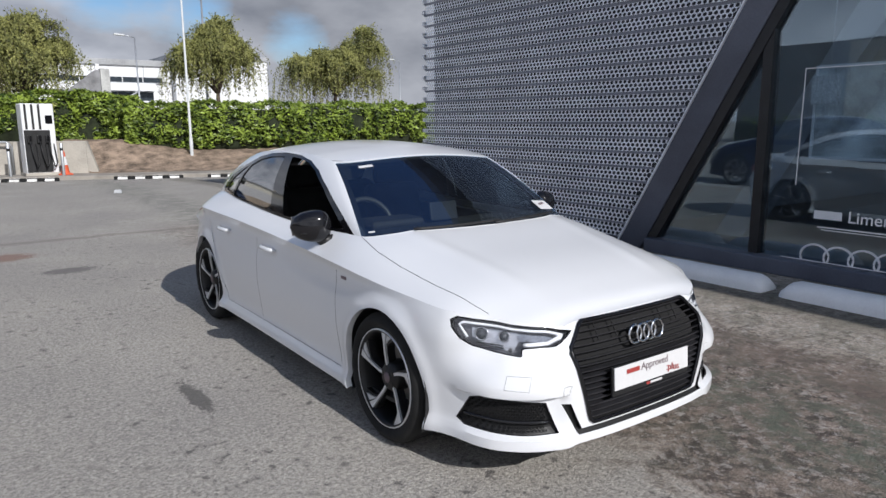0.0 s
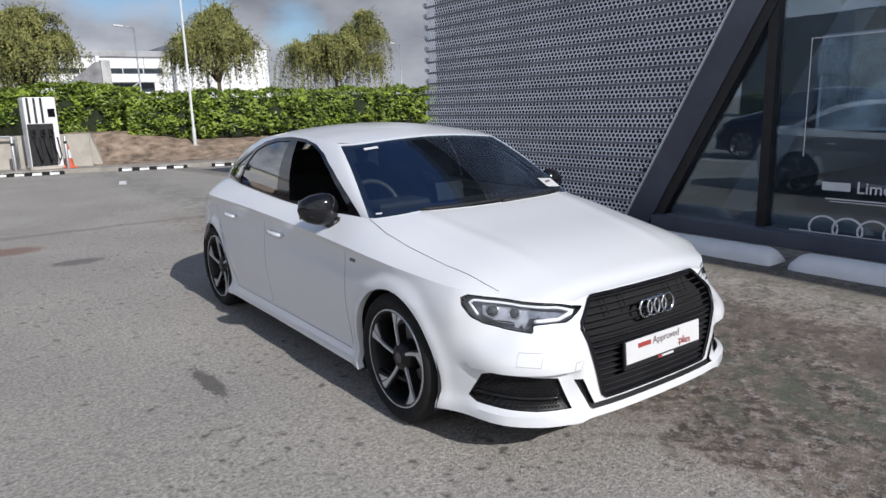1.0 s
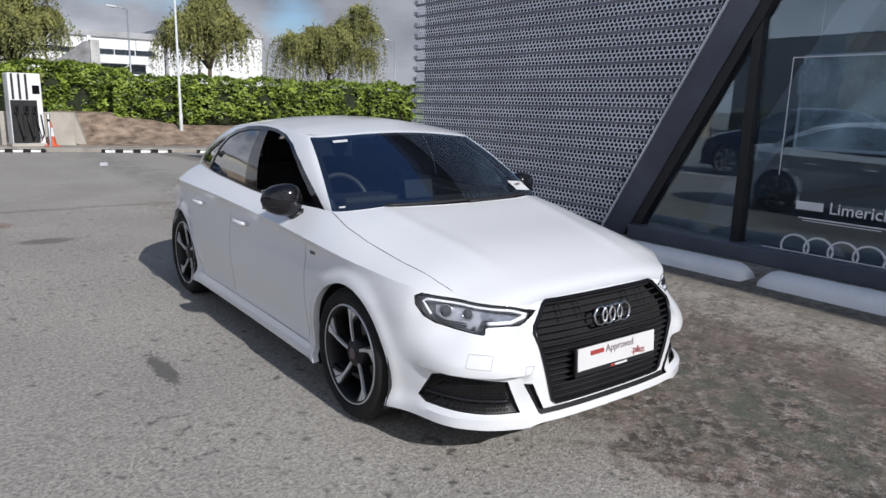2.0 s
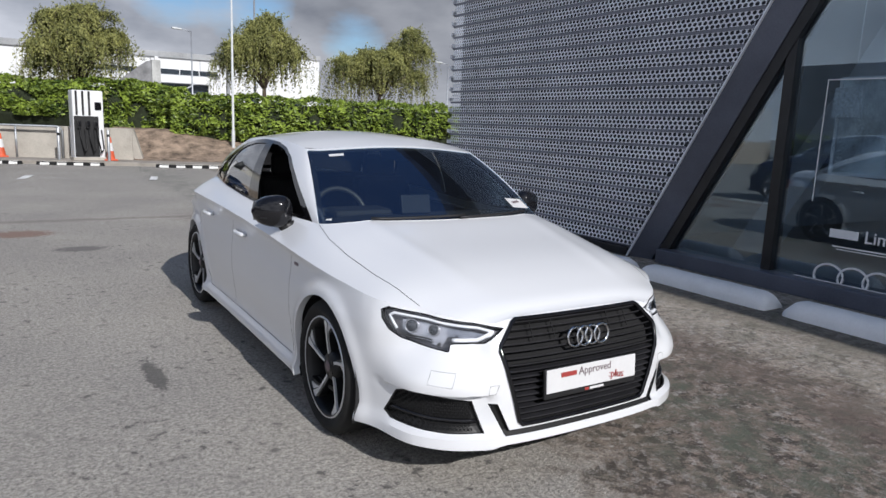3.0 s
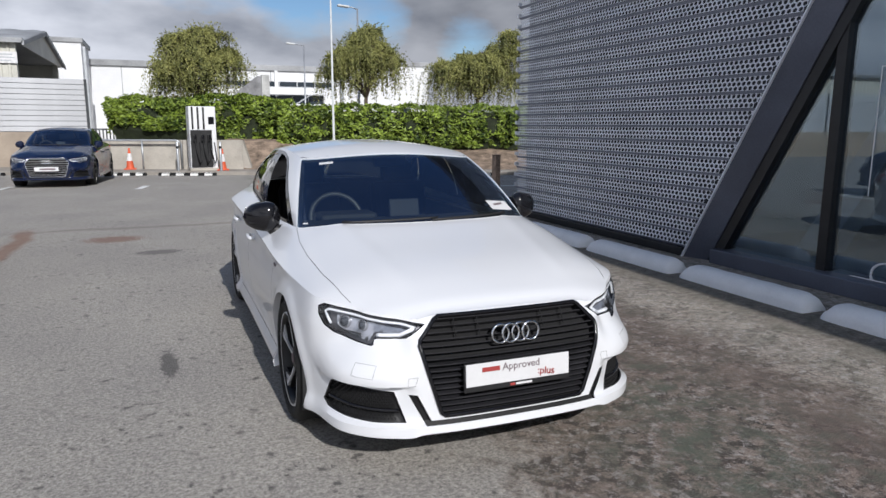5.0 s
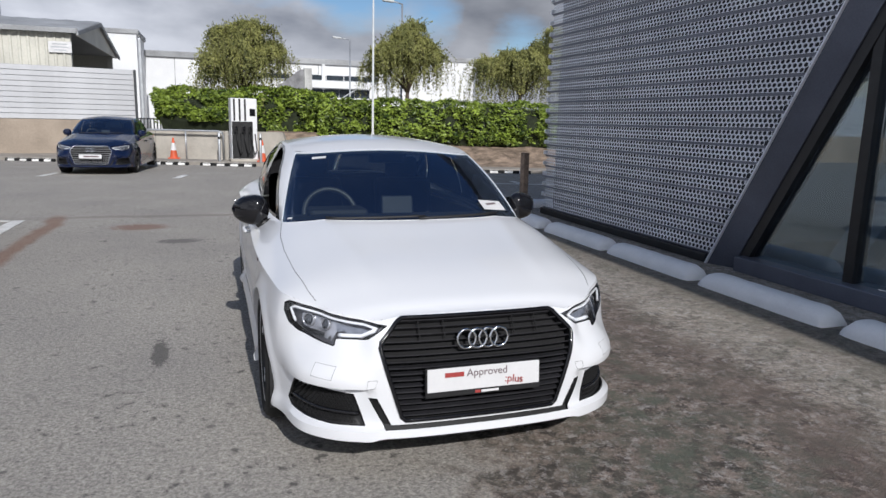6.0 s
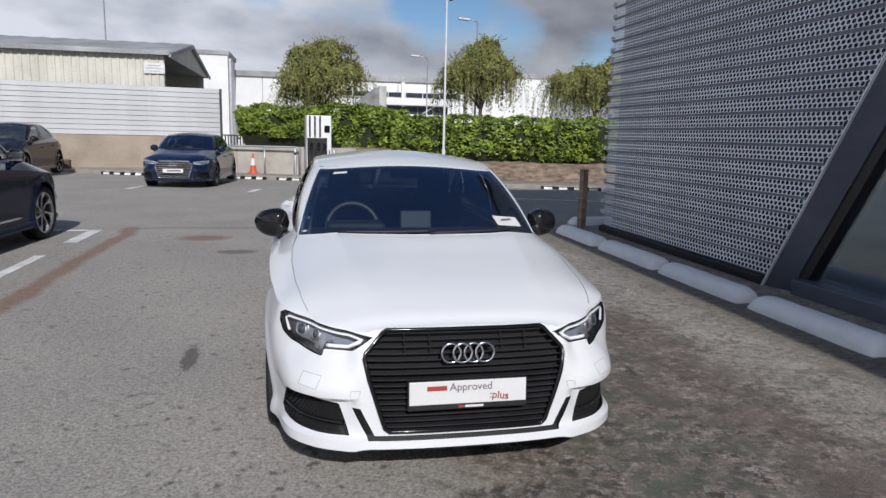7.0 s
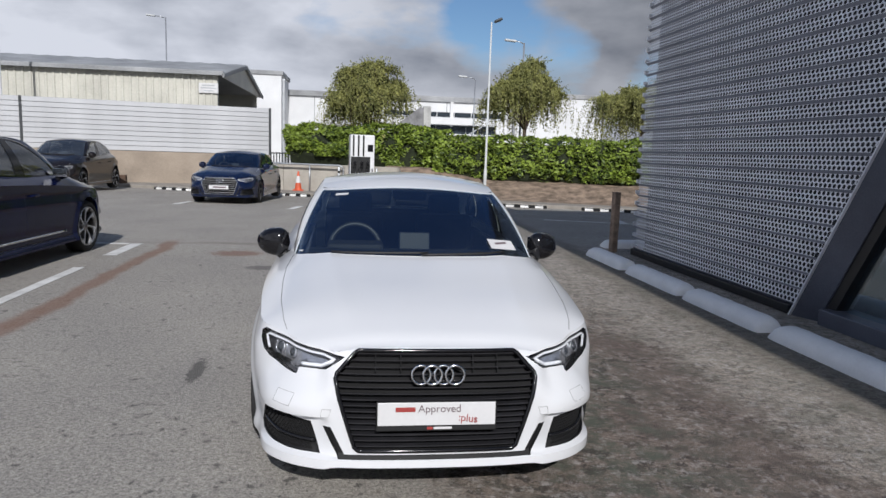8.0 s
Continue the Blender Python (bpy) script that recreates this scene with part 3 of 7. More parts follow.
def build_bank():
    """Pale kerb, path and the earth bank that rises to the hedge."""
    prof = [(0.0, 0.0), (0.0, 0.10), (0.03, 0.12), (0.85, 0.13)]
    verts, faces = [], []
    ss = np.linspace(-22, 40, 32)
    for s in ss:
        for t, z in prof:
            verts.append(kerb_at(s, t, z))
    k = len(prof)
    for i in range(len(ss) - 1):
        for q in range(k - 1):
            faces.append((i * k + q, (i + 1) * k + q, (i + 1) * k + q + 1, i * k + q + 1))
    tagged(mesh("pavement", verts, faces, M_KERB), "pale concrete kerb and path along the bank", "kerb", kind="structure")
    verts, faces = [], []
    ss, ts = np.linspace(-0.75, 40, 168), np.linspace(0.85, 9.0, 24)
    for s in ss:
        for t in ts:
            tt = max(t, 1.50 if s < 0.83 else 0.85)       # held back by the low wall
            z = 0.12 + 0.62 * smoothstep(0.85, 3.6, tt) + 0.05 * noise.noise(Vector((s * 0.8, tt * 0.8, 3))) * smoothstep(0.9, 1.5, tt)
            z += 0.36 * smoothstep(1.3, 3.4, tt) * (1 - smoothstep(0.9, 4.2, s))
            z += 0.03 * noise.noise(Vector((s * 3, tt * 3, 1))) * smoothstep(0.9, 1.2, tt)
            verts.append(kerb_at(s, tt, z - 1.2 * (1 - smoothstep(-0.75, -0.35, s))))
    k = len(ts)
    faces = [(i * k + q, (i + 1) * k + q, (i + 1) * k + q + 1, i * k + q + 1) for i in range(len(ss) - 1) for q in range(k - 1)]
    tagged(mesh("earth_bank", verts, faces, M_MULCH, smooth=True), "brown bare earth bank below the hedge", "bank", kind="structure")
    verts, faces = [], []
    ss, ts = np.linspace(-24, 0.95, 40), np.linspace(0.85, 9.0, 10)
    for s in ss:
        for t in ts:
            verts.append(kerb_at(s, t, 0.115 + 0.02 * noise.noise(Vector((s, t, 0)))))
    k = len(ts)
    faces = [(i * k + q, (i + 1) * k + q, (i + 1) * k + q + 1, i * k + q + 1) for i in range(len(ss) - 1) for q in range(k - 1)]
    tagged(mesh("yard", verts, faces, M_KERB), "pale concrete yard behind the kerb", "ground", kind="structure")


def build_lines():
    def strip(x0, y0, x1, y1, w, label):
        d = Vector((x1 - x0, y1 - y0, 0)).normalized()
        nrm = Vector((-d.y, d.x, 0)) * w / 2
        pts = []
        k = 10
        rng = random.Random(x0 * 7 + y0)
        lift = 0.005 if max(y0, y1) < 11 else 0.012
        a, b = Vector((x0, y0, fall(x0, y0) + lift)), Vector((x1, y1, fall(x1, y1) + lift))
        for i in range(k + 1):
            p = a.lerp(b, i / k)
            pts.append((p + nrm * rng.uniform(0.88, 1.04), p - nrm * rng.uniform(0.88, 1.04)))
        verts = [v for q in pts for v in q] + [v + Vector((0, 0, -0.006)) for q in pts for v in q]
        m = 2 * (k + 1)
        faces = [(2 * i, 2 * i + 1, 2 * i + 3, 2 * i + 2) for i in range(k)]
        faces += [(2 * i, 2 * i + 2, m + 2 * i + 2, m + 2 * i) for i in range(k)]
        faces += [(2 * i + 1, m + 2 * i + 1, m + 2 * i + 3, 2 * i + 3) for i in range(k)]
        tagged(mesh("parking_line", verts, faces, M_LINE), label, "road marking", "parking bay lines", "structure")
    strip(-3.72, 6.05, -3.72, 1.6, 0.13, "worn white parking line on the asphalt")
    strip(-3.69, 8.24, -3.70, 7.03, 0.18, "worn white parking line on the asphalt")
    strip(-3.79, 8.22, -4.35, 8.24, 0.10, "worn white corner mark of a parking bay")
    for x, y in ((-4.9, 16.1), (-1.9, 15.4), (0.62, 14.9), (3.4, 14.2), (6.2, 13.4)):
        strip(x - 0.07, y - 0.5, x + 0.12, y + 0.5, 0.16, "short white tick that marks a parking bay")
    strip(4.3, 13.6, 7.5, 12.6, 0.12, "faded white line in the building's shadow")


# ---- the showroom building ----
FX = 4.20           # plane of the facade
ROOF = 6.4
EDGE = lambda z: 3.715 - 0.556 * z      # slanting edge of the screen


FOLD = 0.1725       # height of one fold of the screen
FLANGE = 0.165      # share of a fold that is plain flange


def fold(k):
    """How far the folded screen stands out at a part of a fold: a plain flange that leans in below, then the pierced face."""
    return 0.030 * (k / FLANGE if k < FLANGE else (1 - k) / (1 - FLANGE)) - 0.018


def build_screen():
    px, p = 0.066, FOLD * (1 - FLANGE) / 3
    hexagon = ((0, 2 / 3), (0.5, 1 / 3), (0.5, -1 / 3), (0, -2 / 3), (-0.5, -1 / 3), (-0.5, 1 / 3))
    verts, faces = [], []
    for n in range(int((ROOF - 0.12) / FOLD)):
        zb = 0.111 + FOLD * n
        for j in range(3):
            zc = zb + FOLD * FLANGE + p * (j + 0.5)
            for i in range(int((EDGE(zc) + 0.03) / px) + 1, int(7.9 / px)):
                y = (i + (0.5 if (j + n) % 2 else 0.0)) * px
                b = len(verts)
                for size, back in ((1.0, 0.0), (0.72, 0.0), (0.72, 0.004)):
                    for hy, hz in hexagon:
                        if size == 1.0 and ((j == 0 and hz < 0) or (j == 2 and hz > 0)):
                            hz = math.copysign(0.5, hz)
                        z = zc + hz * p * size
                        verts.append((FX - fold((z - zb) / FOLD) + back, y + hy * px * size, z))
                for q in range(6):
                    w = (q + 1) % 6
                    faces.append((b + q, b + w, b + 6 + w, b + 6 + q))
                    faces.append((b + 6 + q, b + 6 + w, b + 12 + w, b + 12 + q))
    return verts, faces


def build_building():
    wall = thing("wall_east", "showroom front of folded perforated grey metal beside dark glass", "building", kind="structure")
    v, f = build_screen()
    ob = mesh("perforated_screen", v, f, M_SCREEN, wall, "grey metal screen with rows of six-sided holes")
    ob["kind"] = "stuff"
    # slate strips, one under each fold, that paint the shade of its flange
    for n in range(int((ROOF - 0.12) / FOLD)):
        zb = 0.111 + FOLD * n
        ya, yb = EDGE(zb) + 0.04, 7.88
        o = mesh("rail", *prism([(FX - fold(0) + 0.012, zb - 0.004), (FX - fold(0), zb - 0.004), (FX - fold(FLANGE) + 0.002, zb + FOLD * FLANGE - 0.003), (FX - fold(FLANGE) + 0.012, zb + FOLD * FLANGE - 0.003)], yb - ya, "y", ya), M_SLATESHADE, wall)
    # solid wall behind the screen, with a slanting end
    v, f = prism([(EDGE(0) + 0.0, 0.0), (7.82, 0.0), (7.82, ROOF - 0.1), (EDGE(ROOF) + 0.0, ROOF - 0.1)], 0.25, "x", FX + 0.16)
    mesh("backing_wall", v, f, M_SCREENBACK, wall)
    # folded strips that close the far edge of the screen
    n = int((ROOF - 0.15) / 0.1725)
    edge_mesh = None
    for i in range(n):
        z = 0.1725 * (i + 1)
        if edge_mesh is None:
            e = part("edge_bracket", box(0.07, 0.045, 0.06, (0, 0, 0), 0.006), M_SCREEN, wall)
            edge_mesh = e.data
        else:
            e = new("edge_bracket", edge_mesh)
            e.parent = wall
        e.location = (FX + 0.015, 7.895, z)
    part("base_rail", box(0.10, 4.2, 0.10, (FX + 0.02, 5.82, 0.055), 0.01), M_MULLION, wall)
    # slanting strut, whose face turns in towards the glass, and its thin bright edge
    k, g = 0.285, 0.13
    def slant(section, z0, z1):
        """A bar along the slanting edge from a section of (x, distance from the edge)."""
        n = len(section)
        verts = [(FX + x, EDGE(z) + d, z) for z in (z0, z1) for x, d in section]
        faces = [tuple(range(n))[::-1], tuple(range(n, 2 * n))] + [(i, (i + 1) % n, n + (i + 1) % n, n + i) for i in range(n)]
        return verts, faces
    st = mesh("slanting_strut", *slant([(-0.004, -0.012), (0.10, -k), (0.30, -k), (0.30, 0.03), (0.02, 0.03)], 0.0, ROOF), M_STRUT, wall, "wide slanting dark metal edge of the screen")
    mesh("edge_trim", *slant([(-0.034, -0.010), (-0.030, 0.012), (0.0, 0.012), (-0.004, -0.010)], 0.0, ROOF), M_SCREEN, st, "thin bright metal edge")
    mesh("inner_frame", *slant([(0.115, -k - g), (0.115, -k + 0.003), (0.29, -k + 0.003), (0.29, -k - g)], 0.10, ROOF), M_MULLION, wall, "black slanting window frame")
    v, f = prism([(2.62, 0.16), (2.98, 0.16), (2.98 - 0.553 * 6, 6.1), (2.62 - 0.553 * 6, 6.1)], 0.3, "x", FX + 0.95)
    mesh("inner_brace", v, f, M_SHOWWALL, wall, "pale slanting column inside the glass")
    # plinth, head and glazing
    part("plinth", box(0.40, 16.4, 0.16, (FX + 0.20, -4.9, 0.08), 0.01), M_STRUT, wall)
    # unseen overhang, set so that its shadow ends just before the wheel stops
    v, f = prism([(3.27, -14.4), (3.69, 7.9), (FX + 0.66, 7.9), (FX + 0.66, -14.4)], 0.35, "z", ROOF + 0.005)
    mesh("roof_edge", v, f, M_STRUT, wall, "deep dark metal eave, unseen, added for its shadow")
    mull = [2.01, -0.72, -3.40, -6.08, -8.76, -11.44, -13.0]
    for y in mull:
        zt = 2.9 if y == mull[0] else ROOF
        part("mullion", box(0.15, 0.105, zt - 0.16, (FX + 0.20, y, (zt + 0.16) / 2), 0.006), M_MULLION, wall)
    slope = 0.556
    hw = 0.05
    for a, b in zip(mull[:-1], mull[1:]):
        outline = [(b + hw, 0.16), (a - hw, 0.16), (a - hw, ROOF), (b + hw, ROOF)]
        if a == mull[0]:
            z1 = (EDGE(0) - k - g - (a - hw)) / slope
            outline = [(b + hw, 0.16), (a - hw, 0.16), (a - hw, z1), (EDGE(ROOF) - k - g, ROOF), (b + hw, ROOF)]
        p = mesh("pane", *prism(outline, 0.012, "x", FX + 0.18), M_SHOPGLASS, wall, "dark reflecting glass pane")
        p.visible_shadow = False
    z1 = (EDGE(0) - k - g - (mull[0] + hw)) / slope
    p = mesh("pane", *prism([(mull[0] + hw, 0.16), (EDGE(0.16) - k - g, 0.16), (mull[0] + hw, z1)], 0.012, "x", FX + 0.18), M_SHOPGLASS, wall, "three-cornered dark glass pane beside the strut")
    p.visible_shadow = False
    # the room behind and the closed rest of the building
    tagged(part("showroom_floor", box(9.0, 17.0, 0.10, (FX + 4.9, -5.2, 0.06)), M_SHOWFLOOR, None), "dark grey tiled showroom floor behind glass", "floor", kind="structure")
    tagged(part("wall_back", box(0.2, 21.2, ROOF, (FX + 9.5, -3.0, ROOF / 2)), M_SHOWWALL, None), "plain grey back wall of the showroom", "wall", kind="structure")
    tagged(part("wall_south", box(9.3, 0.2, ROOF, (FX + 4.8, -13.4, ROOF / 2)), M_SHOWWALL, None), "plain grey end wall of the showroom", "wall", kind="structure")
    tagged(part("wall_north", box(9.0, 0.25, ROOF, (FX + 4.93, 7.7, ROOF / 2)), M_SCREENBACK, None), "dark end wall of the showroom", "wall", kind="structure")
    tagged(part("wall_inner", box(8.6, 0.2, ROOF - 0.2, (FX + 5.0, 4.3, ROOF / 2)), M_SHOWWALL, None), "plain grey wall inside the showroom", "wall", kind="structure")
    tagged(part("roof", box(9.6, 21.6, 0.20, (FX + 4.95, -3.0, ROOF + 0.05)), M_ROOFGREY, None), "flat grey roof of the showroom", "roof", kind="structure")
    return wall


def build_wheel_stops():
    """White concrete bars that keep cars off the glass."""
    prof = [(-0.15, 0.0), (-0.145, 0.05), (-0.115, 0.105), (-0.06, 0.135), (0.0, 0.142), (0.06, 0.135), (0.115, 0.105), (0.145, 0.05), (0.15, 0.0)]
    def stop(length, seed):
        rng = random.Random(seed)
        n = 26
        verts, faces = [], []
        for i in range(n + 1):
            u = i / n
            y = (u - 0.5) * length
            end = min(u, 1 - u) * length
            sc = 0.45 + 0.55 * math.sqrt(min(end / 0.10, 1.0)) if end < 0.10 else 1.0
            for x, z in prof:
                q = 0.004 * noise.noise(Vector((x * 20, y * 6, seed)))
                verts.append((x * (0.75 + 0.25 * sc) + q, y, max(0.0, z * sc + q) if z else 0.0))
        k = len(prof)
        faces = [(i * k + q, i * k + q + 1, (i + 1) * k + q + 1, (i + 1) * k + q) for i in range(n) for q in range(k - 1)]
        faces += [tuple(range(k))[::-1], tuple(range(n * k, n * k + k))]
        return verts, faces
    ends = [(7.80, 6.36), (6.16, 4.62), (4.48, 2.98), (2.82, 1.36), (1.20, -0.28), (-0.44, -1.92), (-2.08, -3.56)]
    for i, (a, b) in enumerate(ends):
        v, f = stop(a - b, i)
        ob = mesh("wheel_stop", v, f, M_STOP, smooth=True)
        ob.matrix_world = pose(3.50, (a + b) / 2, 0)
        tagged(ob, "white painted concrete wheel stop on the asphalt", "wheel stop", "wheel stops along the showroom")
    v, f = stop(1.5, 9)
    ob = mesh("wheel_stop", v, f, M_STOP, smooth=True)
    ob.matrix_world = pose(4.75, 8.75, 0, 0, 0, 90)
    tagged(ob, "white painted concrete wheel stop past the corner", "wheel stop", "wheel stops along the showroom")
    post = thing("marker_post", "weathered brown wooden post at the building corner", "post", pose(3.98, 8.2, 0, 0, 0, 12))
    part("shaft", box(0.11, 0.11, 0.99, (0, 0, 0.495), 0.012), M_WEATHERED, post)
    part("cap", box(0.115, 0.115, 0.02, (0, 0, 0.998), 0.006), M_WEATHERED, post)


def text_mesh(name, body, size, material, parent, m, label=""):
    cu = bpy.data.curves.new(name, "FONT")
    cu.body, cu.size, cu.extrude, cu.offset = body, size, 0.0008, size * (0.008 if size > 0.1 else 0.0)
    tmp = new(name, cu)
    dg = bpy.context.evaluated_depsgraph_get()
    me = bpy.data.meshes.new_from_object(tmp.evaluated_get(dg))
    bpy.data.objects.remove(tmp)
    me.materials.clear()
    me.materials.append(material)
    ob = new(name, me)
    ob.parent = parent
    ob.matrix_local = m
    if label:
        ob["label"] = label
    return ob


def build_window_film():
    """White film lettering and rings on the glass, and a pale framed poster behind it."""
    film = thing("window_film", "white lettering and linked rings stuck on the showroom glass", "sign", pose(FX + 0.174, 0, 0))
    bar = lambda nm, y0, y1, z0, z1: part(nm, box(0.003, abs(y1 - y0), abs(z1 - z0), (0, (y0 + y1) / 2, (z0 + z1) / 2)), M_DECAL, film)
    turn = Matrix.Rotation(math.pi / 2, 4, "X")
    face = Matrix.Rotation(-math.pi / 2, 4, "Z") @ turn
    bar("brand_bar", 1.44, 1.18, 0.585, 0.665)
    text_mesh("lettering", "Limerick", 0.155, M_DECAL, film, Matrix.Translation((0, 1.13, 0.575)) @ face)
    bar("frame_line", 1.648, 1.640, 0.90, 2.02)
    bar("frame_line", 1.640, 0.30, 2.012, 2.020)
    bar("small_print_bar", 1.40, 0.62, 0.50, 0.512)
    bar("small_print_bar", 1.36, 0.66, 0.478, 0.486)
    bar("base_line", 1.73, 0.45, 0.150, 0.168)
    for i in range(4):
        y = 1.40 - 0.225 * i
        pts = [(0, y + 0.135 * math.cos(a), 0.215 + 0.115 * math.sin(a)) for a in np.linspace(-0.45, math.pi + 0.45, 26)]
        v, f = tube(pts, 0.011, 6)
        mesh("ring", v, f, M_DECAL, film)
    notice = thing("window_notice", "plain pale square notice stuck inside the showroom glass", "notice", pose(FX + 0.200, 1.45, 1.81))
    part("sheet", box(0.004, 0.27, 0.27, (0, 0, 0), 0.001), mat("notice_paper", (0.55, 0.58, 0.60), 0.6, vary=0.35, scale=60, fine=140, bump=0.0), notice)
    poster = thing("framed_poster", "pale framed poster hanging behind the glass", "poster", pose(FX + 0.40, 1.12, 1.60))
    part("board", box(0.03, 1.00, 0.86, (0, 0, 0), 0.004), mat("poster_blue_grey", (0.58, 0.64, 0.68), 0.5, vary=0.42, scale=2.6), poster)
    for y in (-0.51, 0.51):
        part("upright", box(0.05, 0.03, 0.90, (-0.005, y, 0), 0.004), M_DECAL, poster)
    for z in (-0.44, 0.44):
        part("crossbar", box(0.05, 1.00, 0.03, (-0.005, 0, z), 0.004), M_DECAL, poster)
    for y in (-0.40, 0.40):
        part("wire", box(0.006, 0.006, 3.9, (0.0, y, 2.38)), M_GALV, poster)


build_ground()
build_bank()
build_lines()
build_building()
build_wheel_stops()
build_window_film()


# ---- hedge, trees ----
def leaf_cloud(centres, normals, size, rng, material, name, parent, label="", flat=0.5):
    """Many small bent leaves, each an island of its own."""
    n = len(centres)
    verts = np.zeros((n, 5, 3))
    d1 = rng.normal(size=(n, 3))
    d1[:, 2] *= flat
    d1 /= np.linalg.norm(d1, axis=1, keepdims=True)
    nn = normals + rng.normal(size=(n, 3)) * 0.55
    d2 = np.cross(nn, d1)
    d2 /= np.maximum(np.linalg.norm(d2, axis=1, keepdims=True), 1e-6)
    up = np.cross(d1, d2)
    s = size * rng.uniform(0.6, 1.35, size=(n, 1))
    verts[:, 0] = centres - d1 * s
    verts[:, 1] = centres - d2 * s * 0.42 + up * s * 0.12
    verts[:, 2] = centres + d1 * s - up * s * 0.25
    verts[:, 3] = centres + d2 * s * 0.42 + up * s * 0.12
    verts[:, 4] = centres - up * s * 0.02
    idx = np.arange(n)[:, None] * 5
    faces = np.concatenate([idx + np.array(q) for q in ((0, 1, 4), (1, 2, 4), (2, 3, 4), (3, 0, 4))], 0)
    me = bpy.data.meshes.new(name)
    me.from_pydata(verts.reshape(-1, 3).tolist(), [], faces.tolist())
    me.materials.append(material)
    ob = new(name, me)
    if parent is not None:
        ob.parent = parent
    if label:
        ob["label"] = label
    return ob


def build_hedge(s0, s1, t0, depth, zb, zt, seed, label, count, bulge=0.22, skirt=0.0):
    """A clipped but shaggy laurel hedge along the kerb's direction."""
    rng = np.random.default_rng(seed)
    hedge = thing("hedge", label, "hedge")
    # twiggy core, near-black to paint the shade inside and under the hedge
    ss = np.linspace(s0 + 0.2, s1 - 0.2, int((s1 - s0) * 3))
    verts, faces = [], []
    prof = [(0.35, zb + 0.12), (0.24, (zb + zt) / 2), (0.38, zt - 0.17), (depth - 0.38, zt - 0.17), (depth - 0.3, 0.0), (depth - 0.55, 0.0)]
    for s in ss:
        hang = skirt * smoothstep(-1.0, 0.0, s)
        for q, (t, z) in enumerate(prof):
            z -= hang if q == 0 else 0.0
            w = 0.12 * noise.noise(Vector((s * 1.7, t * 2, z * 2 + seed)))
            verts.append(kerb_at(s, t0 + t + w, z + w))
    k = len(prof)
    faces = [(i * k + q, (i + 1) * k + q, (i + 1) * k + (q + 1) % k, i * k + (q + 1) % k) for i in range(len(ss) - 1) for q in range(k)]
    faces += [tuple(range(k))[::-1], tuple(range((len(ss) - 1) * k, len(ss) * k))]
    mesh("shade_core", verts, faces, M_HEDGESHADE, hedge, "twiggy inside of the hedge, darkened to its own shade")
    centres, normals = [], []
    for i in range(count):
        s = rng.uniform(s0, s1)
        hang = skirt * smoothstep(-1.0, 0.0, s)
        if i % 14 == 0:
            # the cut end of the hedge
            s, t, z, nv = s0 + abs(rng.normal()) * 0.10, rng.uniform(0.1, depth), rng.uniform(zb, zt), KERB_DIR * -1
        elif rng.uniform() < 0.66:
            t, z, nv = 0.12, rng.uniform(zb - hang, zt), KERB_UP * -1
        else:
            t, z, nv = rng.uniform(0.05, depth), zt, Vector((0, 0, 1))
        lump = noise.noise(Vector((s * 1.3, z * 1.7, seed))) + 0.6 * noise.noise(Vector((s * 3.7, z * 4.1, seed + 5)))
        edge = 0.25 * smoothstep(zb - hang + 0.45, zb - hang, z) + 0.16 * smoothstep(zt - 0.3, zt, z)
        t += -bulge * lump + edge + abs(rng.normal()) * 0.10
        z += 0.16 * noise.noise(Vector((s * 0.9, t, seed + 9))) + rng.normal() * 0.035 + (0.14 * lump if nv.z else 0)
        if z < zb - hang + 0.10 * (1 + noise.noise(Vector((s * 1.9, 0, seed)))):
            continue
        p = kerb_at(s, t0 + t, z)
        centres.append(tuple(p))
        normals.append(tuple((nv + Vector((0, 0, 0.5))).normalized()))
    ob = leaf_cloud(np.array(centres), np.array(normals), 0.085, rng, M_LAUREL, "leaves", hedge)
    ob["kind"] = "stuff"


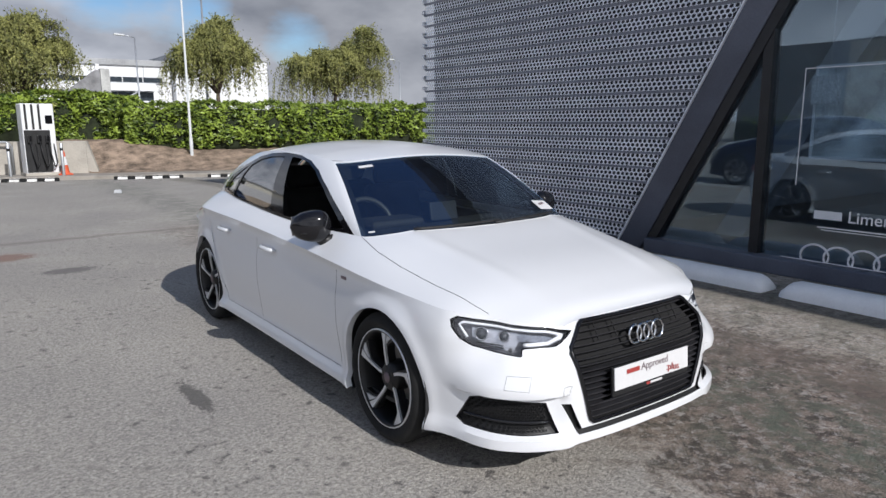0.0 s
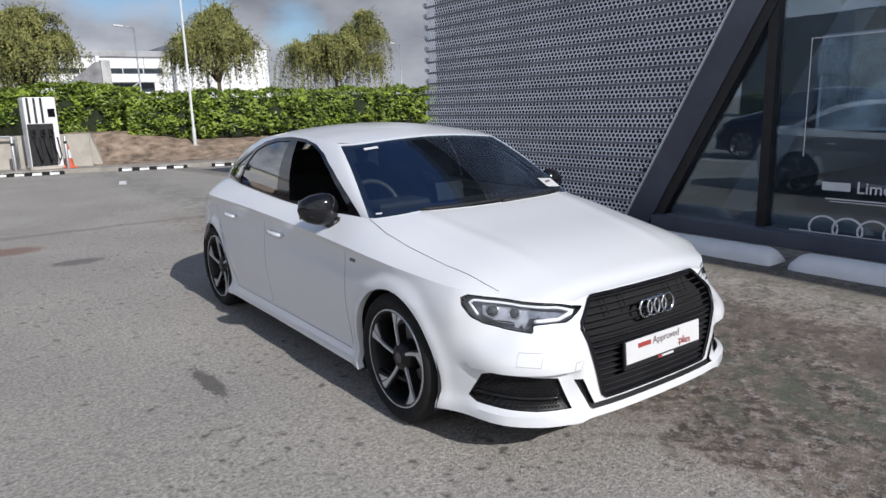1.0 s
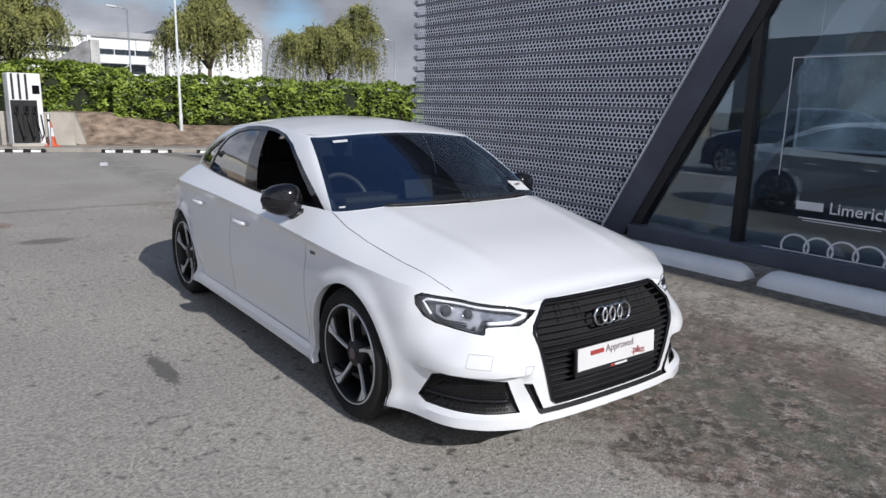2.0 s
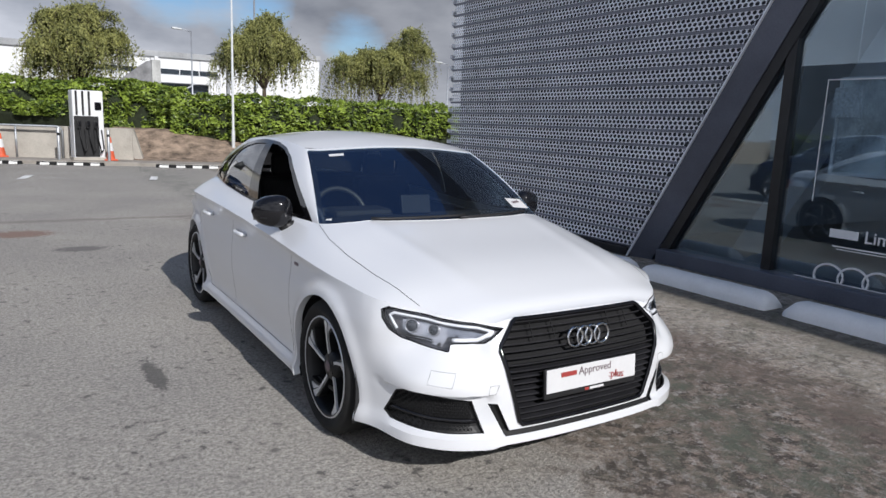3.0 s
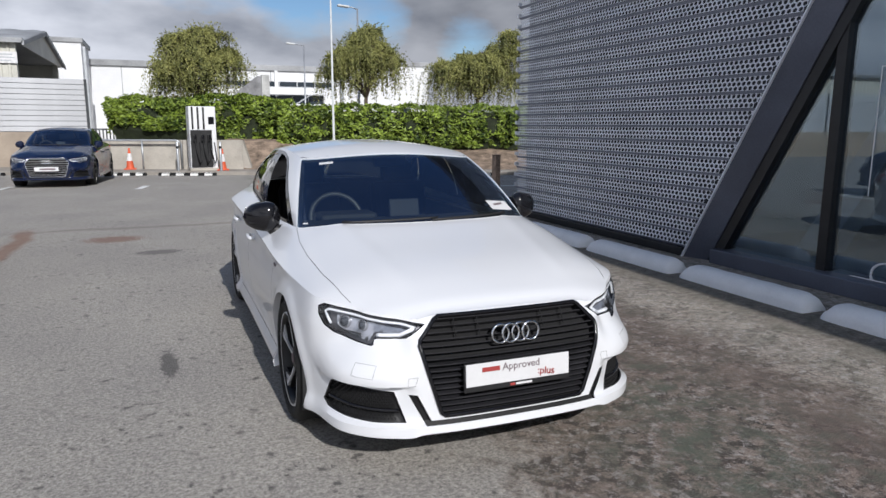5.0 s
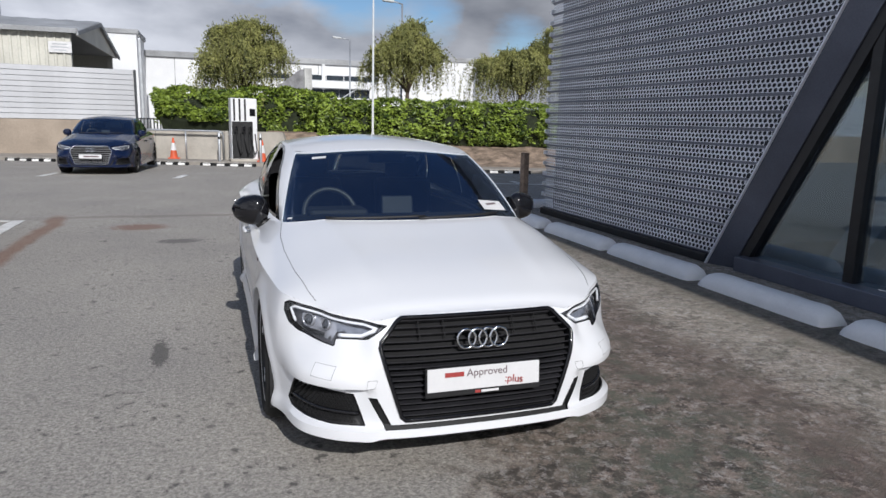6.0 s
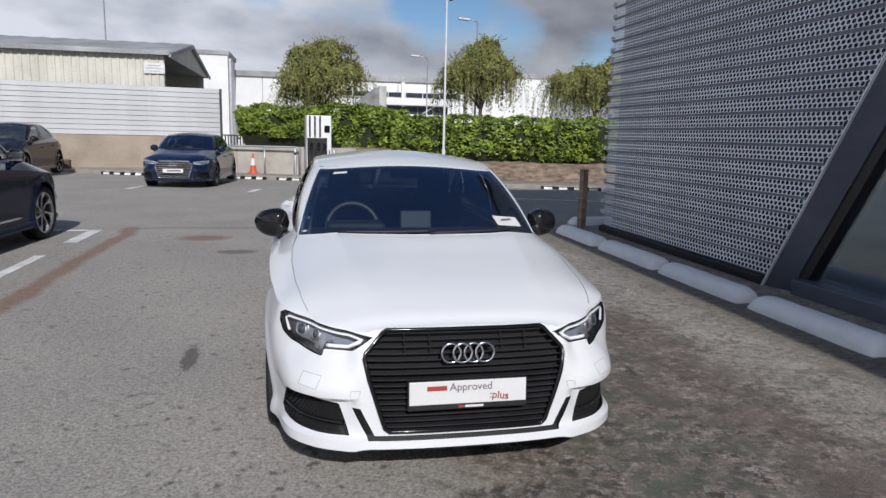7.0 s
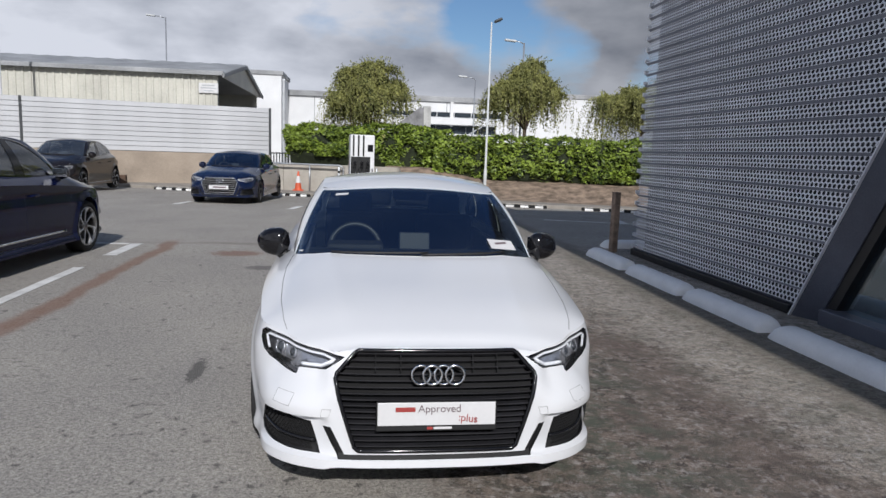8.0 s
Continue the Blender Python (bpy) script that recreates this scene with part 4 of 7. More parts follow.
def build_tree(x, y, zb, lean, lumps, seed, label):
    """A weeping birch: trunk, arching limbs, and hanging strands of small leaves under each limb."""
    rng = np.random.default_rng(seed)
    tree = thing("tree", label, "tree", pose(x, y, zb))
    centres, normals = [], []
    top = max(q[2] for q in lumps)
    trunk = [(0, 0, 0), (0.05 * lean, 0.02, 0.8), (0.16 * lean, 0.0, 1.7), (0.3 * lean, 0.03, top * 0.62), (0.42 * lean, 0, top * 0.86)]
    mesh("trunk", *tube(trunk, [0.13, 0.11, 0.09, 0.06, 0.025], 9), M_BARK, tree, smooth=True)
    limb_pieces = []

    def strand(start, a, length, thick=0.036):
        """One shoot that springs outward and then hangs, with its leaves."""
        out = Vector((math.cos(a), math.sin(a), 0)) * length * rng.uniform(0.12, 0.55)
        sway = Vector((rng.normal(), rng.normal(), 0)) * 0.10 * length
        steps = int(5 + length * 44)
        line = [start + out * math.sin(q / steps * 1.7) + sway * (q / steps) ** 2 + Vector((0, 0, length * (0.16 * math.sin(q / steps * 2.6) - (q / steps) ** 1.7))) for q in range(steps)]
        for q, p in enumerate(line):
            if rng.uniform() < 0.30:
                continue
            w = thick * (1.5 - 0.8 * q / steps)
            centres.append(tuple(p + Vector(tuple(rng.normal(size=3) * w))))
            normals.append((math.cos(a), math.sin(a), 0.5))
        return line

    for lx, ly, lz, reach, drop, amount in lumps:
        root = Vector((0.25 * lean, 0, top * 0.45))
        tip = Vector((lx, ly, lz))
        mid = root.lerp(tip, 0.55) + Vector((0, 0, 0.25))
        pts = [root, root.lerp(mid, 0.5) + Vector((0, 0, 0.1)), mid, mid.lerp(tip, 0.6) + Vector((0, 0, 0.12)), tip]
        mesh("limb", *tube(pts, [0.05, 0.045, 0.035, 0.022, 0.010], 6), M_BARK, tree, smooth=True)
        # arching boughs round the limb's end, each hung with shoots
        boughs = 9
        for k in range(boughs):
            a = 2 * math.pi * (k + rng.uniform(-0.35, 0.35)) / boughs
            far = reach * rng.uniform(0.30, 1.22)
            rise = reach * rng.uniform(-0.05, 0.50)
            arc = [tip + Vector((math.cos(a) * far * u, math.sin(a) * far * u * 0.8, rise * math.sin(u * 2.3) - 0.30 * far * u ** 2.4)) for u in np.linspace(0, 1, 8)]
            limb_pieces.append(tube(arc, [0.014 - 0.0014 * q for q in range(8)], 4))
            each = max(5, int(amount * 3.3 / boughs * rng.uniform(0.45, 1.5)))
            for q in range(each):
                u = rng.uniform(0.12, 1.0) ** 0.75
                j = min(int(u * 7), 6)
                at = arc[j].lerp(arc[j + 1], u * 7 - j) + Vector(tuple(rng.normal(size=3) * 0.05))
                long = drop * rng.uniform(0.07, 0.34) if rng.uniform() < 0.58 else drop * rng.uniform(0.34, 1.05)
                line = strand(at, a + rng.normal() * 0.5, long * (1.08 - 0.12 * u))
                if q % 3 == 0:
                    limb_pieces.append(tube([line[0], line[len(line) // 2], line[-1]], [0.006, 0.005, 0.003], 4))
            # a sprig that stands out above the bough
            for q in range(2):
                at = arc[rng.integers(2, 7)]
                up = Vector((math.cos(a) * 0.5 + rng.normal() * 0.3, math.sin(a) * 0.5, 1.0)).normalized() * rng.uniform(0.14, 0.50)
                for w in np.linspace(0, 1, 14):
                    p = at + up * w + Vector((math.cos(a), math.sin(a), -0.6)) * 0.12 * w * w
                    centres.append(tuple(p + Vector(tuple(rng.normal(size=3) * 0.022))))
                    normals.append((math.cos(a), math.sin(a), 0.7))
    mesh("twig_stuff", *merge(*limb_pieces), M_BARK, tree)["kind"] = "stuff"
    ob = leaf_cloud(np.array(centres), np.array(normals), 0.050, rng, M_BIRCH, "crown", tree, flat=1.6)
    ob["kind"] = "stuff"


def build_greenery():
    build_hedge(1.7, 34.0, 2.9, 1.5, 0.66, 2.27, 3, "long green laurel hedge on the earth bank", 36000, 0.34)
    build_hedge(-4.9, 1.9, 3.9, 1.6, 1.28, 2.60, 8, "green laurel hedge on bare stems behind the concrete wall", 13000, 0.34, 0.62)
    for s in (-3.5, -2.7, -1.9, -1.0, -0.2, 0.7, 1.4):
        p = kerb_at(s, 4.6, 0.1)
        rngx = random.Random(s)
        stem = mesh("shrub_stem", *tube([(0, 0, 0), (rngx.uniform(-.1, .1), 0, 0.6), (rngx.uniform(-.2, .2), 0, 1.4)], [0.05, 0.04, 0.03], 7), M_BARK, smooth=True)
        stem.matrix_world = Matrix.Translation(p)
        tagged(stem, "bare brown stem under the hedge", "stem", "hedge stems")
    def dome(cx, wide, low, high, n, seed):
        """Limb ends over an uneven dome: x, y, z, spread, hanging length, shoots."""
        rng = random.Random(seed)
        ends = []
        for i in range(n):
            u, ang = (i + 0.5) / n, i * 2.4 + rng.uniform(-0.5, 0.5)
            r = math.sqrt(u) * rng.uniform(0.75, 1.12)
            z = high - (high - low) * r ** 1.8 + rng.uniform(-0.28, 0.22)
            ends.append((cx + wide * r * math.cos(ang), 0.7 * wide * r * math.sin(ang), z, rng.uniform(0.34, 0.64), rng.uniform(1.2, 2.7) * (0.7 + 0.45 * r), rng.uniform(26, 52)))
        return ends
    build_tree(0.1, 27.0, 0.0, 0.4, dome(0.1, 1.50, 3.55, 5.15, 15, 31), 11, "weeping birch with an uneven hanging green crown behind the hedge")
    build_tree(6.95, 27.0, 0.3, 0.3, dome(0.05, 1.45, 3.55, 5.10, 15, 44), 12, "weeping birch with thin hanging branches behind the hedge")
    build_tree(12.2, 27.0, 0.3, 0.9, dome(0.1, 1.95, 3.35, 4.15, 14, 57) + [(1.2, 0.1, 4.6, 0.5, 2.0, 45), (1.75, 0, 5.3, 0.45, 2.3, 50), (2.15, -0.1, 4.7, 0.5, 2.2, 45)], 13,
               "leaning weeping birch with a tall ragged top behind the hedge")


# ---- kerb stops, charger, cones, wall ----
def build_kerb_stops():
    rng = random.Random(5)
    k = 0
    for s, length in ((-7.1, 1.6), (-5.2, 1.7), (-2.7, 1.6), (-0.6, 1.8), (2.7, 1.9), (5.3, 1.9), (8.3, 1.9), (11.2, 1.9)):
        root = thing("kerb_stop", "black rubber parking stop with white patches on the asphalt", "parking stop",
                     Matrix.Translation(kerb_at(s, -0.28)) @ pose(0, 0, 0, 0, 0, KERB_TURN), "parking stops along the kerb")
        v, f = prism([(-0.08, 0.0), (-0.055, 0.085), (-0.03, 0.10), (0.03, 0.10), (0.055, 0.085), (0.08, 0.0)], length, "x", -length / 2)
        mesh("bar", v, f, M_RUBBER, root)
        n = 4
        for i in range(n):
            x = -length / 2 + (i + 0.5) * length / n
            part("white_patch", box(length / n * 0.55, 0.072, 0.004, (x, 0, 0.1025)), M_LINE, root)
            part("white_patch", box(length / n * 0.55, 0.004, 0.07, (x, -0.072, 0.045), turn=Matrix.Rotation(radians(-16), 4, "X")), M_LINE, root)


def build_charger():
    c = thing("charging_station", "tall white electric car charger with black cable front", "charger", Matrix.Translation(kerb_at(-0.35, 0.62, 0.125)) @ pose(0, 0, 0, 0, 0, 6) @ Matrix.Scale(1.08, 4))
    part("plinth", box(0.86, 0.62, 0.08, (0, 0, 0.04), 0.01), M_CONCRETE, c)
    part("cabinet", box(0.78, 0.55, 1.86, (0, 0, 0.99), 0.03), M_CHARGER, c)
    part("front_panel", box(0.62, 0.03, 1.12, (-0.06, -0.288, 0.66), 0.01), M_BLACK, c, "black lower front with cable holsters")
    for x in (-0.29, -0.13, 0.03):
        part("stripe", box(0.055, 0.02, 0.66, (x, -0.283, 1.57), 0.004), M_BLACK, c)
    part("screen", box(0.17, 0.02, 0.22, (0.25, -0.284, 1.50), 0.006), M_GLOSSBLACK, c)
    for i, x in enumerate((-0.26, -0.03, 0.17)):
        h = part("holster", box(0.11, 0.09, 0.20, (x, -0.34, 0.98), 0.02), M_BLACK, c)
        part("plug", box(0.06, 0.10, 0.13, (x, -0.40, 1.02), 0.015), M_GLOSSBLACK, h)
        pts = [(x, -0.40, 0.95), (x + 0.03, -0.43, 0.6), (x + 0.10, -0.42, 0.22), (x + 0.18, -0.36, 0.35), (x + 0.14, -0.31, 0.85)]
        mesh("cable", *tube(pts, 0.016, 6), M_BLACK, c, smooth=True)
    for dx in (-0.72, 0.66):
        b = thing("bollard", "slim grey steel bollard beside the charger", "bollard", Matrix.Translation(kerb_at(-0.35 + dx, 0.32, 0.125)), "charger bollards")
        mesh("tube", *lathe([(0.0, 0.94), (0.035, 0.94), (0.042, 0.93), (0.042, 0.0)], 16), M_GALV, b, smooth=True)
        mesh("band", *lathe([(0.044, 0.72), (0.044, 0.80)], 16), M_BLACK, b)
    for s, t in ((0.30, 0.55), (-2.85, 0.9)):
        co = thing("traffic_cone", "orange traffic cone with a white sleeve on the path", "traffic cone", Matrix.Translation(kerb_at(s, t, 0.125)), "traffic cones")
        part("base", box(0.38, 0.38, 0.04, (0, 0, 0.02), 0.012), M_ORANGE, co)
        mesh("cone", *lathe([(0.135, 0.04), (0.125, 0.06), (0.028, 0.70), (0.02, 0.715), (0.0, 0.715)], 20), M_ORANGE, co, smooth=True)
        mesh("sleeve", *lathe([(0.094, 0.29), (0.055, 0.54)], 20), M_CONEWHITE, co, "white reflective sleeve", smooth=True)


def build_low_wall():
    w = thing("wall_low", "low pale concrete retaining wall behind the charger", "wall", kind="structure")
    for a, b in ((-5.4, -3.6), (-3.59, -1.2), (-1.19, 0.80)):
        p0, p1 = kerb_at(a, 1.35), kerb_at(b, 1.35)
        m = Matrix.Translation(p0.lerp(p1, 0.5)) @ pose(0, 0, 0, 0, 0, KERB_TURN)
        bm = box(b - a, 0.22, 1.0, (0, 0, 0.60), 0.015)
        o = part("wall_panel", bm, M_CONCRETE, w)
        o.matrix_local = m
    o = mesh("wall_end", *prism([(0, 0.10), (0.30, 0.10), (0.02, 1.09), (0, 1.09)], 0.24, "y", -0.12), M_CONCRETE, w)
    o.matrix_local = Matrix.Translation(kerb_at(0.805, 1.35)) @ pose(0, 0, 0, 0, 0, KERB_TURN)


def build_guard_rail():
    """A bent steel tube along the low wall, with posts."""
    g = thing("guard_rail", "grey tubular steel guard rail along the low wall", "guard rail")
    pts = [kerb_at(-1.16, 1.0, 0.13), kerb_at(-1.16, 1.0, 0.95), kerb_at(-1.20, 1.0, 1.04), kerb_at(-1.30, 1.0, 1.09), kerb_at(-5.0, 1.0, 1.09), kerb_at(-5.10, 1.0, 1.04), kerb_at(-5.14, 1.0, 0.95), kerb_at(-5.14, 1.0, 0.13)]
    mesh("tube", *tube(pts, 0.034, 8), M_GALV, g, smooth=True)
    for q in (-2.45, -3.75):
        mesh("post", *tube([kerb_at(q, 1.0, 0.13), kerb_at(q, 1.0, 1.07)], 0.030, 8), M_GALV, g, smooth=True)


# ---- steel fence, shed, white building ----
def build_fence():
    a, b = Vector((-3.85, 26.6, 0)), Vector((-26.4, 22.2, 0))
    d = b - a
    length = d.length
    m = Matrix.Translation(a) @ pose(0, 0, 0, 0, 0, math.degrees(math.atan2(d.y, d.x)))
    f = thing("wall_fence", "white ribbed steel fence on a tan concrete base wall", "fence", m, kind="structure")
    part("base_wall", box(length, 0.30, 1.38, (length / 2, 0, 0.525), 0.02), mat("tan_concrete", (0.36, 0.30, 0.24), 0.9, vary=0.14, scale=1.2, fine=30, bump=0.3), f, "tan rendered concrete base wall")
    n, h = 10, 0.189
    bay = 9.0
    for k in range(int(length / bay) + 1):
        x0, x1 = k * bay + 0.05, min((k + 1) * bay - 0.05, length)
        if x1 - x0 < 1:
            continue
        shared = None
        for i in range(n):
            z = 1.226 + i * h
            if shared is None:
                v, fc = prism([(0.0, 0.004), (0.04, 0.012), (0.04, h - 0.010), (0.0, h - 0.004)], x1 - x0, "x", x0)
                o = mesh("fence_panel", v, fc, M_SLATWHITE, f)
                shared = o.data
            else:
                o = new("fence_panel", shared)
                o.parent = f
            o.location = (0, 0.0, z)
        part("backing", box(x1 - x0, 0.02, n * h, ((x0 + x1) / 2, -0.03, 1.226 + n * h / 2)), M_SLATESHADE, f)
        part("fence_post", box(0.09, 0.12, n * h + 0.02, (k * bay, 0, 1.226 + n * h / 2), 0.01), M_HEADDARK, f)


def build_shed():
    sh = thing("shed", "beige metal shed with a grey pitched roof and an open gable", "shed")
    x0, x1, y0, y1, ym, ze, zr = -32.0, -5.9, 28.0, 40.0, 34.0, 4.58, 5.62
    rib = []
    n = int((x1 - x0 - 0.3) / 0.30)
    for i in range(n):
        xa = x0 + i * 0.30
        rib += [(xa, 0.0), (xa + 0.03, -0.035), (xa + 0.10, -0.035), (xa + 0.13, 0.0)]
    rib = [p for p in rib if p[0] < x1 - 0.45]
    out = rib + [(x1 - 0.45, 0.0), (x1 - 0.45, 0.12), (x0, 0.12)]
    v, f = prism(out, ze - 0.02, "z", 0.0)
    o = mesh("front_wall", v, f, M_BEIGE, sh, "beige ribbed metal wall")
    o.location = (0, y0, 0)
    part("rear_wall", box(x1 - x0 - 0.5, 0.15, ze, ((x0 + x1) / 2 - 0.3, y1, ze / 2)), M_BEIGE, sh)
    # near-black sheet that paints the shade inside the open gable
    part("inner_shade_wall", box(0.15, y1 - y0 - 0.3, ze, (x1 - 5.0, ym, ze / 2)), M_INSHADE, sh)
    part("corner_post", box(0.25, 0.25, ze, (x1 - 0.42, y0 + 0.12, ze / 2), 0.01), M_BEIGE, sh)
    part("corner_post", box(0.25, 0.25, ze, (x1 - 0.42, y1 - 0.12, ze / 2), 0.01), M_BEIGE, sh)
    part("gutter", box(x1 - x0, 0.16, 0.14, ((x0 + x1) / 2, y0 - 0.16, ze), 0.02), M_ROOFGREY, sh)
    for nm, ya, yb in (("roof_front", y0 - 0.3, ym), ("roof_rear", y1 + 0.3, ym)):
        verts, faces = [], []
        k = int((x1 - x0) / 0.45)
        for i in range(k + 1):
            xx = x0 + (x1 - x0) * i / k
            up = 0.03 if i % 2 else 0.0
            verts += [(xx, ya, ze - 0.03 + up), (xx, yb, zr + up), (xx, ya, ze - 0.12), (xx, yb, zr - 0.10)]
        for i in range(k):
            q, r = 4 * i, 4 * i + 4
            faces += [(q, r, r + 1, q + 1), (q + 2, q + 3, r + 3, r + 2), (q, q + 2, r + 2, r)]
        faces += [(0, 1, 3, 2), (4 * k, 4 * k + 2, 4 * k + 3, 4 * k + 1)]
        mesh(nm, verts, faces, M_ROOFGREY, sh, "weathered grey sheet roof")
    v, f = prism([(y0 - 0.3, ze - 0.04), (ym, zr - 0.02), (y1 + 0.3, ze - 0.04), (y1 + 0.3, ze - 0.20), (ym, zr - 0.20), (y0 - 0.3, ze - 0.20)], 0.08, "x", x1 - 0.03)
    mesh("barge_board", v, f, M_ROOFGREY, sh)
    v, f = prism([(y0 - 0.05, ze - 0.16), (ym, zr - 0.16), (y1 + 0.05, ze - 0.16)], 0.06, "x", x1 - 0.16)
    mesh("gable_panel", v, f, M_BEIGE, sh, "pale gable cladding over the opening")
    for xx in (-15.6, -24.0):
        part("downpipe", box(0.12, 0.12, ze, (xx, y0 - 0.1, ze / 2), 0.02), M_ROOFGREY, sh)
    sg = thing("notice_board", "small white notice on the shed wall", "sign", pose(-6.55, y0 - 0.08, 3.93))
    part("board", box(0.80, 0.03, 0.42, (0, 0, 0), 0.004), M_CONEWHITE, sg)
    for i, w in enumerate((0.5, 0.62, 0.4)):
        part("text_bar", box(w, 0.006, 0.045, (0, -0.017, 0.11 - 0.11 * i)), M_GALV, sg)


def build_white_building():
    wb = thing("warehouse", "long white industrial building with a grey roof edge and window band", "building")
    part("wall", box(24.0, 14.0, 6.2, (2.2, 68.0, 3.1)), M_CLADWHITE, wb)
    part("roof_edge", box(24.4, 14.4, 0.5, (2.2, 68.0, 6.42), 0.05), M_ROOFGREY, wb)
    for i in range(6):
        part("panel_joint", box(0.06, 0.04, 6.1, (-8.0 + 4.0 * i, 60.97, 3.1)), M_ROOFGREY, wb)
    for i in range(7):
        w = part("window", box(1.52, 0.10, 0.42, (3.1 + 1.6 * i, 60.96, 5.05)), M_DARKGLASS, wb)
        part("sill", box(1.6, 0.2, 0.06, (3.1 + 1.6 * i, 60.9, 4.80)), M_GALV, w)
    part("pier", box(0.30, 0.30, 2.2, (8.45, 60.85, 5.1), 0.02), M_CLADWHITE, wb)
    part("fascia_box", box(7.4, 0.9, 0.62, (9.0, 60.5, 4.42), 0.03), M_CLADWHITE, wb)
    for i in range(5):
        part("glazed_bay", box(1.36, 0.10, 0.78, (6.3 + 1.42 * i, 60.95, 3.66)), M_DARKGLASS, wb)
    part("canopy", box(8.2, 1.6, 0.14, (8.6, 60.2, 3.22), 0.03), M_CLADWHITE, wb)
    part("brace", box(3.2, 0.10, 0.10, (10.0, 60.0, 3.3), turn=Matrix.Rotation(radians(-32), 4, "Y")), M_GALV, wb)
    tb = thing("end_wall", "grey block wall with a sloping top and a pale pier behind the hedge", "wall")
    v, f = prism([(1.1, 0), (2.40, 0), (2.40, 3.36), (2.25, 3.36), (1.1, 2.45)], 0.3, "y", 25.6)
    mesh("wall", v, f, mat("grey_blockwork", (0.26, 0.26, 0.27), 0.9, vary=0.2, scale=3, fine=20, bump=0.3), tb)
    part("corner_pier", box(0.30, 0.36, 3.42, (2.555, 25.72, 1.71), 0.01), mat("pale_pier", (0.50, 0.50, 0.49), 0.85, vary=0.18, scale=3, fine=20, bump=0.2), tb)
    bb = thing("warehouse", "tall white block of an industrial building behind birches", "building")
    part("wall", box(8.2, 12.0, 6.9, (18.4, 66.0, 3.45)), M_CLADWHITE, bb)
    part("roof_edge", box(8.4, 12.2, 0.45, (18.4, 66.0, 7.1), 0.05), M_ROOFGREY, bb)
    for i in range(3):
        part("window", box(1.2, 0.10, 0.9, (16.2 + 2.0 * i, 59.96, 2.6)), M_DARKGLASS, bb)
    lb = thing("warehouse", "narrow tall white building beside the shed", "building")
    part("wall", box(3.2, 6.0, 7.3, (-7.9, 58.0, 3.65)), M_CLADWHITE, lb)
    part("roof_edge", box(3.5, 6.2, 0.35, (-7.9, 58.0, 7.45), 0.05), M_ROOFGREY, lb)
    part("downpipe", box(0.22, 0.22, 7.0, (-6.1, 54.9, 3.5), 0.04), M_GALV, lb)


def build_lamps():
    def street_lamp(x, y, zb, h, arm, label, pole_mat, head_mat, rad=0.06, tilt=4, head=0.56):
        lp = thing("street_lamp", label, "street lamp", pose(x, y, zb), "street lamps")
        mesh("pole", *lathe([(rad * 1.35, 0.0), (rad * 1.35, 0.9), (rad, 0.95), (rad * 0.62, h), (0, h)], 14), pole_mat, lp, smooth=True)
        s = 1 if arm > 0 else -1
        if abs(arm) > 0.3:
            mesh("arm", *tube([(0, 0, h - 0.05), (arm * 0.5, 0, h + 0.03), (arm, 0, h + 0.06)], 0.028, 7), pole_mat, lp, smooth=True)
        hx = arm + s * head * 0.4
        part("lamp_head", box(head, 0.24, 0.10, (hx, 0, h + 0.07), 0.04, Matrix.Rotation(radians(-tilt * s), 4, "Y")), head_mat, lp)
    street_lamp(4.42, 22.2, 0.10, 6.15, 0.12, "slim pale lamp post with a small dark head on the bank", M_POLEWHITE, M_HEADDARK, 0.044, 24, 0.30)
    street_lamp(7.6, 30.3, 0.0, 6.9, -0.45, "grey lamp post with a pale flat head behind the birch", M_GALV, M_POLEWHITE)
    street_lamp(7.3, 42.0, 0.0, 6.4, -0.6, "distant grey lamp post with a pale head", M_GALV, M_POLEWHITE)
    street_lamp(25.4, 42.0, 0.0, 5.9, -0.6, "distant grey lamp post with a pale head", M_GALV, M_POLEWHITE)
    street_lamp(-12.6, 45.0, 0.0, 9.6, -0.7, "tall lamp post behind the shed", M_GALV, M_POLEWHITE)
    street_lamp(-13.4, 25.0, 0.0, 9.5, -0.6, "tall slim lamp post in front of the shed", M_POLEWHITE, M_POLEWHITE)


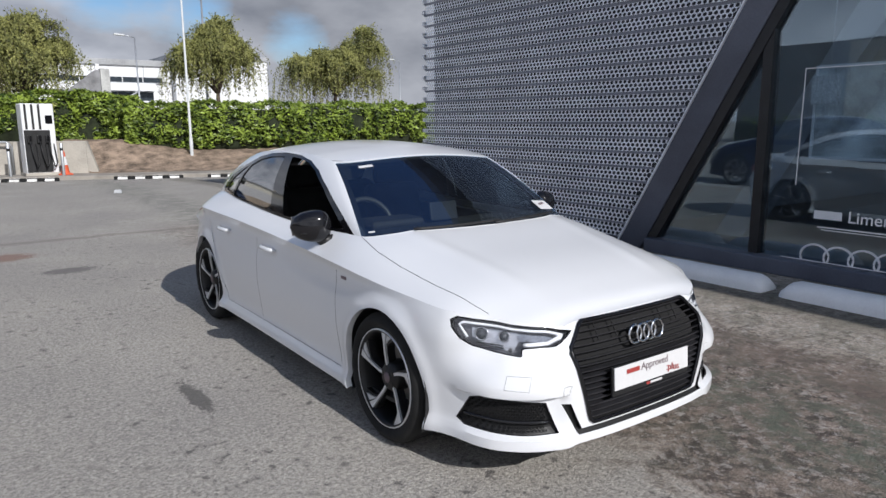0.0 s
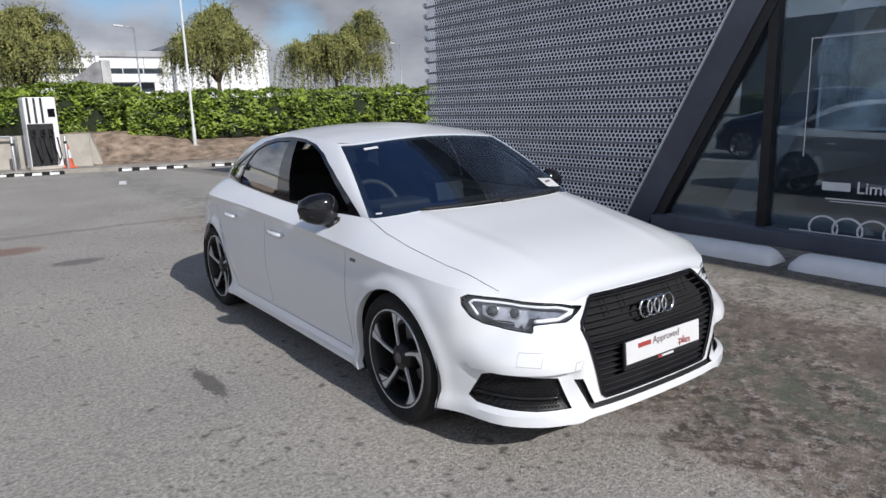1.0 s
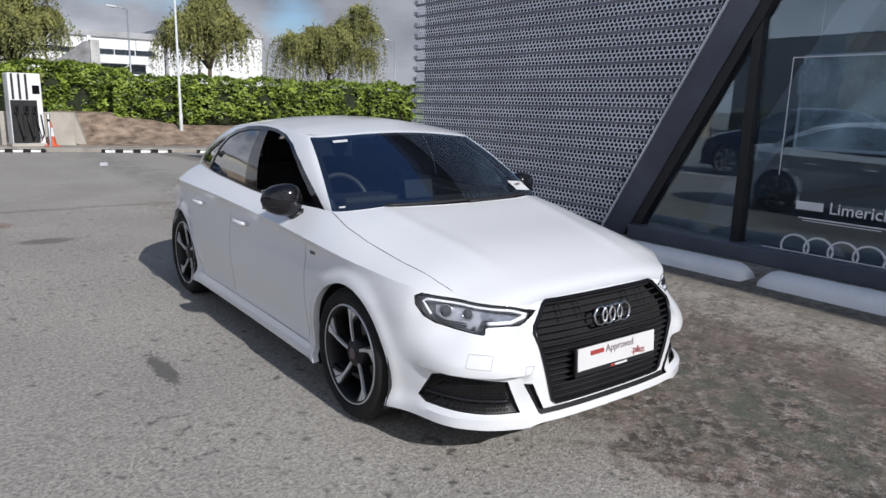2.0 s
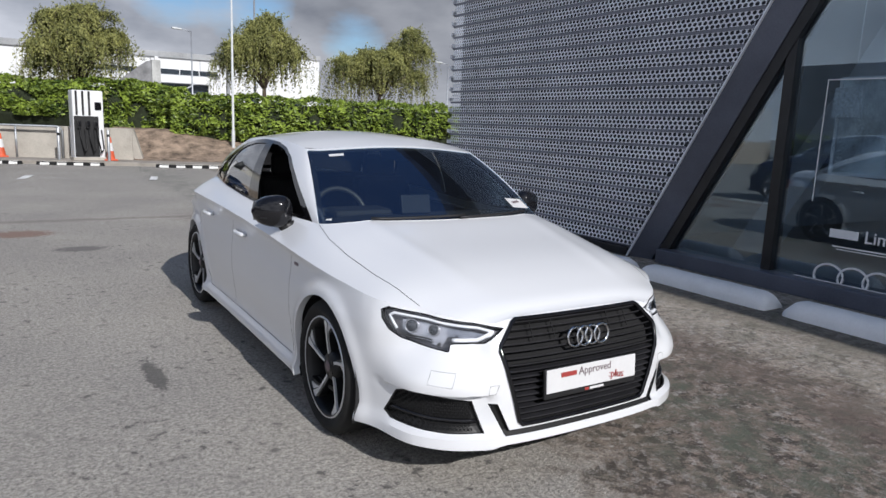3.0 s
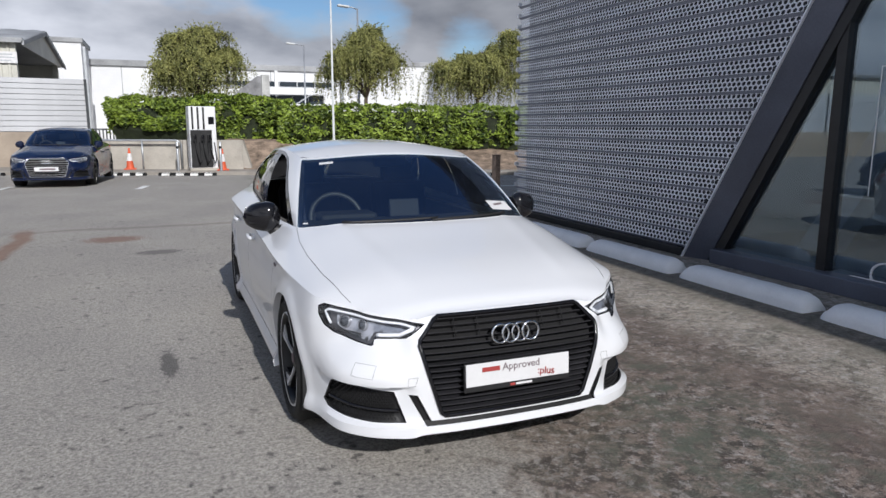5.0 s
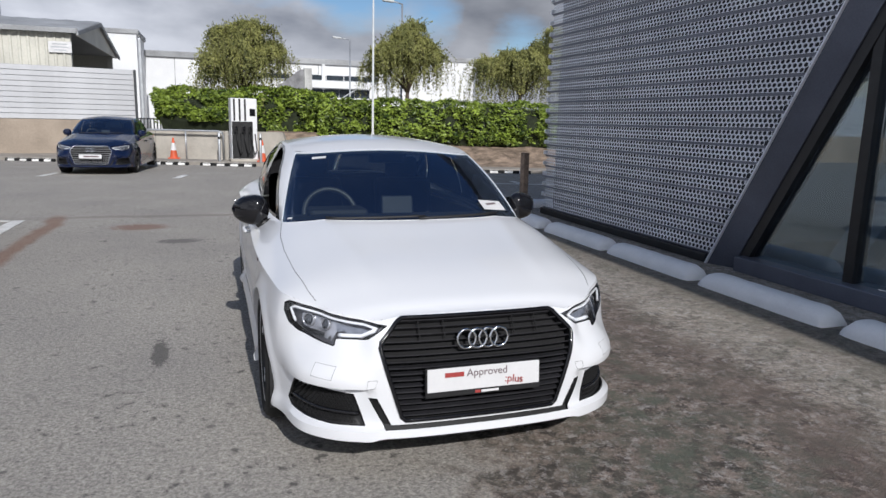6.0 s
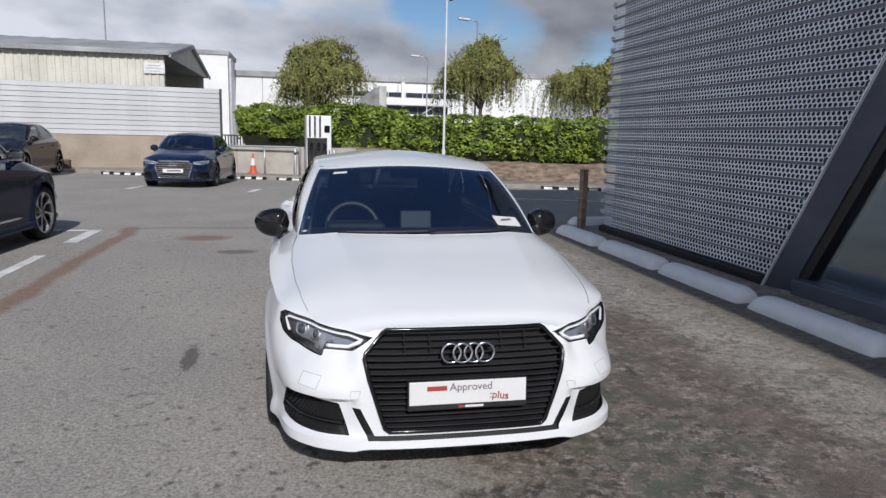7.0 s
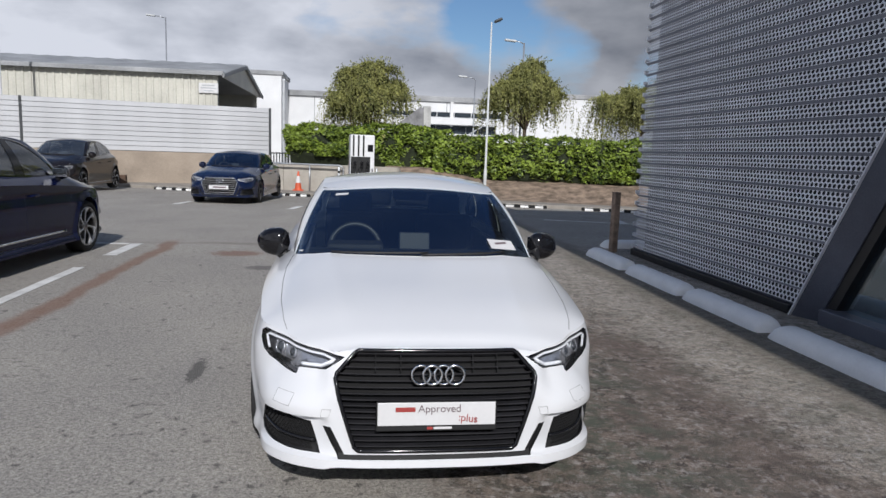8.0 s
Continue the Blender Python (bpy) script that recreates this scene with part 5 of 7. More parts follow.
def build_west_side():
    """What the showroom glass mirrors: a far hedge and a cream building on the other side of the car park."""
    rng = np.random.default_rng(21)
    hd = thing("hedge", "green hedge across the car park", "hedge")
    # core coloured as the shade between its leaves
    part("shade_core", box(1.6, 46.0, 1.5, (-27.0, -2.0, 0.75), 0.2), M_HEDGESHADE, hd)
    c = np.stack([rng.uniform(-27.9, -25.9, 4500), rng.uniform(-25, 21, 4500), rng.uniform(0.1, 1.75, 4500)], 1)
    nv = np.tile(np.array([[1.0, 0, 0.5]]), (4500, 1))
    leaf_cloud(c, nv, 0.13, rng, M_LAUREL, "leaves", hd)["kind"] = "stuff"
    cb = thing("office_building", "cream two-storey building across the car park", "building")
    cream = mat("cream_render", (0.76, 0.71, 0.58), 0.8, vary=0.08, scale=0.4)
    part("wall", box(9.0, 3.5, 6.8, (-44.0, 19.25, 3.4)), cream, cb)
    part("roof", box(9.2, 3.7, 0.12, (-44.0, 19.25, 6.86), 0.03), M_ROOFGREY, cb)
    part("low_wing", box(9.0, 21.4, 4.4, (-44.0, 6.8, 2.2)), cream, cb)
    part("low_roof", box(9.6, 21.8, 0.3, (-44.0, 6.6, 4.55), 0.05), M_ROOFGREY, cb)
    part("side_wing", box(8.0, 8.0, 6.9, (-43.6, 25.0, 3.45), 0.03), M_ROOFGREY, cb, "grey clad wing")
    for i in range(7):
        part("window", box(0.10, 1.7, 1.4, (-39.47, -2.6 + 2.9 * i, 2.2)), M_DARKGLASS, cb)


def build_railing():
    """Dark upright railing under the hedge behind the low wall."""
    r = thing("railing", "dark steel railing under the hedge behind the low wall", "railing")
    p0, p1 = kerb_at(-6.6, 5.3), kerb_at(1.7, 5.3)
    n = 62
    shared = None
    for i in range(n + 1):
        p = p0.lerp(p1, i / n)
        if shared is None:
            o = part("bar", box(0.05, 0.03, 1.35, (0, 0, 0.78), 0.004), M_HEADDARK, r)
            shared = o.data
        else:
            o = new("bar", shared)
            o.parent = r
        o.location = p
    for z in (0.25, 1.30):
        m = (p0 + p1) / 2
        o = part("rail", box((p1 - p0).length, 0.04, 0.05, (0, 0, 0), 0.004), M_HEADDARK, r)
        o.matrix_local = Matrix.Translation((m.x, m.y, z)) @ pose(0, 0, 0, 0, 0, KERB_TURN)


build_greenery()
build_railing()
build_kerb_stops()
build_charger()
build_low_wall()
build_guard_rail()
build_fence()
build_shed()
build_white_building()
build_lamps()
build_west_side()


# ---- cars ----
class Shape:
    """The body of a saloon, nose at y = 0, running towards +y, as smooth functions of place."""

    def __init__(self):
        ctrl = [(0.0, 0.0), (0.22, 0.004), (0.38, 0.017), (0.50, 0.042), (0.60, 0.081), (0.675, 0.134), (0.738, 0.203), (0.783, 0.290),
                (0.820, 0.40), (0.855, 0.53), (0.874, 0.72), (0.884, 0.95), (0.880, 1.4), (0.878, 2.0), (0.880, 2.6), (0.884, 3.2), (0.874, 3.6),
                (0.818, 3.93), (0.720, 4.17), (0.610, 4.305), (0.45, 4.400), (0.26, 4.450), (0.0, 4.458)]
        p = [Vector(c) for c in ctrl]
        p = [Vector((-p[1].x, p[1].y))] + p + [Vector((-p[-2].x, p[-2].y))]
        pts = []
        for i in range(1, len(p) - 2):
            for k in range(24):
                t = k / 24
                pts.append(0.5 * ((2 * p[i]) + (p[i + 1] - p[i - 1]) * t + (2 * p[i - 1] - 5 * p[i] + 4 * p[i + 1] - p[i + 2]) * t * t
                                  + (3 * p[i] - p[i - 1] - 3 * p[i + 1] + p[i + 2]) * t ** 3))
        pts.append(p[-2])
        self.plan = np.array([(q.x, q.y) for q in pts])
        seg = np.linalg.norm(np.diff(self.plan, axis=0), axis=1)
        self.s = np.concatenate([[0], np.cumsum(seg)])
        self.U = float(self.s[-1])
        # height of the upper edge (hood edge, lamp tops, shoulder crease) along the way round
        self.zk = curve((0.0, 0.706), (0.28, 0.704), (0.38, 0.697), (0.47, 0.686), (0.60, 0.698), (0.80, 0.716), (0.98, 0.733), (1.45, 0.770), (1.95, 0.811), (2.65, 0.847),
                        (3.45, 0.875), (4.25, 0.890), (4.8, 0.900), (self.U, 0.91))
        self.of = curve((0.165, 0.050), (0.178, 0.004), (0.195, -0.010), (0.236, -0.008), (0.246, 0.012), (0.262, 0.016), (0.30, 0.016), (0.40, 0.012), (0.50, 0.014),
                        (0.58, 0.040), (0.66, 0.082), (0.70, 0.110), (0.72, 0.148))
        self.oc = curve((0.165, 0.030), (0.178, 0.006), (0.20, -0.003), (0.236, -0.002), (0.246, 0.020), (0.31, 0.040), (0.402, 0.042), (0.414, 0.002), (0.43, -0.004), (0.47, 0.004), (0.52, 0.034),
                        (0.57, 0.072), (0.60, 0.086), (0.64, 0.098), (0.70, 0.116), (0.74, 0.130))
        self.os = curve((0.14, 0.045), (0.165, 0.006), (0.20, 0.0), (0.235, 0.022), (0.27, 0.034), (0.40, 0.020), (0.52, 0.010), (0.62, 0.012),
                        (0.68, 0.024), (0.735, 0.027), (0.765, 0.006), (0.86, 0.022))
        # front wing, which leans in towards the hood
        self.ow = curve((0.14, 0.055), (0.165, 0.030), (0.20, 0.022), (0.235, 0.026), (0.27, 0.034), (0.40, 0.020), (0.52, 0.010), (0.62, 0.012),
                        (0.68, 0.022), (0.735, 0.036), (0.765, 0.045), (0.86, 0.060))
        # deck: rise over the edge and squareness along the length
        self.h = curve((0.075, 0.0), (0.120, 0.0), (0.146, 0.026), (0.21, 0.046), (0.30, 0.062), (0.55, 0.104), (0.85, 0.137), (1.12, 0.167), (1.40, 0.190), (2.2, 0.160), (3.2, 0.152),
                       (3.7, 0.146), (4.1, 0.106), (4.36, 0.072), (4.45, 0.0))
        self.pw = curve((0.08, 3.0), (0.30, 3.5), (0.55, 4.3), (0.8, 5.0), (1.1, 5.6), (1.4, 5.5), (2.2, 5.0), (3.2, 5.2), (3.8, 5.0), (4.45, 2.4))
        ks = [self.low(u, self.zk(u)) for u in np.linspace(0, self.U, 400)]
        self.K = np.array([tuple(k) for k in ks])
        order = np.argsort(self.K[:, 1], kind="stable")
        self.ky, self.kx, self.kz = self.K[order, 1], self.K[order, 0], self.K[order, 2]

    def base(self, u):
        a = min(abs(u), self.U)
        x, y = np.interp(a, self.s, self.plan[:, 0]), np.interp(a, self.s, self.plan[:, 1])
        e = 0.02
        b0, b1 = max(a - e, 0), min(a + e, self.U)
        dx = np.interp(b1, self.s, self.plan[:, 0]) - np.interp(b0, self.s, self.plan[:, 0])
        dy = np.interp(b1, self.s, self.plan[:, 1]) - np.interp(b0, self.s, self.plan[:, 1])
        if a < e:
            dy *= a / e
        if a > self.U - e:
            dy *= (self.U - a) / e
        q = math.hypot(dx, dy)
        sg = 1 if u >= 0 else -1
        return float(x) * sg, float(y), dy / q * sg, -dx / q

    def low(self, u, z):
        """Lower body: a place round the car (u, metres from the middle of the nose) and a height."""
        a = abs(u)
        x, y, nx, ny = self.base(u)
        wf = 1 - smoothstep(0.45, 0.56, a)
        ws = smoothstep(0.80, 1.08, a) * (1 - smoothstep(4.1, 4.6, a))
        wr = smoothstep(4.1, 4.6, a)
        wc = max(0.0, 1 - wf - ws - wr)
        zs = z if z < 0.6 else 0.6 + (z - 0.6) * 0.165 / (self.zk(a) - 0.6)
        o = wf * self.of(z) + wc * self.oc(z) + ws * (self.os(zs) + (self.ow(zs) - self.os(zs)) * (1 - smoothstep(1.15, 2.0, a))) + wr * (self.os(z) + 0.10 * smoothstep(0.75, 0.9, z))
        if z < 0.26:
            o -= 0.004 * smoothstep(0.40, 0.48, a) * (1 - smoothstep(0.50, 0.95, a)) * smoothstep(0.256, 0.236, z)
        for yc in (0.885, 3.52):
            if abs(y - yc) < 0.6 and a > 0.9:
                r = math.hypot(y - yc, z - 0.318)
                o -= 0.016 * math.exp(-((r - 0.352) / 0.045) ** 2)
        return Vector((x - nx * o, y - ny * o, z))

    def deck(self, x, y):
        """Hood, shoulders and boot lid."""
        xk = max(float(np.interp(y, self.ky, self.kx)), 1e-3)
        zk = float(np.interp(y, self.ky, self.kz))
        w = min(abs(x) / xk, 1.0)
        z = zk + self.h(y) * (1 - w ** self.pw(y))
        # two soft folds on the hood
        fold_x = 0.50 - 0.08 * smoothstep(1.2, 0.3, y)
        if y < 1.35:
            z += 0.006 * smoothstep(0.2, 0.5, y) * math.exp(-((abs(x) - fold_x) / 0.05) ** 2)
        return Vector((x, y, z))

    def roof_z(self, x, y):
        zs = self.rz(y)
        xs = self.rx(y)
        return zs + self.rc(y) * (1 - min(abs(x) / xs, 1.2) ** 2)

    rz = staticmethod(curve((1.70, 1.262), (1.88, 1.298), (2.1, 1.325), (2.5, 1.340), (2.9, 1.325), (3.2, 1.290), (3.4, 1.25)))
    rx = staticmethod(curve((1.70, 0.565), (1.9, 0.578), (2.2, 0.590), (2.6, 0.590), (3.0, 0.572), (3.4, 0.53)))
    rc = staticmethod(curve((1.70, 0.050), (2.2, 0.058), (2.8, 0.060), (3.4, 0.052)))

    def cabin_base(self, u):
        """Foot of the windows round the cabin; u runs 0 (middle of the windscreen) to 3 (middle of the rear window)."""
        a, sg = abs(u), 1 if u >= 0 else -1
        if a < 1:
            x, y = 0.722 * math.sin(a * math.pi / 2) ** 0.92, 1.10 + 0.245 * a ** 2.2
        elif a < 2:
            t = a - 1
            x, y = self.cbx(t), 1.345 + 2.36 * t
        else:
            t = a - 2
            x, y = 0.665 * math.cos(t * math.pi / 2) ** 0.9, 3.705 + 0.20 * (1 - (1 - t) ** 2)
        return Vector((x * sg, y, self.deck(x, y).z - 0.002))
    cbx = staticmethod(curve((0, 0.722), (0.12, 0.745), (0.4, 0.760), (0.7, 0.742), (1.0, 0.665)))

    def cabin_top(self, u):
        a, sg = abs(u), 1 if u >= 0 else -1
        if a < 1:
            x, y = 0.578 * math.sin(a * math.pi / 2) ** 0.92, 1.775 + 0.125 * a ** 2.2
        elif a < 2:
            t = a - 1
            y = 1.90 + 1.36 * t
            x = self.rx(y)
        else:
            t = a - 2
            x, y = 0.553 * math.cos(t * math.pi / 2) ** 0.9, 3.26 - 0.02 * t
        return Vector((x * sg, y, self.roof_z(x, y)))

    def cabin(self, u, v):
        p, q = self.cabin_base(u), self.cabin_top(u)
        a = abs(u)
        b = p.lerp(q, v)
        side = smoothstep(0.85, 1.15, a) * (1 - smoothstep(1.85, 2.15, a))
        out = 0.035 * side + 0.030 * (1 - side)
        k = 4 * v * (1 - v) * out
        n = Vector((1 if u >= 0 else -1, 0, 0.3)) * side + Vector((0, -1 if a < 1.5 else 1, 0.6)) * (1 - side)
        return b + n.normalized() * k

    # the inverse: which u shows at an x (front) or a y (side) at a height
    def u_at_x(self, x, z):
        lo, hi = 0.0, 1.25
        for _ in range(40):
            m = (lo + hi) / 2
            if self.low(m, z).x < abs(x):
                lo = m
            else:
                hi = m
        return lo if x >= 0 else -lo

    def u_at_y(self, y, z, sg=1):
        lo, hi = 0.3, self.U - 0.3
        for _ in range(40):
            m = (lo + hi) / 2
            if self.low(m, z).y < y:
                lo = m
            else:
                hi = m
        return lo * sg


SHAPE = Shape()
ARCH = ((0.885, 0.345), (3.52, 0.345))
AXLE_Z = 0.318


def build_wheel(root, x, y, r, side, rim_dark, rim_face, spokes=5):
    """A wheel with tyre, dark barrel, brake disc and bladed spokes; side is the way its face looks."""
    w = new("wheel")
    w.empty_display_size = 0.1
    w.parent = root
    w.location = (x, y, r)
    if side < 0:
        w.rotation_euler = (0, 0, math.pi)
    rr = r * 0.765
    h = 0.112
    prof = [(rr, -h + 0.02), (rr + 0.012, -h), (r - 0.035, -h - 0.004), (r - 0.012, -h + 0.012), (r, -h + 0.035), (r, h - 0.035), (r - 0.012, h - 0.012),
            (r - 0.035, h + 0.004), (rr + 0.030, h + 0.002), (rr + 0.006, h - 0.008), (rr - 0.003, h - 0.02)]
    mesh("tyre", *lathe(prof, 56, "x"), M_RUBBER, w, smooth=True)
    rim = new("rim")
    rim.parent = w
    b = [(rr, h - 0.018), (rr - 0.010, h - 0.008), (rr - 0.016, h - 0.012), (rr - 0.022, h - 0.04), (rr - 0.035, -0.03), (rr - 0.02, -h + 0.02)]
    mesh("barrel", *lathe(b, 48, "x"), rim_dark, rim, smooth=True)
    mesh("rim_edge", *lathe([(rr - 0.001, h - 0.014), (rr - 0.004, h - 0.006), (rr - 0.0085, h - 0.008)], 56, "x"), rim_face, rim, "bright machined rim edge", smooth=True)
    mesh("brake_disc", *lathe([(0.0, 0.0), (0.155, 0.0), (0.155, -0.02), (0.0, -0.02)], 40, "x"), M_STEEL, w, smooth=False)
    part("caliper", box(0.06, 0.12, 0.17, (-0.005, 0.12, 0.05), 0.015), M_BLACK, w)
    mesh("hub", *lathe([(0.0, h - 0.030), (0.026, h - 0.030), (0.030, h - 0.034), (0.062, h - 0.038), (0.075, h - 0.055), (0.078, 0.0)], 32, "x"), rim_dark, rim, smooth=True)
    mesh("centre_cap", *lathe([(0.0, h - 0.026), (0.024, h - 0.027), (0.028, h - 0.033)], 24, "x"), M_GREYPRINT, rim, smooth=True)
    for i in range(5):
        a = 2 * math.pi * (i + 0.5) / 5
        mesh("wheel_bolt", *moved(lathe([(0.0, 0.012), (0.010, 0.012), (0.010, 0.0)], 8, "x"), Matrix.Translation((h - 0.046, 0.045 * math.cos(a), 0.045 * math.sin(a)))), rim_dark, rim)
    # each spoke: a slim bright arm on a black carrier, with a bright flag beside its outer end
    def arm(r0, r1, lo, hi, front, back, n=12):
        """A bar from radius r0 to r1 whose edges lie at the angles lo(t) and hi(t)."""
        verts, faces = [], []
        for k in range(n + 1):
            t = k / n
            rad = r0 + (r1 - r0) * t
            for x in (front(t), back(t)):
                for ang in (lo(t), hi(t)):
                    verts.append((x, rad * math.sin(ang), rad * math.cos(ang)))
        for k in range(n):
            q, s2 = 4 * k, 4 * k + 4
            faces += [(q, q + 1, s2 + 1, s2), (q + 1, q + 3, s2 + 3, s2 + 1), (q + 3, q + 2, s2 + 2, s2 + 3), (q + 2, q, s2, s2 + 2)]
        faces += [(0, 2, 3, 1), (4 * n, 4 * n + 1, 4 * n + 3, 4 * n + 2)]
        return verts, faces
    r0, r1 = 0.040, rr - 0.004
    rad = lambda t: r0 + (r1 - r0) * t
    mid = lambda t: -0.10 + 0.22 * t
    wid = lambda t: (0.0072 + 0.0125 * smoothstep(0.60, 1.0, t)) / rad(t)
    face = lambda t: h - 0.040 + 0.026 * t
    pieces = {
        "spoke": arm(r0, r1, lambda t: mid(t) - wid(t), lambda t: mid(t) + wid(t), face, lambda t: face(t) - 0.012),
        "spoke_carrier": arm(r0, r1, lambda t: mid(t) - wid(t) - 0.05, lambda t: mid(t) + wid(t) + 0.05 + 0.30 * smoothstep(0.5, 1.0, t), lambda t: face(t) - 0.010, lambda t: face(t) - 0.05),
        "spoke_flag": arm(r0 + (r1 - r0) * 0.66, r1 - 0.004, lambda t: mid(0.66 + 0.34 * t) + wid(0.66 + 0.34 * t) + 0.030,
                          lambda t: mid(0.66 + 0.34 * t) + wid(0.66 + 0.34 * t) + 0.040 + 0.20 * t, lambda t: face(0.66 + 0.34 * t) - 0.004, lambda t: face(0.66 + 0.34 * t) - 0.012, 5),
    }
    shared = {}
    for i in range(spokes):
        if not shared:
            sp = mesh("spoke", *pieces["spoke"], rim_face, rim, "bright machined spoke")
            ca = mesh("spoke_carrier", *pieces["spoke_carrier"], rim_dark, sp, "black carrier")
            fl = mesh("spoke_flag", *pieces["spoke_flag"], rim_face, sp, "bright inlay beside the spoke")
            shared = {"sp": sp.data, "ca": ca.data, "fl": fl.data}
        else:
            sp = new("spoke", shared["sp"])
            sp.parent = rim
            sp["label"] = "bright machined spoke"
            for nm, key in (("spoke_carrier", "ca"), ("spoke_flag", "fl")):
                o = new(nm, shared[key])
                o.parent = sp
        sp.rotation_euler = (2 * math.pi * i / spokes + 0.10, 0, 0)
    return w


def build_car(name, label, m, paint, scale=(1, 1, 1), wheel_r=0.318, fine=1.0, chrome=False, privacy=False, open_window=False, dealer_plate=False,
              black_mirrors=False, rim_dark=None, rim_face=None, spokes=5, clear=False):
    S = SHAPE
    root = thing(name, label, "car", m)
    sc = Vector(scale)
    rim_dark, rim_face = rim_dark or M_RIMBLACK, rim_face or M_SILVER

    def W(p):
        return Vector((p.x * sc.x, p.y * sc.y, p.z * sc.z))
    LOW, DECK, CAB = (lambda u, z: W(S.low(u, z))), (lambda x, y: W(S.deck(x, y))), (lambda u, v: W(S.cabin(u, v)))
    g = 0.028 / fine

    # ---- lower body, cut for the lamps, grille, air inlets, wheel arches and door gaps
    def zbot(u):
        a = abs(u)
        return 0.207 - 0.014 * smoothstep(0.43, 0.50, a) - 0.018 * smoothstep(0.95, 1.3, a) + 0.03 * smoothstep(4.6, 5.0, a)
    out = []
    us = []
    y_of = lambda u: S.low(u, 0.3).y
    for u in np.arange(0.0, S.U, 0.03):
        us.append(float(u))
    half = []
    for u in us:
        if all(abs(y_of(u) - yc) > r * 0.985 for yc, r in ARCH) or u < 0.4 or u > S.U - 0.4:
            half.append((u, zbot(u)))
    arcs = []
    for yc, r in ARCH:
        arc = []
        a0 = math.asin((AXLE_Z - 0.175) / r)
        for t in np.linspace(math.pi + a0, -a0, 40):
            yy, zz = yc + r * math.cos(t), AXLE_Z + r * math.sin(t)
            zz = max(zz, 0.172)
            arc.append((S.u_at_y(yy, zz), zz))
        arcs.append(arc)
    seq = []
    done = [False, False]
    for u, z in half:
        for k, arc in enumerate(arcs):
            if not done[k] and u > arc[0][0]:
                while seq and seq[-1][0] > arc[0][0] - 0.004:
                    seq.pop()
                seq += arc
                done[k] = True
        if seq and u < seq[-1][0] + 0.004:
            continue
        seq.append((u, z))
    seq.append((S.U, zbot(S.U)))
    top = [(float(u), S.zk(float(u))) for u in np.arange(0.0, S.U, 0.03)] + [(S.U, S.zk(S.U))]
    right = seq
    outline = right + top[::-1] + [(-u, z) for u, z in top[1:-1]] + [(-S.U, S.zk(S.U))] + [(-u, z) for u, z in right[::-1] if u > 0]
    F = lambda pts, sg=1: [(S.u_at_x(sg * x, z), z) for x, z in pts]
    grille = [(0.340, 0.694), (0.360, 0.684), (0.434, 0.606), (0.440, 0.585), (0.356, 0.290), (0.336, 0.274)]
    grille = F(grille) + F(grille[::-1], -1)
    lamp = [(0.404, 0.667), (0.52, 0.686), (0.62, 0.697), (0.715, 0.712), (0.768, 0.720), (0.790, 0.706), (0.793, 0.675), (0.778, 0.632), (0.745, 0.606),
            (0.690, 0.588), (0.618, 0.574), (0.612, 0.578), (0.606, 0.600), (0.590, 0.605), (0.502, 0.608), (0.484, 0.612)]
    vent = [(0.545, 0.384), (0.66, 0.396), (0.742, 0.402), (0.765, 0.390), (0.785, 0.280), (0.776, 0.258), (0.64, 0.250), (0.502, 0.252)]
    blade = [(0.492, 0.376), (0.425, 0.240)], [(0.398, 0.256), (0.458, 0.376)]
    blade = F(blade[0]) + F(blade[0][::-1], -1) + F(blade[1][::-1], -1) + F(blade[1])
    under = lambda pts: [(u, min(z, S.zk(abs(u)) - 0.005)) for u, z in pts]
    regions = {"grille": [dense(grille, 0.02)], "lamp_l": [dense(under(F(lamp, 1)), 0.015)], "lamp_r": [dense(under(F(lamp, -1)), 0.015)],
               "vent_l": [dense(F(vent, 1), 0.02)], "vent_r": [dense(F(vent, -1), 0.02)], "blade": [dense(blade, 0.02)]}
    seams, covers = [], []
    Y = lambda y, z, sg: (S.u_at_y(y, z, sg), z)
    gap = 0.0035
    for sg in (1, -1):
        for line in ([(1.325, 0.262), (1.335, 0.45), (1.345, 0.77)], [(2.44, 0.262), (2.45, 0.50), (2.46, 0.795)],
                     [(3.09, 0.262), (3.16, 0.42), (3.25, 0.60), (3.36, 0.72), (3.40, 0.815)]):
            seams.append(ribbon([Y(y, z, sg) for y, z in dense(line, 0.03, False)], gap))
        for y0, y1 in ((1.332, 2.434), (2.448, 3.08)):
            seams.append(ribbon([Y(y, 0.248, sg) for y in np.linspace(y0, y1, 24)], gap))
        # washer cover, tow cover, bumper joint
        for q in ([(0.615, 0.505), (0.690, 0.508), (0.715, 0.455), (0.640, 0.450)], [(0.455, 0.455), (0.497, 0.455), (0.502, 0.418), (0.468, 0.418)]):
            lp = dense(F(q, sg), 0.02)
            outer, inner = lp, grown(lp, -0.0013)
            seams.append(outer)
            covers.append(inner)
    for i, q in enumerate(seams):
        regions["seam" + str(i)] = [q]
    for i, q in enumerate(covers):
        regions["cover" + str(i)] = [q]
    creases = [[(float(u), z) for u in np.arange(-0.93, 0.94, 0.02)] for z in (0.236, 0.246)]
    for sg in (1, -1):
        creases += [[(sg * float(u), z) for u in np.arange(0.60, 1.0, 0.02)] for z in (0.404, 0.416)]
    low = sheet(outline, regions, (g, g), LOW, creases)
    body = mesh("body", *surface(low[""], LOW), paint, root, smooth=True)
    for i in range(len(covers)):
        mesh("tow_cover" if i % 2 else "washer_cover", *surface(low["cover" + str(i)], LOW), paint, body, smooth=True)
    # lips of the wheel arches
    for arc in arcs:
        for sg in (1, -1):
            verts = []
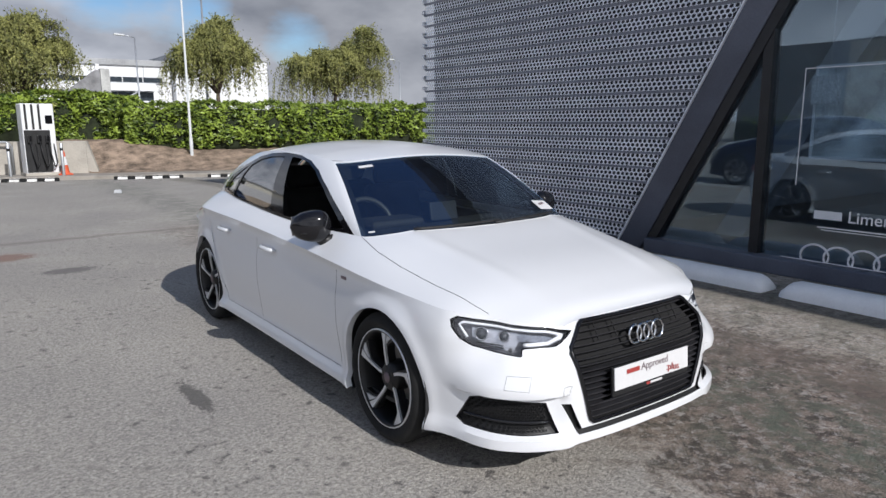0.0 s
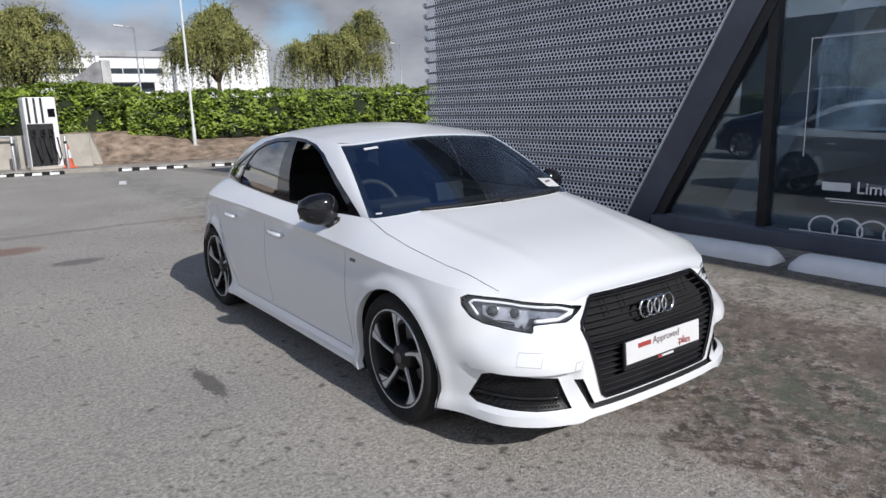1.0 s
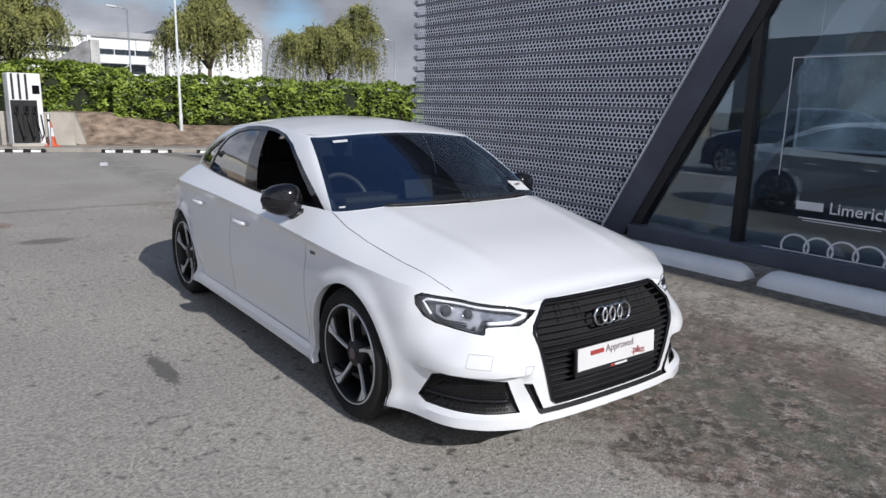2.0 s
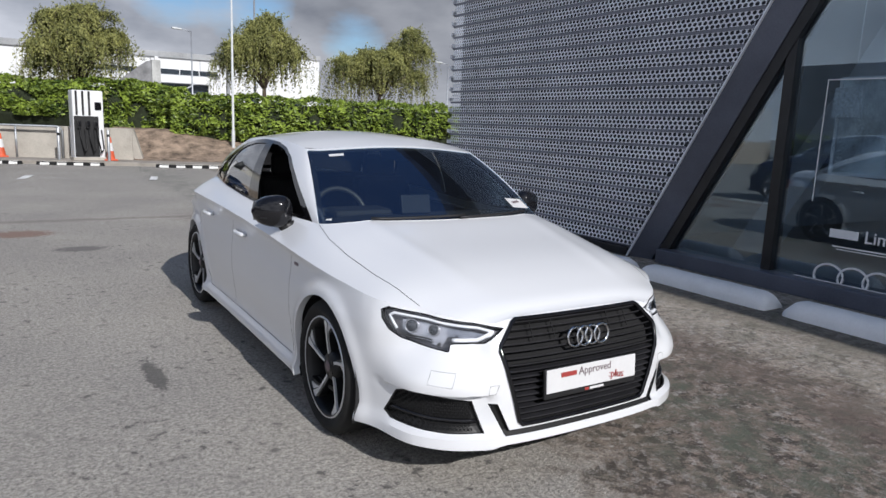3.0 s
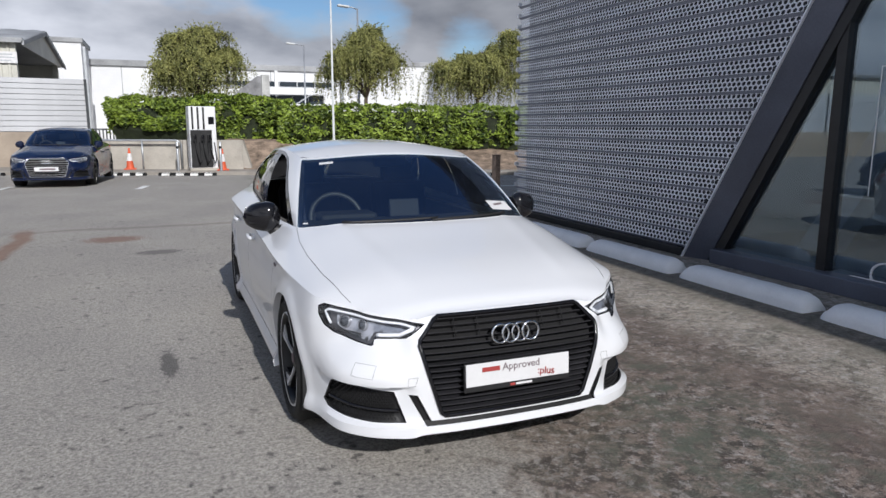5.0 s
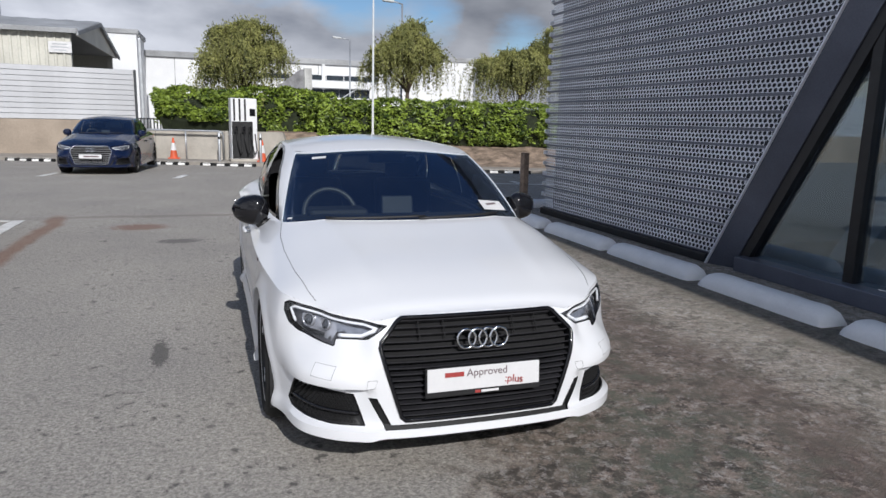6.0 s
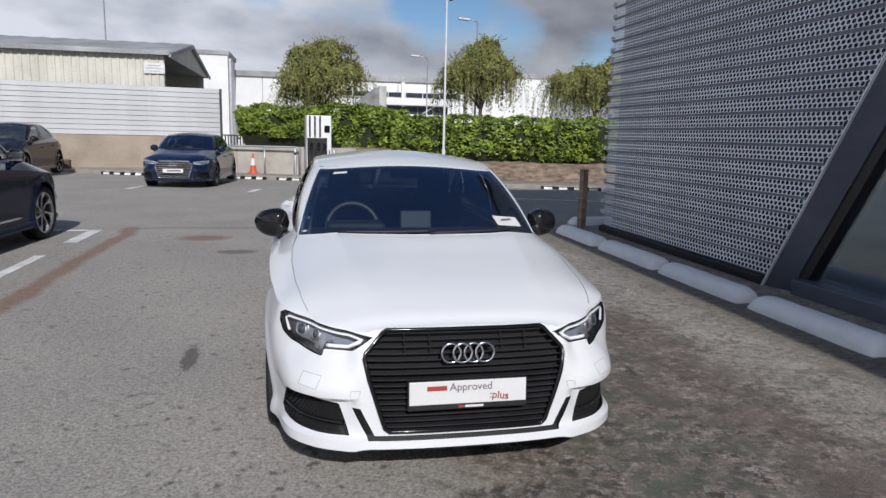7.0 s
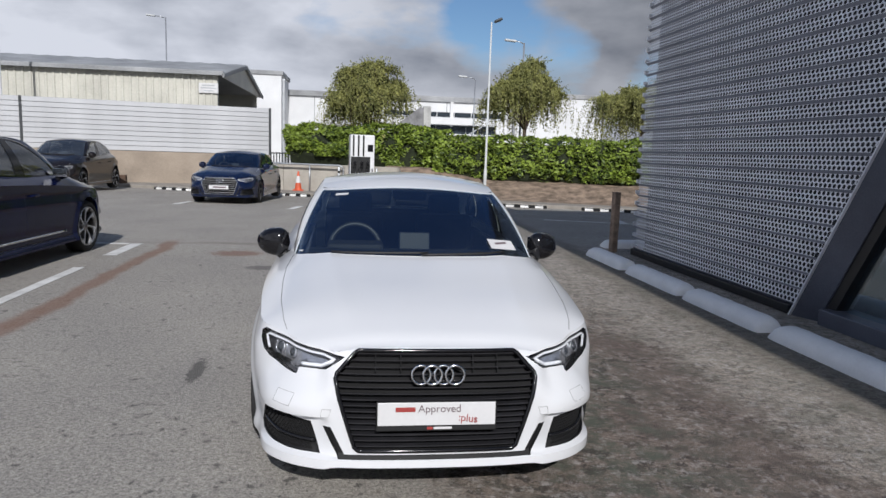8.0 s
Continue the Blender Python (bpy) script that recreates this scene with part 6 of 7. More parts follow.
            for u, z in arc:
                p = LOW(u * sg, z)
                verts += [p, p + Vector((-0.006 * sg, 0, -0.0)), p + Vector((-0.035 * sg, 0, 0.004))]
            n = len(arc)
            mesh("arch_lip", verts, [(3 * i + q, 3 * i + 3 + q, 3 * i + 4 + q, 3 * i + 1 + q) for i in range(n - 1) for q in (0, 1)], paint, body, smooth=True)
    body.data.set_sharp_from_angle(angle=radians(38))
    for nm in ("lamp_l", "lamp_r", "vent_l", "vent_r", "grille", "blade"):
        mesh("recess", *rim(regions[nm][0], LOW, 0.001, 0.046 if nm == "grille" else 0.04 if nm[0] == "l" else 0.034), M_SEAM, body)
    for i in range(len(seams)):
        mesh("panel_gap", *surface(low["seam" + str(i)], LOW, 0.003), M_GAP, body)
    # ---- deck: hood, shoulders, boot lid, open under the cabin
    kk = [(float(p[0]), float(p[1])) for p in S.K[::3]]
    edge = kk + [(-x, y) for x, y in kk[-2:0:-1]]
    hole = [(S.cabin_base(u).x, S.cabin_base(u).y) for u in np.linspace(-3, 3, 121)[:-1]]
    hood_side = [(0.716, 1.335), (0.745, 1.10), (0.744, 0.90), (0.724, 0.62), (0.690, 0.405), (0.668, 0.330)]
    dk_seams = []
    for sg in (1, -1):
        dk_seams.append(ribbon([(x * sg, y) for x, y in dense(hood_side, 0.03, False)], 0.0034))
    dk_seams.append(ribbon([(x, 3.99 + 0.02 * abs(x)) for x in np.linspace(-0.62, 0.62, 30)], 0.006))
    dk = sheet(edge, {"hole": [hole], **{"seam" + str(i): [q] for i, q in enumerate(dk_seams)}}, (g * 1.15, g * 1.15), DECK)
    hood = mesh("hood", *surface(dk[""], DECK), paint, root, smooth=True)
    for i in range(len(dk_seams)):
        mesh("boot_gap" if i == 2 else "hood_gap", *surface(dk["seam" + str(i)], DECK, 0.003), M_GAP, hood)
    # ---- cabin: pillars, windows, roof
    co = [(u, 0.0) for u in np.linspace(-3, 3, 121)] + [(u, 1.0) for u in np.linspace(3, -3, 121)]
    wsu = 0.945
    ws = [(-wsu, 0.012), (wsu, 0.012), (wsu - 0.01, 0.5), (wsu - 0.02, 0.955), (wsu - 0.06, 0.978), (-wsu + 0.06, 0.978), (-wsu + 0.02, 0.955), (-wsu + 0.01, 0.5)]
    trim = [(1.015, 0.0), (1.035, 0.25), (1.065, 0.55), (1.105, 0.78), (1.17, 0.90), (1.28, 0.955), (1.45, 0.965), (1.62, 0.945), (1.75, 0.88), (1.86, 0.70), (1.93, 0.42), (1.955, 0.18), (1.94, 0.02)]
    fw = [(1.050, 0.045), (1.062, 0.25), (1.090, 0.55), (1.132, 0.77), (1.190, 0.865), (1.28, 0.905), (1.360, 0.910), (1.372, 0.045)]
    rw = [(1.462, 0.045), (1.440, 0.895), (1.60, 0.88), (1.71, 0.82), (1.775, 0.70), (1.79, 0.50), (1.80, 0.045)]
    qw = [(1.822, 0.06), (1.812, 0.50), (1.802, 0.70), (1.84, 0.62), (1.895, 0.38), (1.915, 0.18), (1.905, 0.07)]
    rr_ = [(2.16, 0.04), (2.16, 0.93), (3.0, 0.95), (3.0, 0.04)]
    creg = {"windscreen": [dense(ws, 0.06)], "trim": [], "front_window": [], "rear_window": [], "quarter_window": [], "back_window": []}
    for sg in (1, -1):
        for nm, q in (("trim", trim), ("front_window", fw), ("rear_window", rw), ("quarter_window", qw), ("back_window", rr_)):
            creg[nm].append(dense([(u * sg if u < 3 else 2.985 * sg, v) for u, v in q], 0.05))
    cb = sheet(co, creg, (0.05 / fine, 0.07 / fine), CAB)
    pill = [surface(cb[""], CAB)]
    for q in creg["windscreen"]:
        pill.append(rim(q, CAB, 0.0, 0.02))
    # roof
    vr, fr = [], []
    nw, nt = 26, 22
    for i in range(nt + 1):
        for j in range(nw + 1):
            w = 2 * j / nw - 1
            ua = 2 / math.pi * math.asin(min(1.0, (abs(w)) ** (1 / 0.92)))
            yf = 1.775 + 0.125 * ua ** 2.2
            yr = 3.24 + 0.02 * abs(w)
            y = yf + (yr - yf) * i / nt
            x = w * (0.578 * (1 - i / nt) + 0.553 * i / nt)
            xs = w * S.rx(y)
            vr.append(W(Vector((xs, y, S.roof_z(xs, y)))))
    fr = [(i * (nw + 1) + j, i * (nw + 1) + j + 1, (i + 1) * (nw + 1) + j + 1, (i + 1) * (nw + 1) + j) for i in range(nt) for j in range(nw)]
    roof = mesh("roof", vr, fr, paint, root, smooth=True)
    mesh("cabin_frame", *merge(*pill), paint, roof, smooth=True)
    band = M_CHROME if chrome else M_GLOSSBLACK
    for sg in (1, -1):
        sel = cb["trim"]
        keep = [f for f in sel[1] if sel[0][f[0]][0] * sg > 0]
        used = sorted({k for f in keep for k in f})
        ix = {k: i for i, k in enumerate(used)}
        sel = ([sel[0][k] for k in used], [tuple(ix[k] for k in f) for f in keep])
        loop = creg["trim"][0 if sg > 0 else 1]
        tr = mesh("window_trim", *merge(surface(sel, CAB, -0.002), rim(loop, CAB, -0.002, 0.012)), M_GLOSSBLACK, root, "gloss black window surround", smooth=True)
    if chrome:
        for sg in (1, -1):
            pts = [CAB(u * sg, v) for u, v in dense(trim[3:-2], 0.03, False)]
            mesh("bright_strip", *tube(pts, 0.007, 5), M_CHROME, tr, "bright strip over the windows", smooth=True)
    side_glass = M_PRIVACY if privacy else M_CLEARGLASS if clear else M_AUTOGLASS
    front_glass = M_CLEARGLASS if clear else M_AUTOGLASS
    w_ob = mesh("windscreen", *surface(cb["windscreen"], CAB, 0.004), front_glass, root, "clear windscreen" if clear else "dark tinted windscreen", smooth=True)
    w_ob.visible_shadow = False
    # black edge print of the windscreen
    fr2 = sheet(dense(ws, 0.06), {"clear": [dense([(-0.86, 0.085), (0.86, 0.085), (0.84, 0.93), (-0.84, 0.93)], 0.06)]}, (0.06, 0.08), CAB)
    mesh("edge_print", *surface(fr2[""], CAB, 0.007), M_BLACK, w_ob, "black edge band of the glass", smooth=True)
    for nm, gl in (("front_window", front_glass), ("rear_window", side_glass), ("quarter_window", side_glass), ("back_window", side_glass)):
        for sg in ((1, -1) if nm != "back_window" else (0,)):
            sel = cb[nm]
            if sg:
                keep = [f for f in sel[1] if sel[0][f[0]][0] * sg > 0]
                sel = (sel[0], keep)
                used = sorted({k for f in keep for k in f})
                ix = {k: i for i, k in enumerate(used)}
                sel = ([sel[0][k] for k in used], [tuple(ix[k] for k in f) for f in keep])
            if nm == "front_window" and open_window and sg == -1:
                # the driver's window is wound down: only a low strip of glass shows
                continue
            o = mesh(nm, *surface(sel, CAB, 0.004), gl, root, smooth=True)
            o.visible_shadow = False
    # ---- cabin inside: tub, dash, wheel, seats
    inside_things = new("interior")
    inside_things.parent = root
    def sb(nm, sx, sy, sz, at, bev=0.03, turn=None, mt=None, par=None):
        bm = box(sx * sc.x, sy * sc.y, sz * sc.z, (at[0] * sc.x, at[1] * sc.y, at[2] * sc.z), bev, turn)
        return part(nm, bm, mt or M_INTERIOR, par or inside_things, smooth=False)
    sb("floor_tub", 1.44, 2.9, 0.06, (0, 2.35, 0.30), 0.0)
    sb("firewall", 1.44, 0.05, 0.55, (0, 1.28, 0.60), 0.0)
    sb("dashboard", 1.36, 0.46, 0.10, (0, 1.52, 0.868), 0.03)
    sb("dash_front", 1.36, 0.10, 0.34, (0, 1.78, 0.70), 0.03)
    sb("instrument_hood", 0.36, 0.20, 0.06, (-0.36, 1.60, 0.945), 0.025)
    sb("centre_console", 0.24, 1.0, 0.26, (0, 2.2, 0.45), 0.03)
    for sg in (1, -1):
        sb("door_card", 0.05, 2.1, 0.56, (0.735 * sg, 2.5, 0.60), 0.0)
    for sx_ in (-0.36, 0.36):
        st = sb("seat", 0.48, 0.52, 0.18, (sx_, 2.36, 0.50), 0.05)
        sb("backrest", 0.46, 0.14, 0.58, (sx_, 2.70, 0.78), 0.05, Matrix.Rotation(radians(-14), 4, "X"), None, st)
        sb("headrest", 0.26, 0.09, 0.17, (sx_, 2.80, 1.14), 0.035, None, None, st)
    rb = sb("rear_bench", 1.25, 0.5, 0.20, (0, 3.2, 0.48), 0.05)
    sb("rear_backrest", 1.25, 0.14, 0.56, (0, 3.48, 0.76), 0.05, Matrix.Rotation(radians(-16), 4, "X"), None, rb)
    sb("parcel_shelf", 1.2, 0.36, 0.03, (0, 3.70, 0.96), 0.0)
    wheel_m = Matrix.Translation(W(Vector((-0.36, 1.86, 0.90)))) @ Matrix.Rotation(radians(66), 4, "X")
    pts = [wheel_m @ Vector((0.168 * math.cos(a), 0.168 * math.sin(a), 0)) for a in np.linspace(0, 2 * math.pi, 33)[:-1]]
    sw = mesh("steering_wheel", *tube(pts, 0.016, 8, True), M_STEERING, inside_things, smooth=True)
    part("wheel_boss", (lambda b: (bmesh.ops.transform(b, matrix=wheel_m, verts=b.verts), b)[1])(box(0.31, 0.10, 0.04, (0, 0, -0.01), 0.018)), M_INTERIOR, sw)
    sb("display", 0.20, 0.02, 0.115, (0.02, 1.60, 0.985), 0.008, Matrix.Rotation(radians(-12), 4, "X"), M_DISPLAY)
    mm = W(Vector((0.0, 1.83, 1.265)))
    part("rear_view_mirror", box(0.23, 0.03, 0.065, tuple(mm), 0.015), M_INTERIOR, inside_things)
    # ---- underside and wheel wells
    und = [(S.low(u, 0.2).x * 0.93, S.low(u, 0.2).y * 0.985 + 0.03) for u in np.linspace(-S.U, S.U, 80)[:-1]]
    v, f = prism([(x * sc.x, y * sc.y) for x, y in und], 0.02, "z", 0.185 * sc.z)
    v2 = [p for p in v]
    mesh("underside", v2, f, M_BLACK, root)
    for yc, r in ARCH:
        for sg in (1, -1):
            verts, faces = [], []
            n = 24
            for i in range(n + 1):
                t = math.pi + 0.45 - (math.pi + 0.9) * i / n
                for xx in (0.855, 0.60):
                    verts.append(W(Vector((xx * sg, yc + (r + 0.012) * math.cos(t), AXLE_Z + (r + 0.012) * math.sin(t)))))
            faces = [(2 * i, 2 * i + 1, 2 * i + 3, 2 * i + 2) for i in range(n)]
            faces.append(tuple(2 * i + 1 for i in range(n + 1)))
            mesh("wheel_well", verts, faces, M_BLACK, root)
    wy = (0.885 * sc.y, 3.52 * sc.y)
    for yy in wy:
        for sg in (1, -1):
            build_wheel(root, (0.755 * sc.x) * sg, yy, wheel_r, sg, rim_dark, rim_face, spokes)
    build_face(root, S, LOW, low, regions, paint, chrome, dealer_plate, sc, grille, lamp, vent, F)
    # ---- mirrors, handles, wipers
    for sg in (1, -1):
        build_mirror(root, sg, sc, M_GLOSSBLACK if black_mirrors else paint)
        for y, z in ((2.25, 0.750), (3.05, 0.776)):
            u = S.u_at_y(y, z, sg)
            p = LOW(u, z)
            pts = [p + Vector((sg * d, dy, 0)) for dy, d in ((-0.10, 0.004), (-0.085, 0.024), (-0.04, 0.032), (0.04, 0.034), (0.085, 0.027), (0.10, 0.004))]
            h = mesh("door_handle", *tube(pts, [0.008, 0.013, 0.014, 0.014, 0.013, 0.008], 10), paint, root, smooth=True)
            part("handle_dish", box(0.006, 0.13, 0.036, tuple(p + Vector((sg * 0.001, -0.005, 0))), 0.002), paint, h)
    for x0, x1 in ((-0.50, 0.06), (0.02, 0.52)):
        pts = []
        for t in np.linspace(0, 1, 10):
            x = x0 + (x1 - x0) * t
            u = math.asin(min(1, (abs(x) / 0.722) ** (1 / 0.92))) * 2 / math.pi * (1 if x > 0 else -1)
            pts.append(CAB(u, 0.020 + 0.022 * t) + Vector((0, -0.010, 0.006)))
        mesh("wiper", *tube(pts, 0.008, 6), M_BLACK, root, "black wiper blade", smooth=True)
    # rear lamps
    for sg in (1, -1):
        lp = [(S.u_at_y(4.12, 0.72, sg), 0.72), (S.u_at_y(4.10, 0.83, sg), 0.835), (sg * (S.U - 0.35), 0.845), (sg * (S.U - 0.35), 0.74)]
        rl = sheet(dense(lp, 0.04), {}, (0.05, 0.05), LOW)
        mesh("rear_lamp", *surface(rl[""], LOW, -0.006), M_RED, root, "red rear lamp", smooth=True)
    return root


M_DISPLAY = mat("grey_display", (0.040, 0.044, 0.056), 0.3, vary=0.1, bump=0.0)
M_STEERING = mat("steering_leather", (0.055, 0.055, 0.060), 0.45, vary=0.2, fine=200, bump=0.1, dist=0.001)


def build_mirror(root, sg, sc, cap):
    """A door mirror: cap, dark foot and glass."""
    c = Vector((0.872 * sg * sc.x, 1.60 * sc.y, 0.970 * sc.z))
    verts, faces = [], []
    n, k = 18, 20
    for i in range(n + 1):
        t = i / n * 2 - 1
        x = 0.106 * t
        prof = (max(0.0, 1 - abs(t) ** 2.6)) ** 0.5
        hz = (0.086 - 0.016 * t) * prof + 0.001
        hy = 0.083 * (0.55 + 0.45 * prof) * prof + 0.001
        for j in range(k):
            a = 2 * math.pi * j / k
            cy, cz = math.cos(a), math.sin(a)
            y = -hy * abs(cy) ** 0.75 if cy < 0 else 0.035 * prof * cy
            z = hz * (abs(cz) ** 0.75) * (1 if cz > 0 else -1)
            verts.append(c + Vector((sg * x, y + 0.03 * t, z)))
    faces = [(i * k + j, i * k + (j + 1) % k, (i + 1) * k + (j + 1) % k, (i + 1) * k + j) for i in range(n) for j in range(k)]
    mr = mesh("door_mirror", verts, faces, cap, root, "gloss black mirror cap" if cap == M_GLOSSBLACK else "", smooth=True)
    base = Vector((0.77 * sg * sc.x, 1.545 * sc.y, 0.885 * sc.z))
    mesh("foot", *tube([base, base.lerp(c, 0.45) + Vector((0, 0, -0.035)), c + Vector((-0.03 * sg, 0.0, -0.045))], [0.040, 0.030, 0.034], 10), M_BLACK, mr, smooth=True)
    part("mirror_glass", box(0.18, 0.006, 0.105, tuple(c + Vector((0, 0.045, 0))), 0.002), M_CHROME, mr)
    line = [c + Vector((sg * x, -0.077 * (1 - (x / 0.105) ** 2) ** 0.5 + 0.03 * x / 0.106, -0.030)) for x in np.linspace(-0.075, 0.075, 12)]
    mesh("indicator", *tube(line, 0.005, 5), M_BLACK, mr, "slim smoked indicator strip", smooth=True)
    return mr


def build_face(root, S, LOW, low, regions, paint, chrome, dealer_plate, sc, grille, lamp, vent, F):
    """Grille, badge rings, plate, head lamps and air inlets of a car's front."""
    gr = new("grille")
    gr.parent = root
    mesh("grille_back", *surface(low["grille"], LOW, 0.044), M_SEAM, gr)
    # frame round the grille
    loop = dense(grille, 0.03)
    frame_pts = [LOW(u, z) + normal_of(LOW, u, z) * 0.003 for u, z in loop]
    mesh("grille_frame", *tube(frame_pts, 0.0095, 8, True), M_CHROME if chrome else M_GLOSSBLACK, gr, "bright frame" if chrome else "gloss black frame", smooth=True)
    # slats
    half_w = curve((0.274, 0.340), (0.290, 0.362), (0.585, 0.438), (0.606, 0.432), (0.690, 0.350), (0.694, 0.338))
    zs = [0.292 + 0.0262 * i for i in range(16)]
    for z in zs:
        w = half_w(z) - 0.006
        verts, faces = [], []
        n = 22
        for i in range(n + 1):
            x = -w + 2 * w * i / n
            u = S.u_at_x(x, z)
            p, q = LOW(u, z), normal_of(LOW, u, z)
            for d, dz in ((-0.030, -0.0040), (-0.001, -0.0026), (-0.001, 0.0026), (-0.030, 0.0040)):
                verts.append(p + q * (d - 0.004) + Vector((0, 0, dz)))
        faces = [(4 * i + a, 4 * i + 4 + a, 4 * i + 4 + (a + 1) % 4, 4 * i + (a + 1) % 4) for i in range(n) for a in range(4)]
        mesh("slat", verts, faces, M_SILVER if (chrome and zs.index(z) % 2) else M_SLATBLACK, gr)
    for x in (-0.27, -0.16, 0.16, 0.27):
        for z0, z1 in ((0.615, 0.685),):
            pts = [LOW(S.u_at_x(x, z), z) - normal_of(LOW, S.u_at_x(x, z), z) * 0.012 for z in np.linspace(z0, z1, 4)]
            mesh("upright", *tube(pts, 0.003, 5), M_SEAM, gr)
    # four linked rings
    badge = new("badge")
    badge.parent = gr
    zc, r = 0.606, 0.0408
    for i in range(4):
        x = -0.0735 + 0.049 * i
        u = S.u_at_x(x, zc)
        c, q = LOW(u, zc), Vector((0, -1, 0.10)).normalized()
        side = Vector((1, 0, 0))
        up = Vector((0, 0.10, 1)).normalized()
        c = Vector((c.x, LOW(0.0, zc).y, c.z)) + q * (0.014 + 0.003 * (i % 2))
        pts = [c + side * r * math.cos(a) + up * r * math.sin(a) for a in np.linspace(0, 2 * math.pi, 41)[:-1]]
        mesh("ring", *tube(pts, 0.0062, 8, True), M_CHROME, badge, "chrome ring", smooth=True)
    # plate
    pz = 0.452
    c = LOW(0.0, pz)
    py = -0.012 if dealer_plate else c.y - 0.02
    pm = Matrix.Translation((0, py, pz * sc.z)) @ Matrix.Rotation(radians(-4), 4, "X")
    pl = new("number_plate")
    pl.parent = root
    pl.matrix_local = pm
    part("plate_holder", box(0.522, 0.016, 0.128, (-0.006, 0.010, -0.012), 0.005), M_BLACK, pl, "black plate holder")
    part("plate", box(0.508, 0.006, 0.099, (-0.006, 0, 0.0), 0.002), M_PLATE, pl, "white plate")
    face = Matrix.Rotation(math.pi / 2, 4, "X")
    if dealer_plate:
        part("brand_bar", box(0.085, 0.003, 0.020, (-0.142, -0.0040, 0.020), 0.001), M_RED, pl, "red brand bar")
        text_mesh("lettering", "Approved", 0.046, M_GREYPRINT, pl, Matrix.Translation((-0.088, -0.0042, 0.008)) @ face, "grey lettering")
        text_mesh("lettering_small", ":plus", 0.046, M_RED, pl, Matrix.Translation((0.085, -0.0042, -0.030)) @ face @ Matrix(((1, 0.18, 0, 0), (0, 1, 0, 0), (0, 0, 1, 0), (0, 0, 0, 1))), "red slanted lettering")
        part("holder_bar", box(0.080, 0.003, 0.010, (0.02, 0.0005, -0.0625), 0.001), M_PLATE, pl, "white maker's line")
        part("holder_mark", box(0.024, 0.003, 0.012, (-0.036, 0.0005, -0.0625), 0.001), M_RED, pl, "red mark")
    else:
        part("number_bar", box(0.34, 0.003, 0.038, (0.015, -0.0040, 0.0), 0.001), M_GREYPRINT, pl, "dark bar for the number")
    # lamps and inlets
    for nm, vn, sg in (("lamp_l", "vent_l", 1), ("lamp_r", "vent_r", -1)):
        head = new("head_lamp")
        head.parent = root
        head["label"] = "clear head lamp with a bright light strip"
        mesh("lamp_bowl", *surface(low[nm], LOW, 0.040), M_BOWL, head)
        lens = mesh("lens", *surface(low[nm], LOW, 0.001), M_LENS, head, "clear cover", smooth=True)
        lens.visible_shadow = False
        lp = [(u, min(z, S.zk(abs(u)) - 0.005)) for u, z in F(lamp, sg)]
        # black edge of the cover
        loop2 = dense(lp, 0.03)
        mesh("lamp_edge", *tube([LOW(u, z) - normal_of(LOW, u, z) * 0.003 for u, z in loop2], 0.0040, 6, True), M_GLOSSBLACK, head, "black rim", smooth=True)
        T = lambda pts: [(S.u_at_x(sg * x, z), z) for x, z in pts]
        def strip(name, pts, rad, depth, mt, label=""):
            line = [LOW(u, z) - normal_of(LOW, u, z) * depth for u, z in dense(T(pts), 0.02, False)]
            return mesh(name, *tube(line, rad, 6), mt, head, label, smooth=True)
        strip("light_strip", [(0.756, 0.640), (0.772, 0.690), (0.757, 0.700), (0.62, 0.680), (0.50, 0.668), (0.448, 0.657), (0.462, 0.644), (0.505, 0.622), (0.598, 0.618)], 0.0062, 0.009, M_LED, "white light strip")
        strip("light_strip", [(0.596, 0.617), (0.508, 0.620), (0.456, 0.652)], 0.0098, 0.011, M_LED, "white light strip")
        bowl = dense(T([(0.500, 0.648), (0.62, 0.666), (0.738, 0.680), (0.744, 0.640), (0.70, 0.605), (0.635, 0.592), (0.612, 0.628)]), 0.02)
        rs = sheet(bowl, {}, (0.02, 0.02), LOW)
        mesh("reflector", *surface(rs[""], LOW, 0.030), M_LAMP, head, "silvery reflector", smooth=True)
        gp = dense(T([(0.482, 0.645), (0.545, 0.655), (0.608, 0.660), (0.604, 0.630), (0.512, 0.627)]), 0.02)
        gs = sheet(gp, {}, (0.02, 0.02), LOW)
        mesh("light_panel", *surface(gs[""], LOW, 0.020), M_GUIDE, head, "grey smoked light panel", smooth=True)
        for x, z, rad in ((0.712, 0.655, 0.025), (0.652, 0.650, 0.021)):
            u = S.u_at_x(sg * x, z)
            p, q = LOW(u, z), normal_of(LOW, u, z)
            m = Matrix.Translation(p - q * 0.026) @ q.to_track_quat("Z", "Y").to_matrix().to_4x4()
            pj = mesh("projector", *moved(lathe([(0.0, 0.016), (rad * 0.5, 0.0145), (rad * 0.85, 0.009), (rad, 0.0)], 20), m), M_DARKLENS, head, "dark round projector lens", smooth=True)
            mesh("projector_bezel", *moved(lathe([(rad * 0.98, 0.004), (rad * 1.10, 0.010), (rad * 1.24, 0.004), (rad * 1.28, -0.004)], 20), m), M_LAMP, pj, "bright ring", smooth=True)
        for z in (0.612, 0.604):
            strip("divider", [(0.735, z + 0.006), (0.66, z)], 0.003, 0.024, M_BLACK)
        # inlet with honeycomb bars
        inlet = new("air_inlet")
        inlet.parent = root
        mesh("inlet_back", *surface(low[vn], LOW, 0.020), M_BLACK, inlet)
        lpv = dense(F(vent, sg), 0.03)
        mesh("inlet_edge", *tube([LOW(u, z) - normal_of(LOW, u, z) * 0.006 for u, z in lpv], 0.006, 6, True), M_BLACK, inlet, smooth=True)
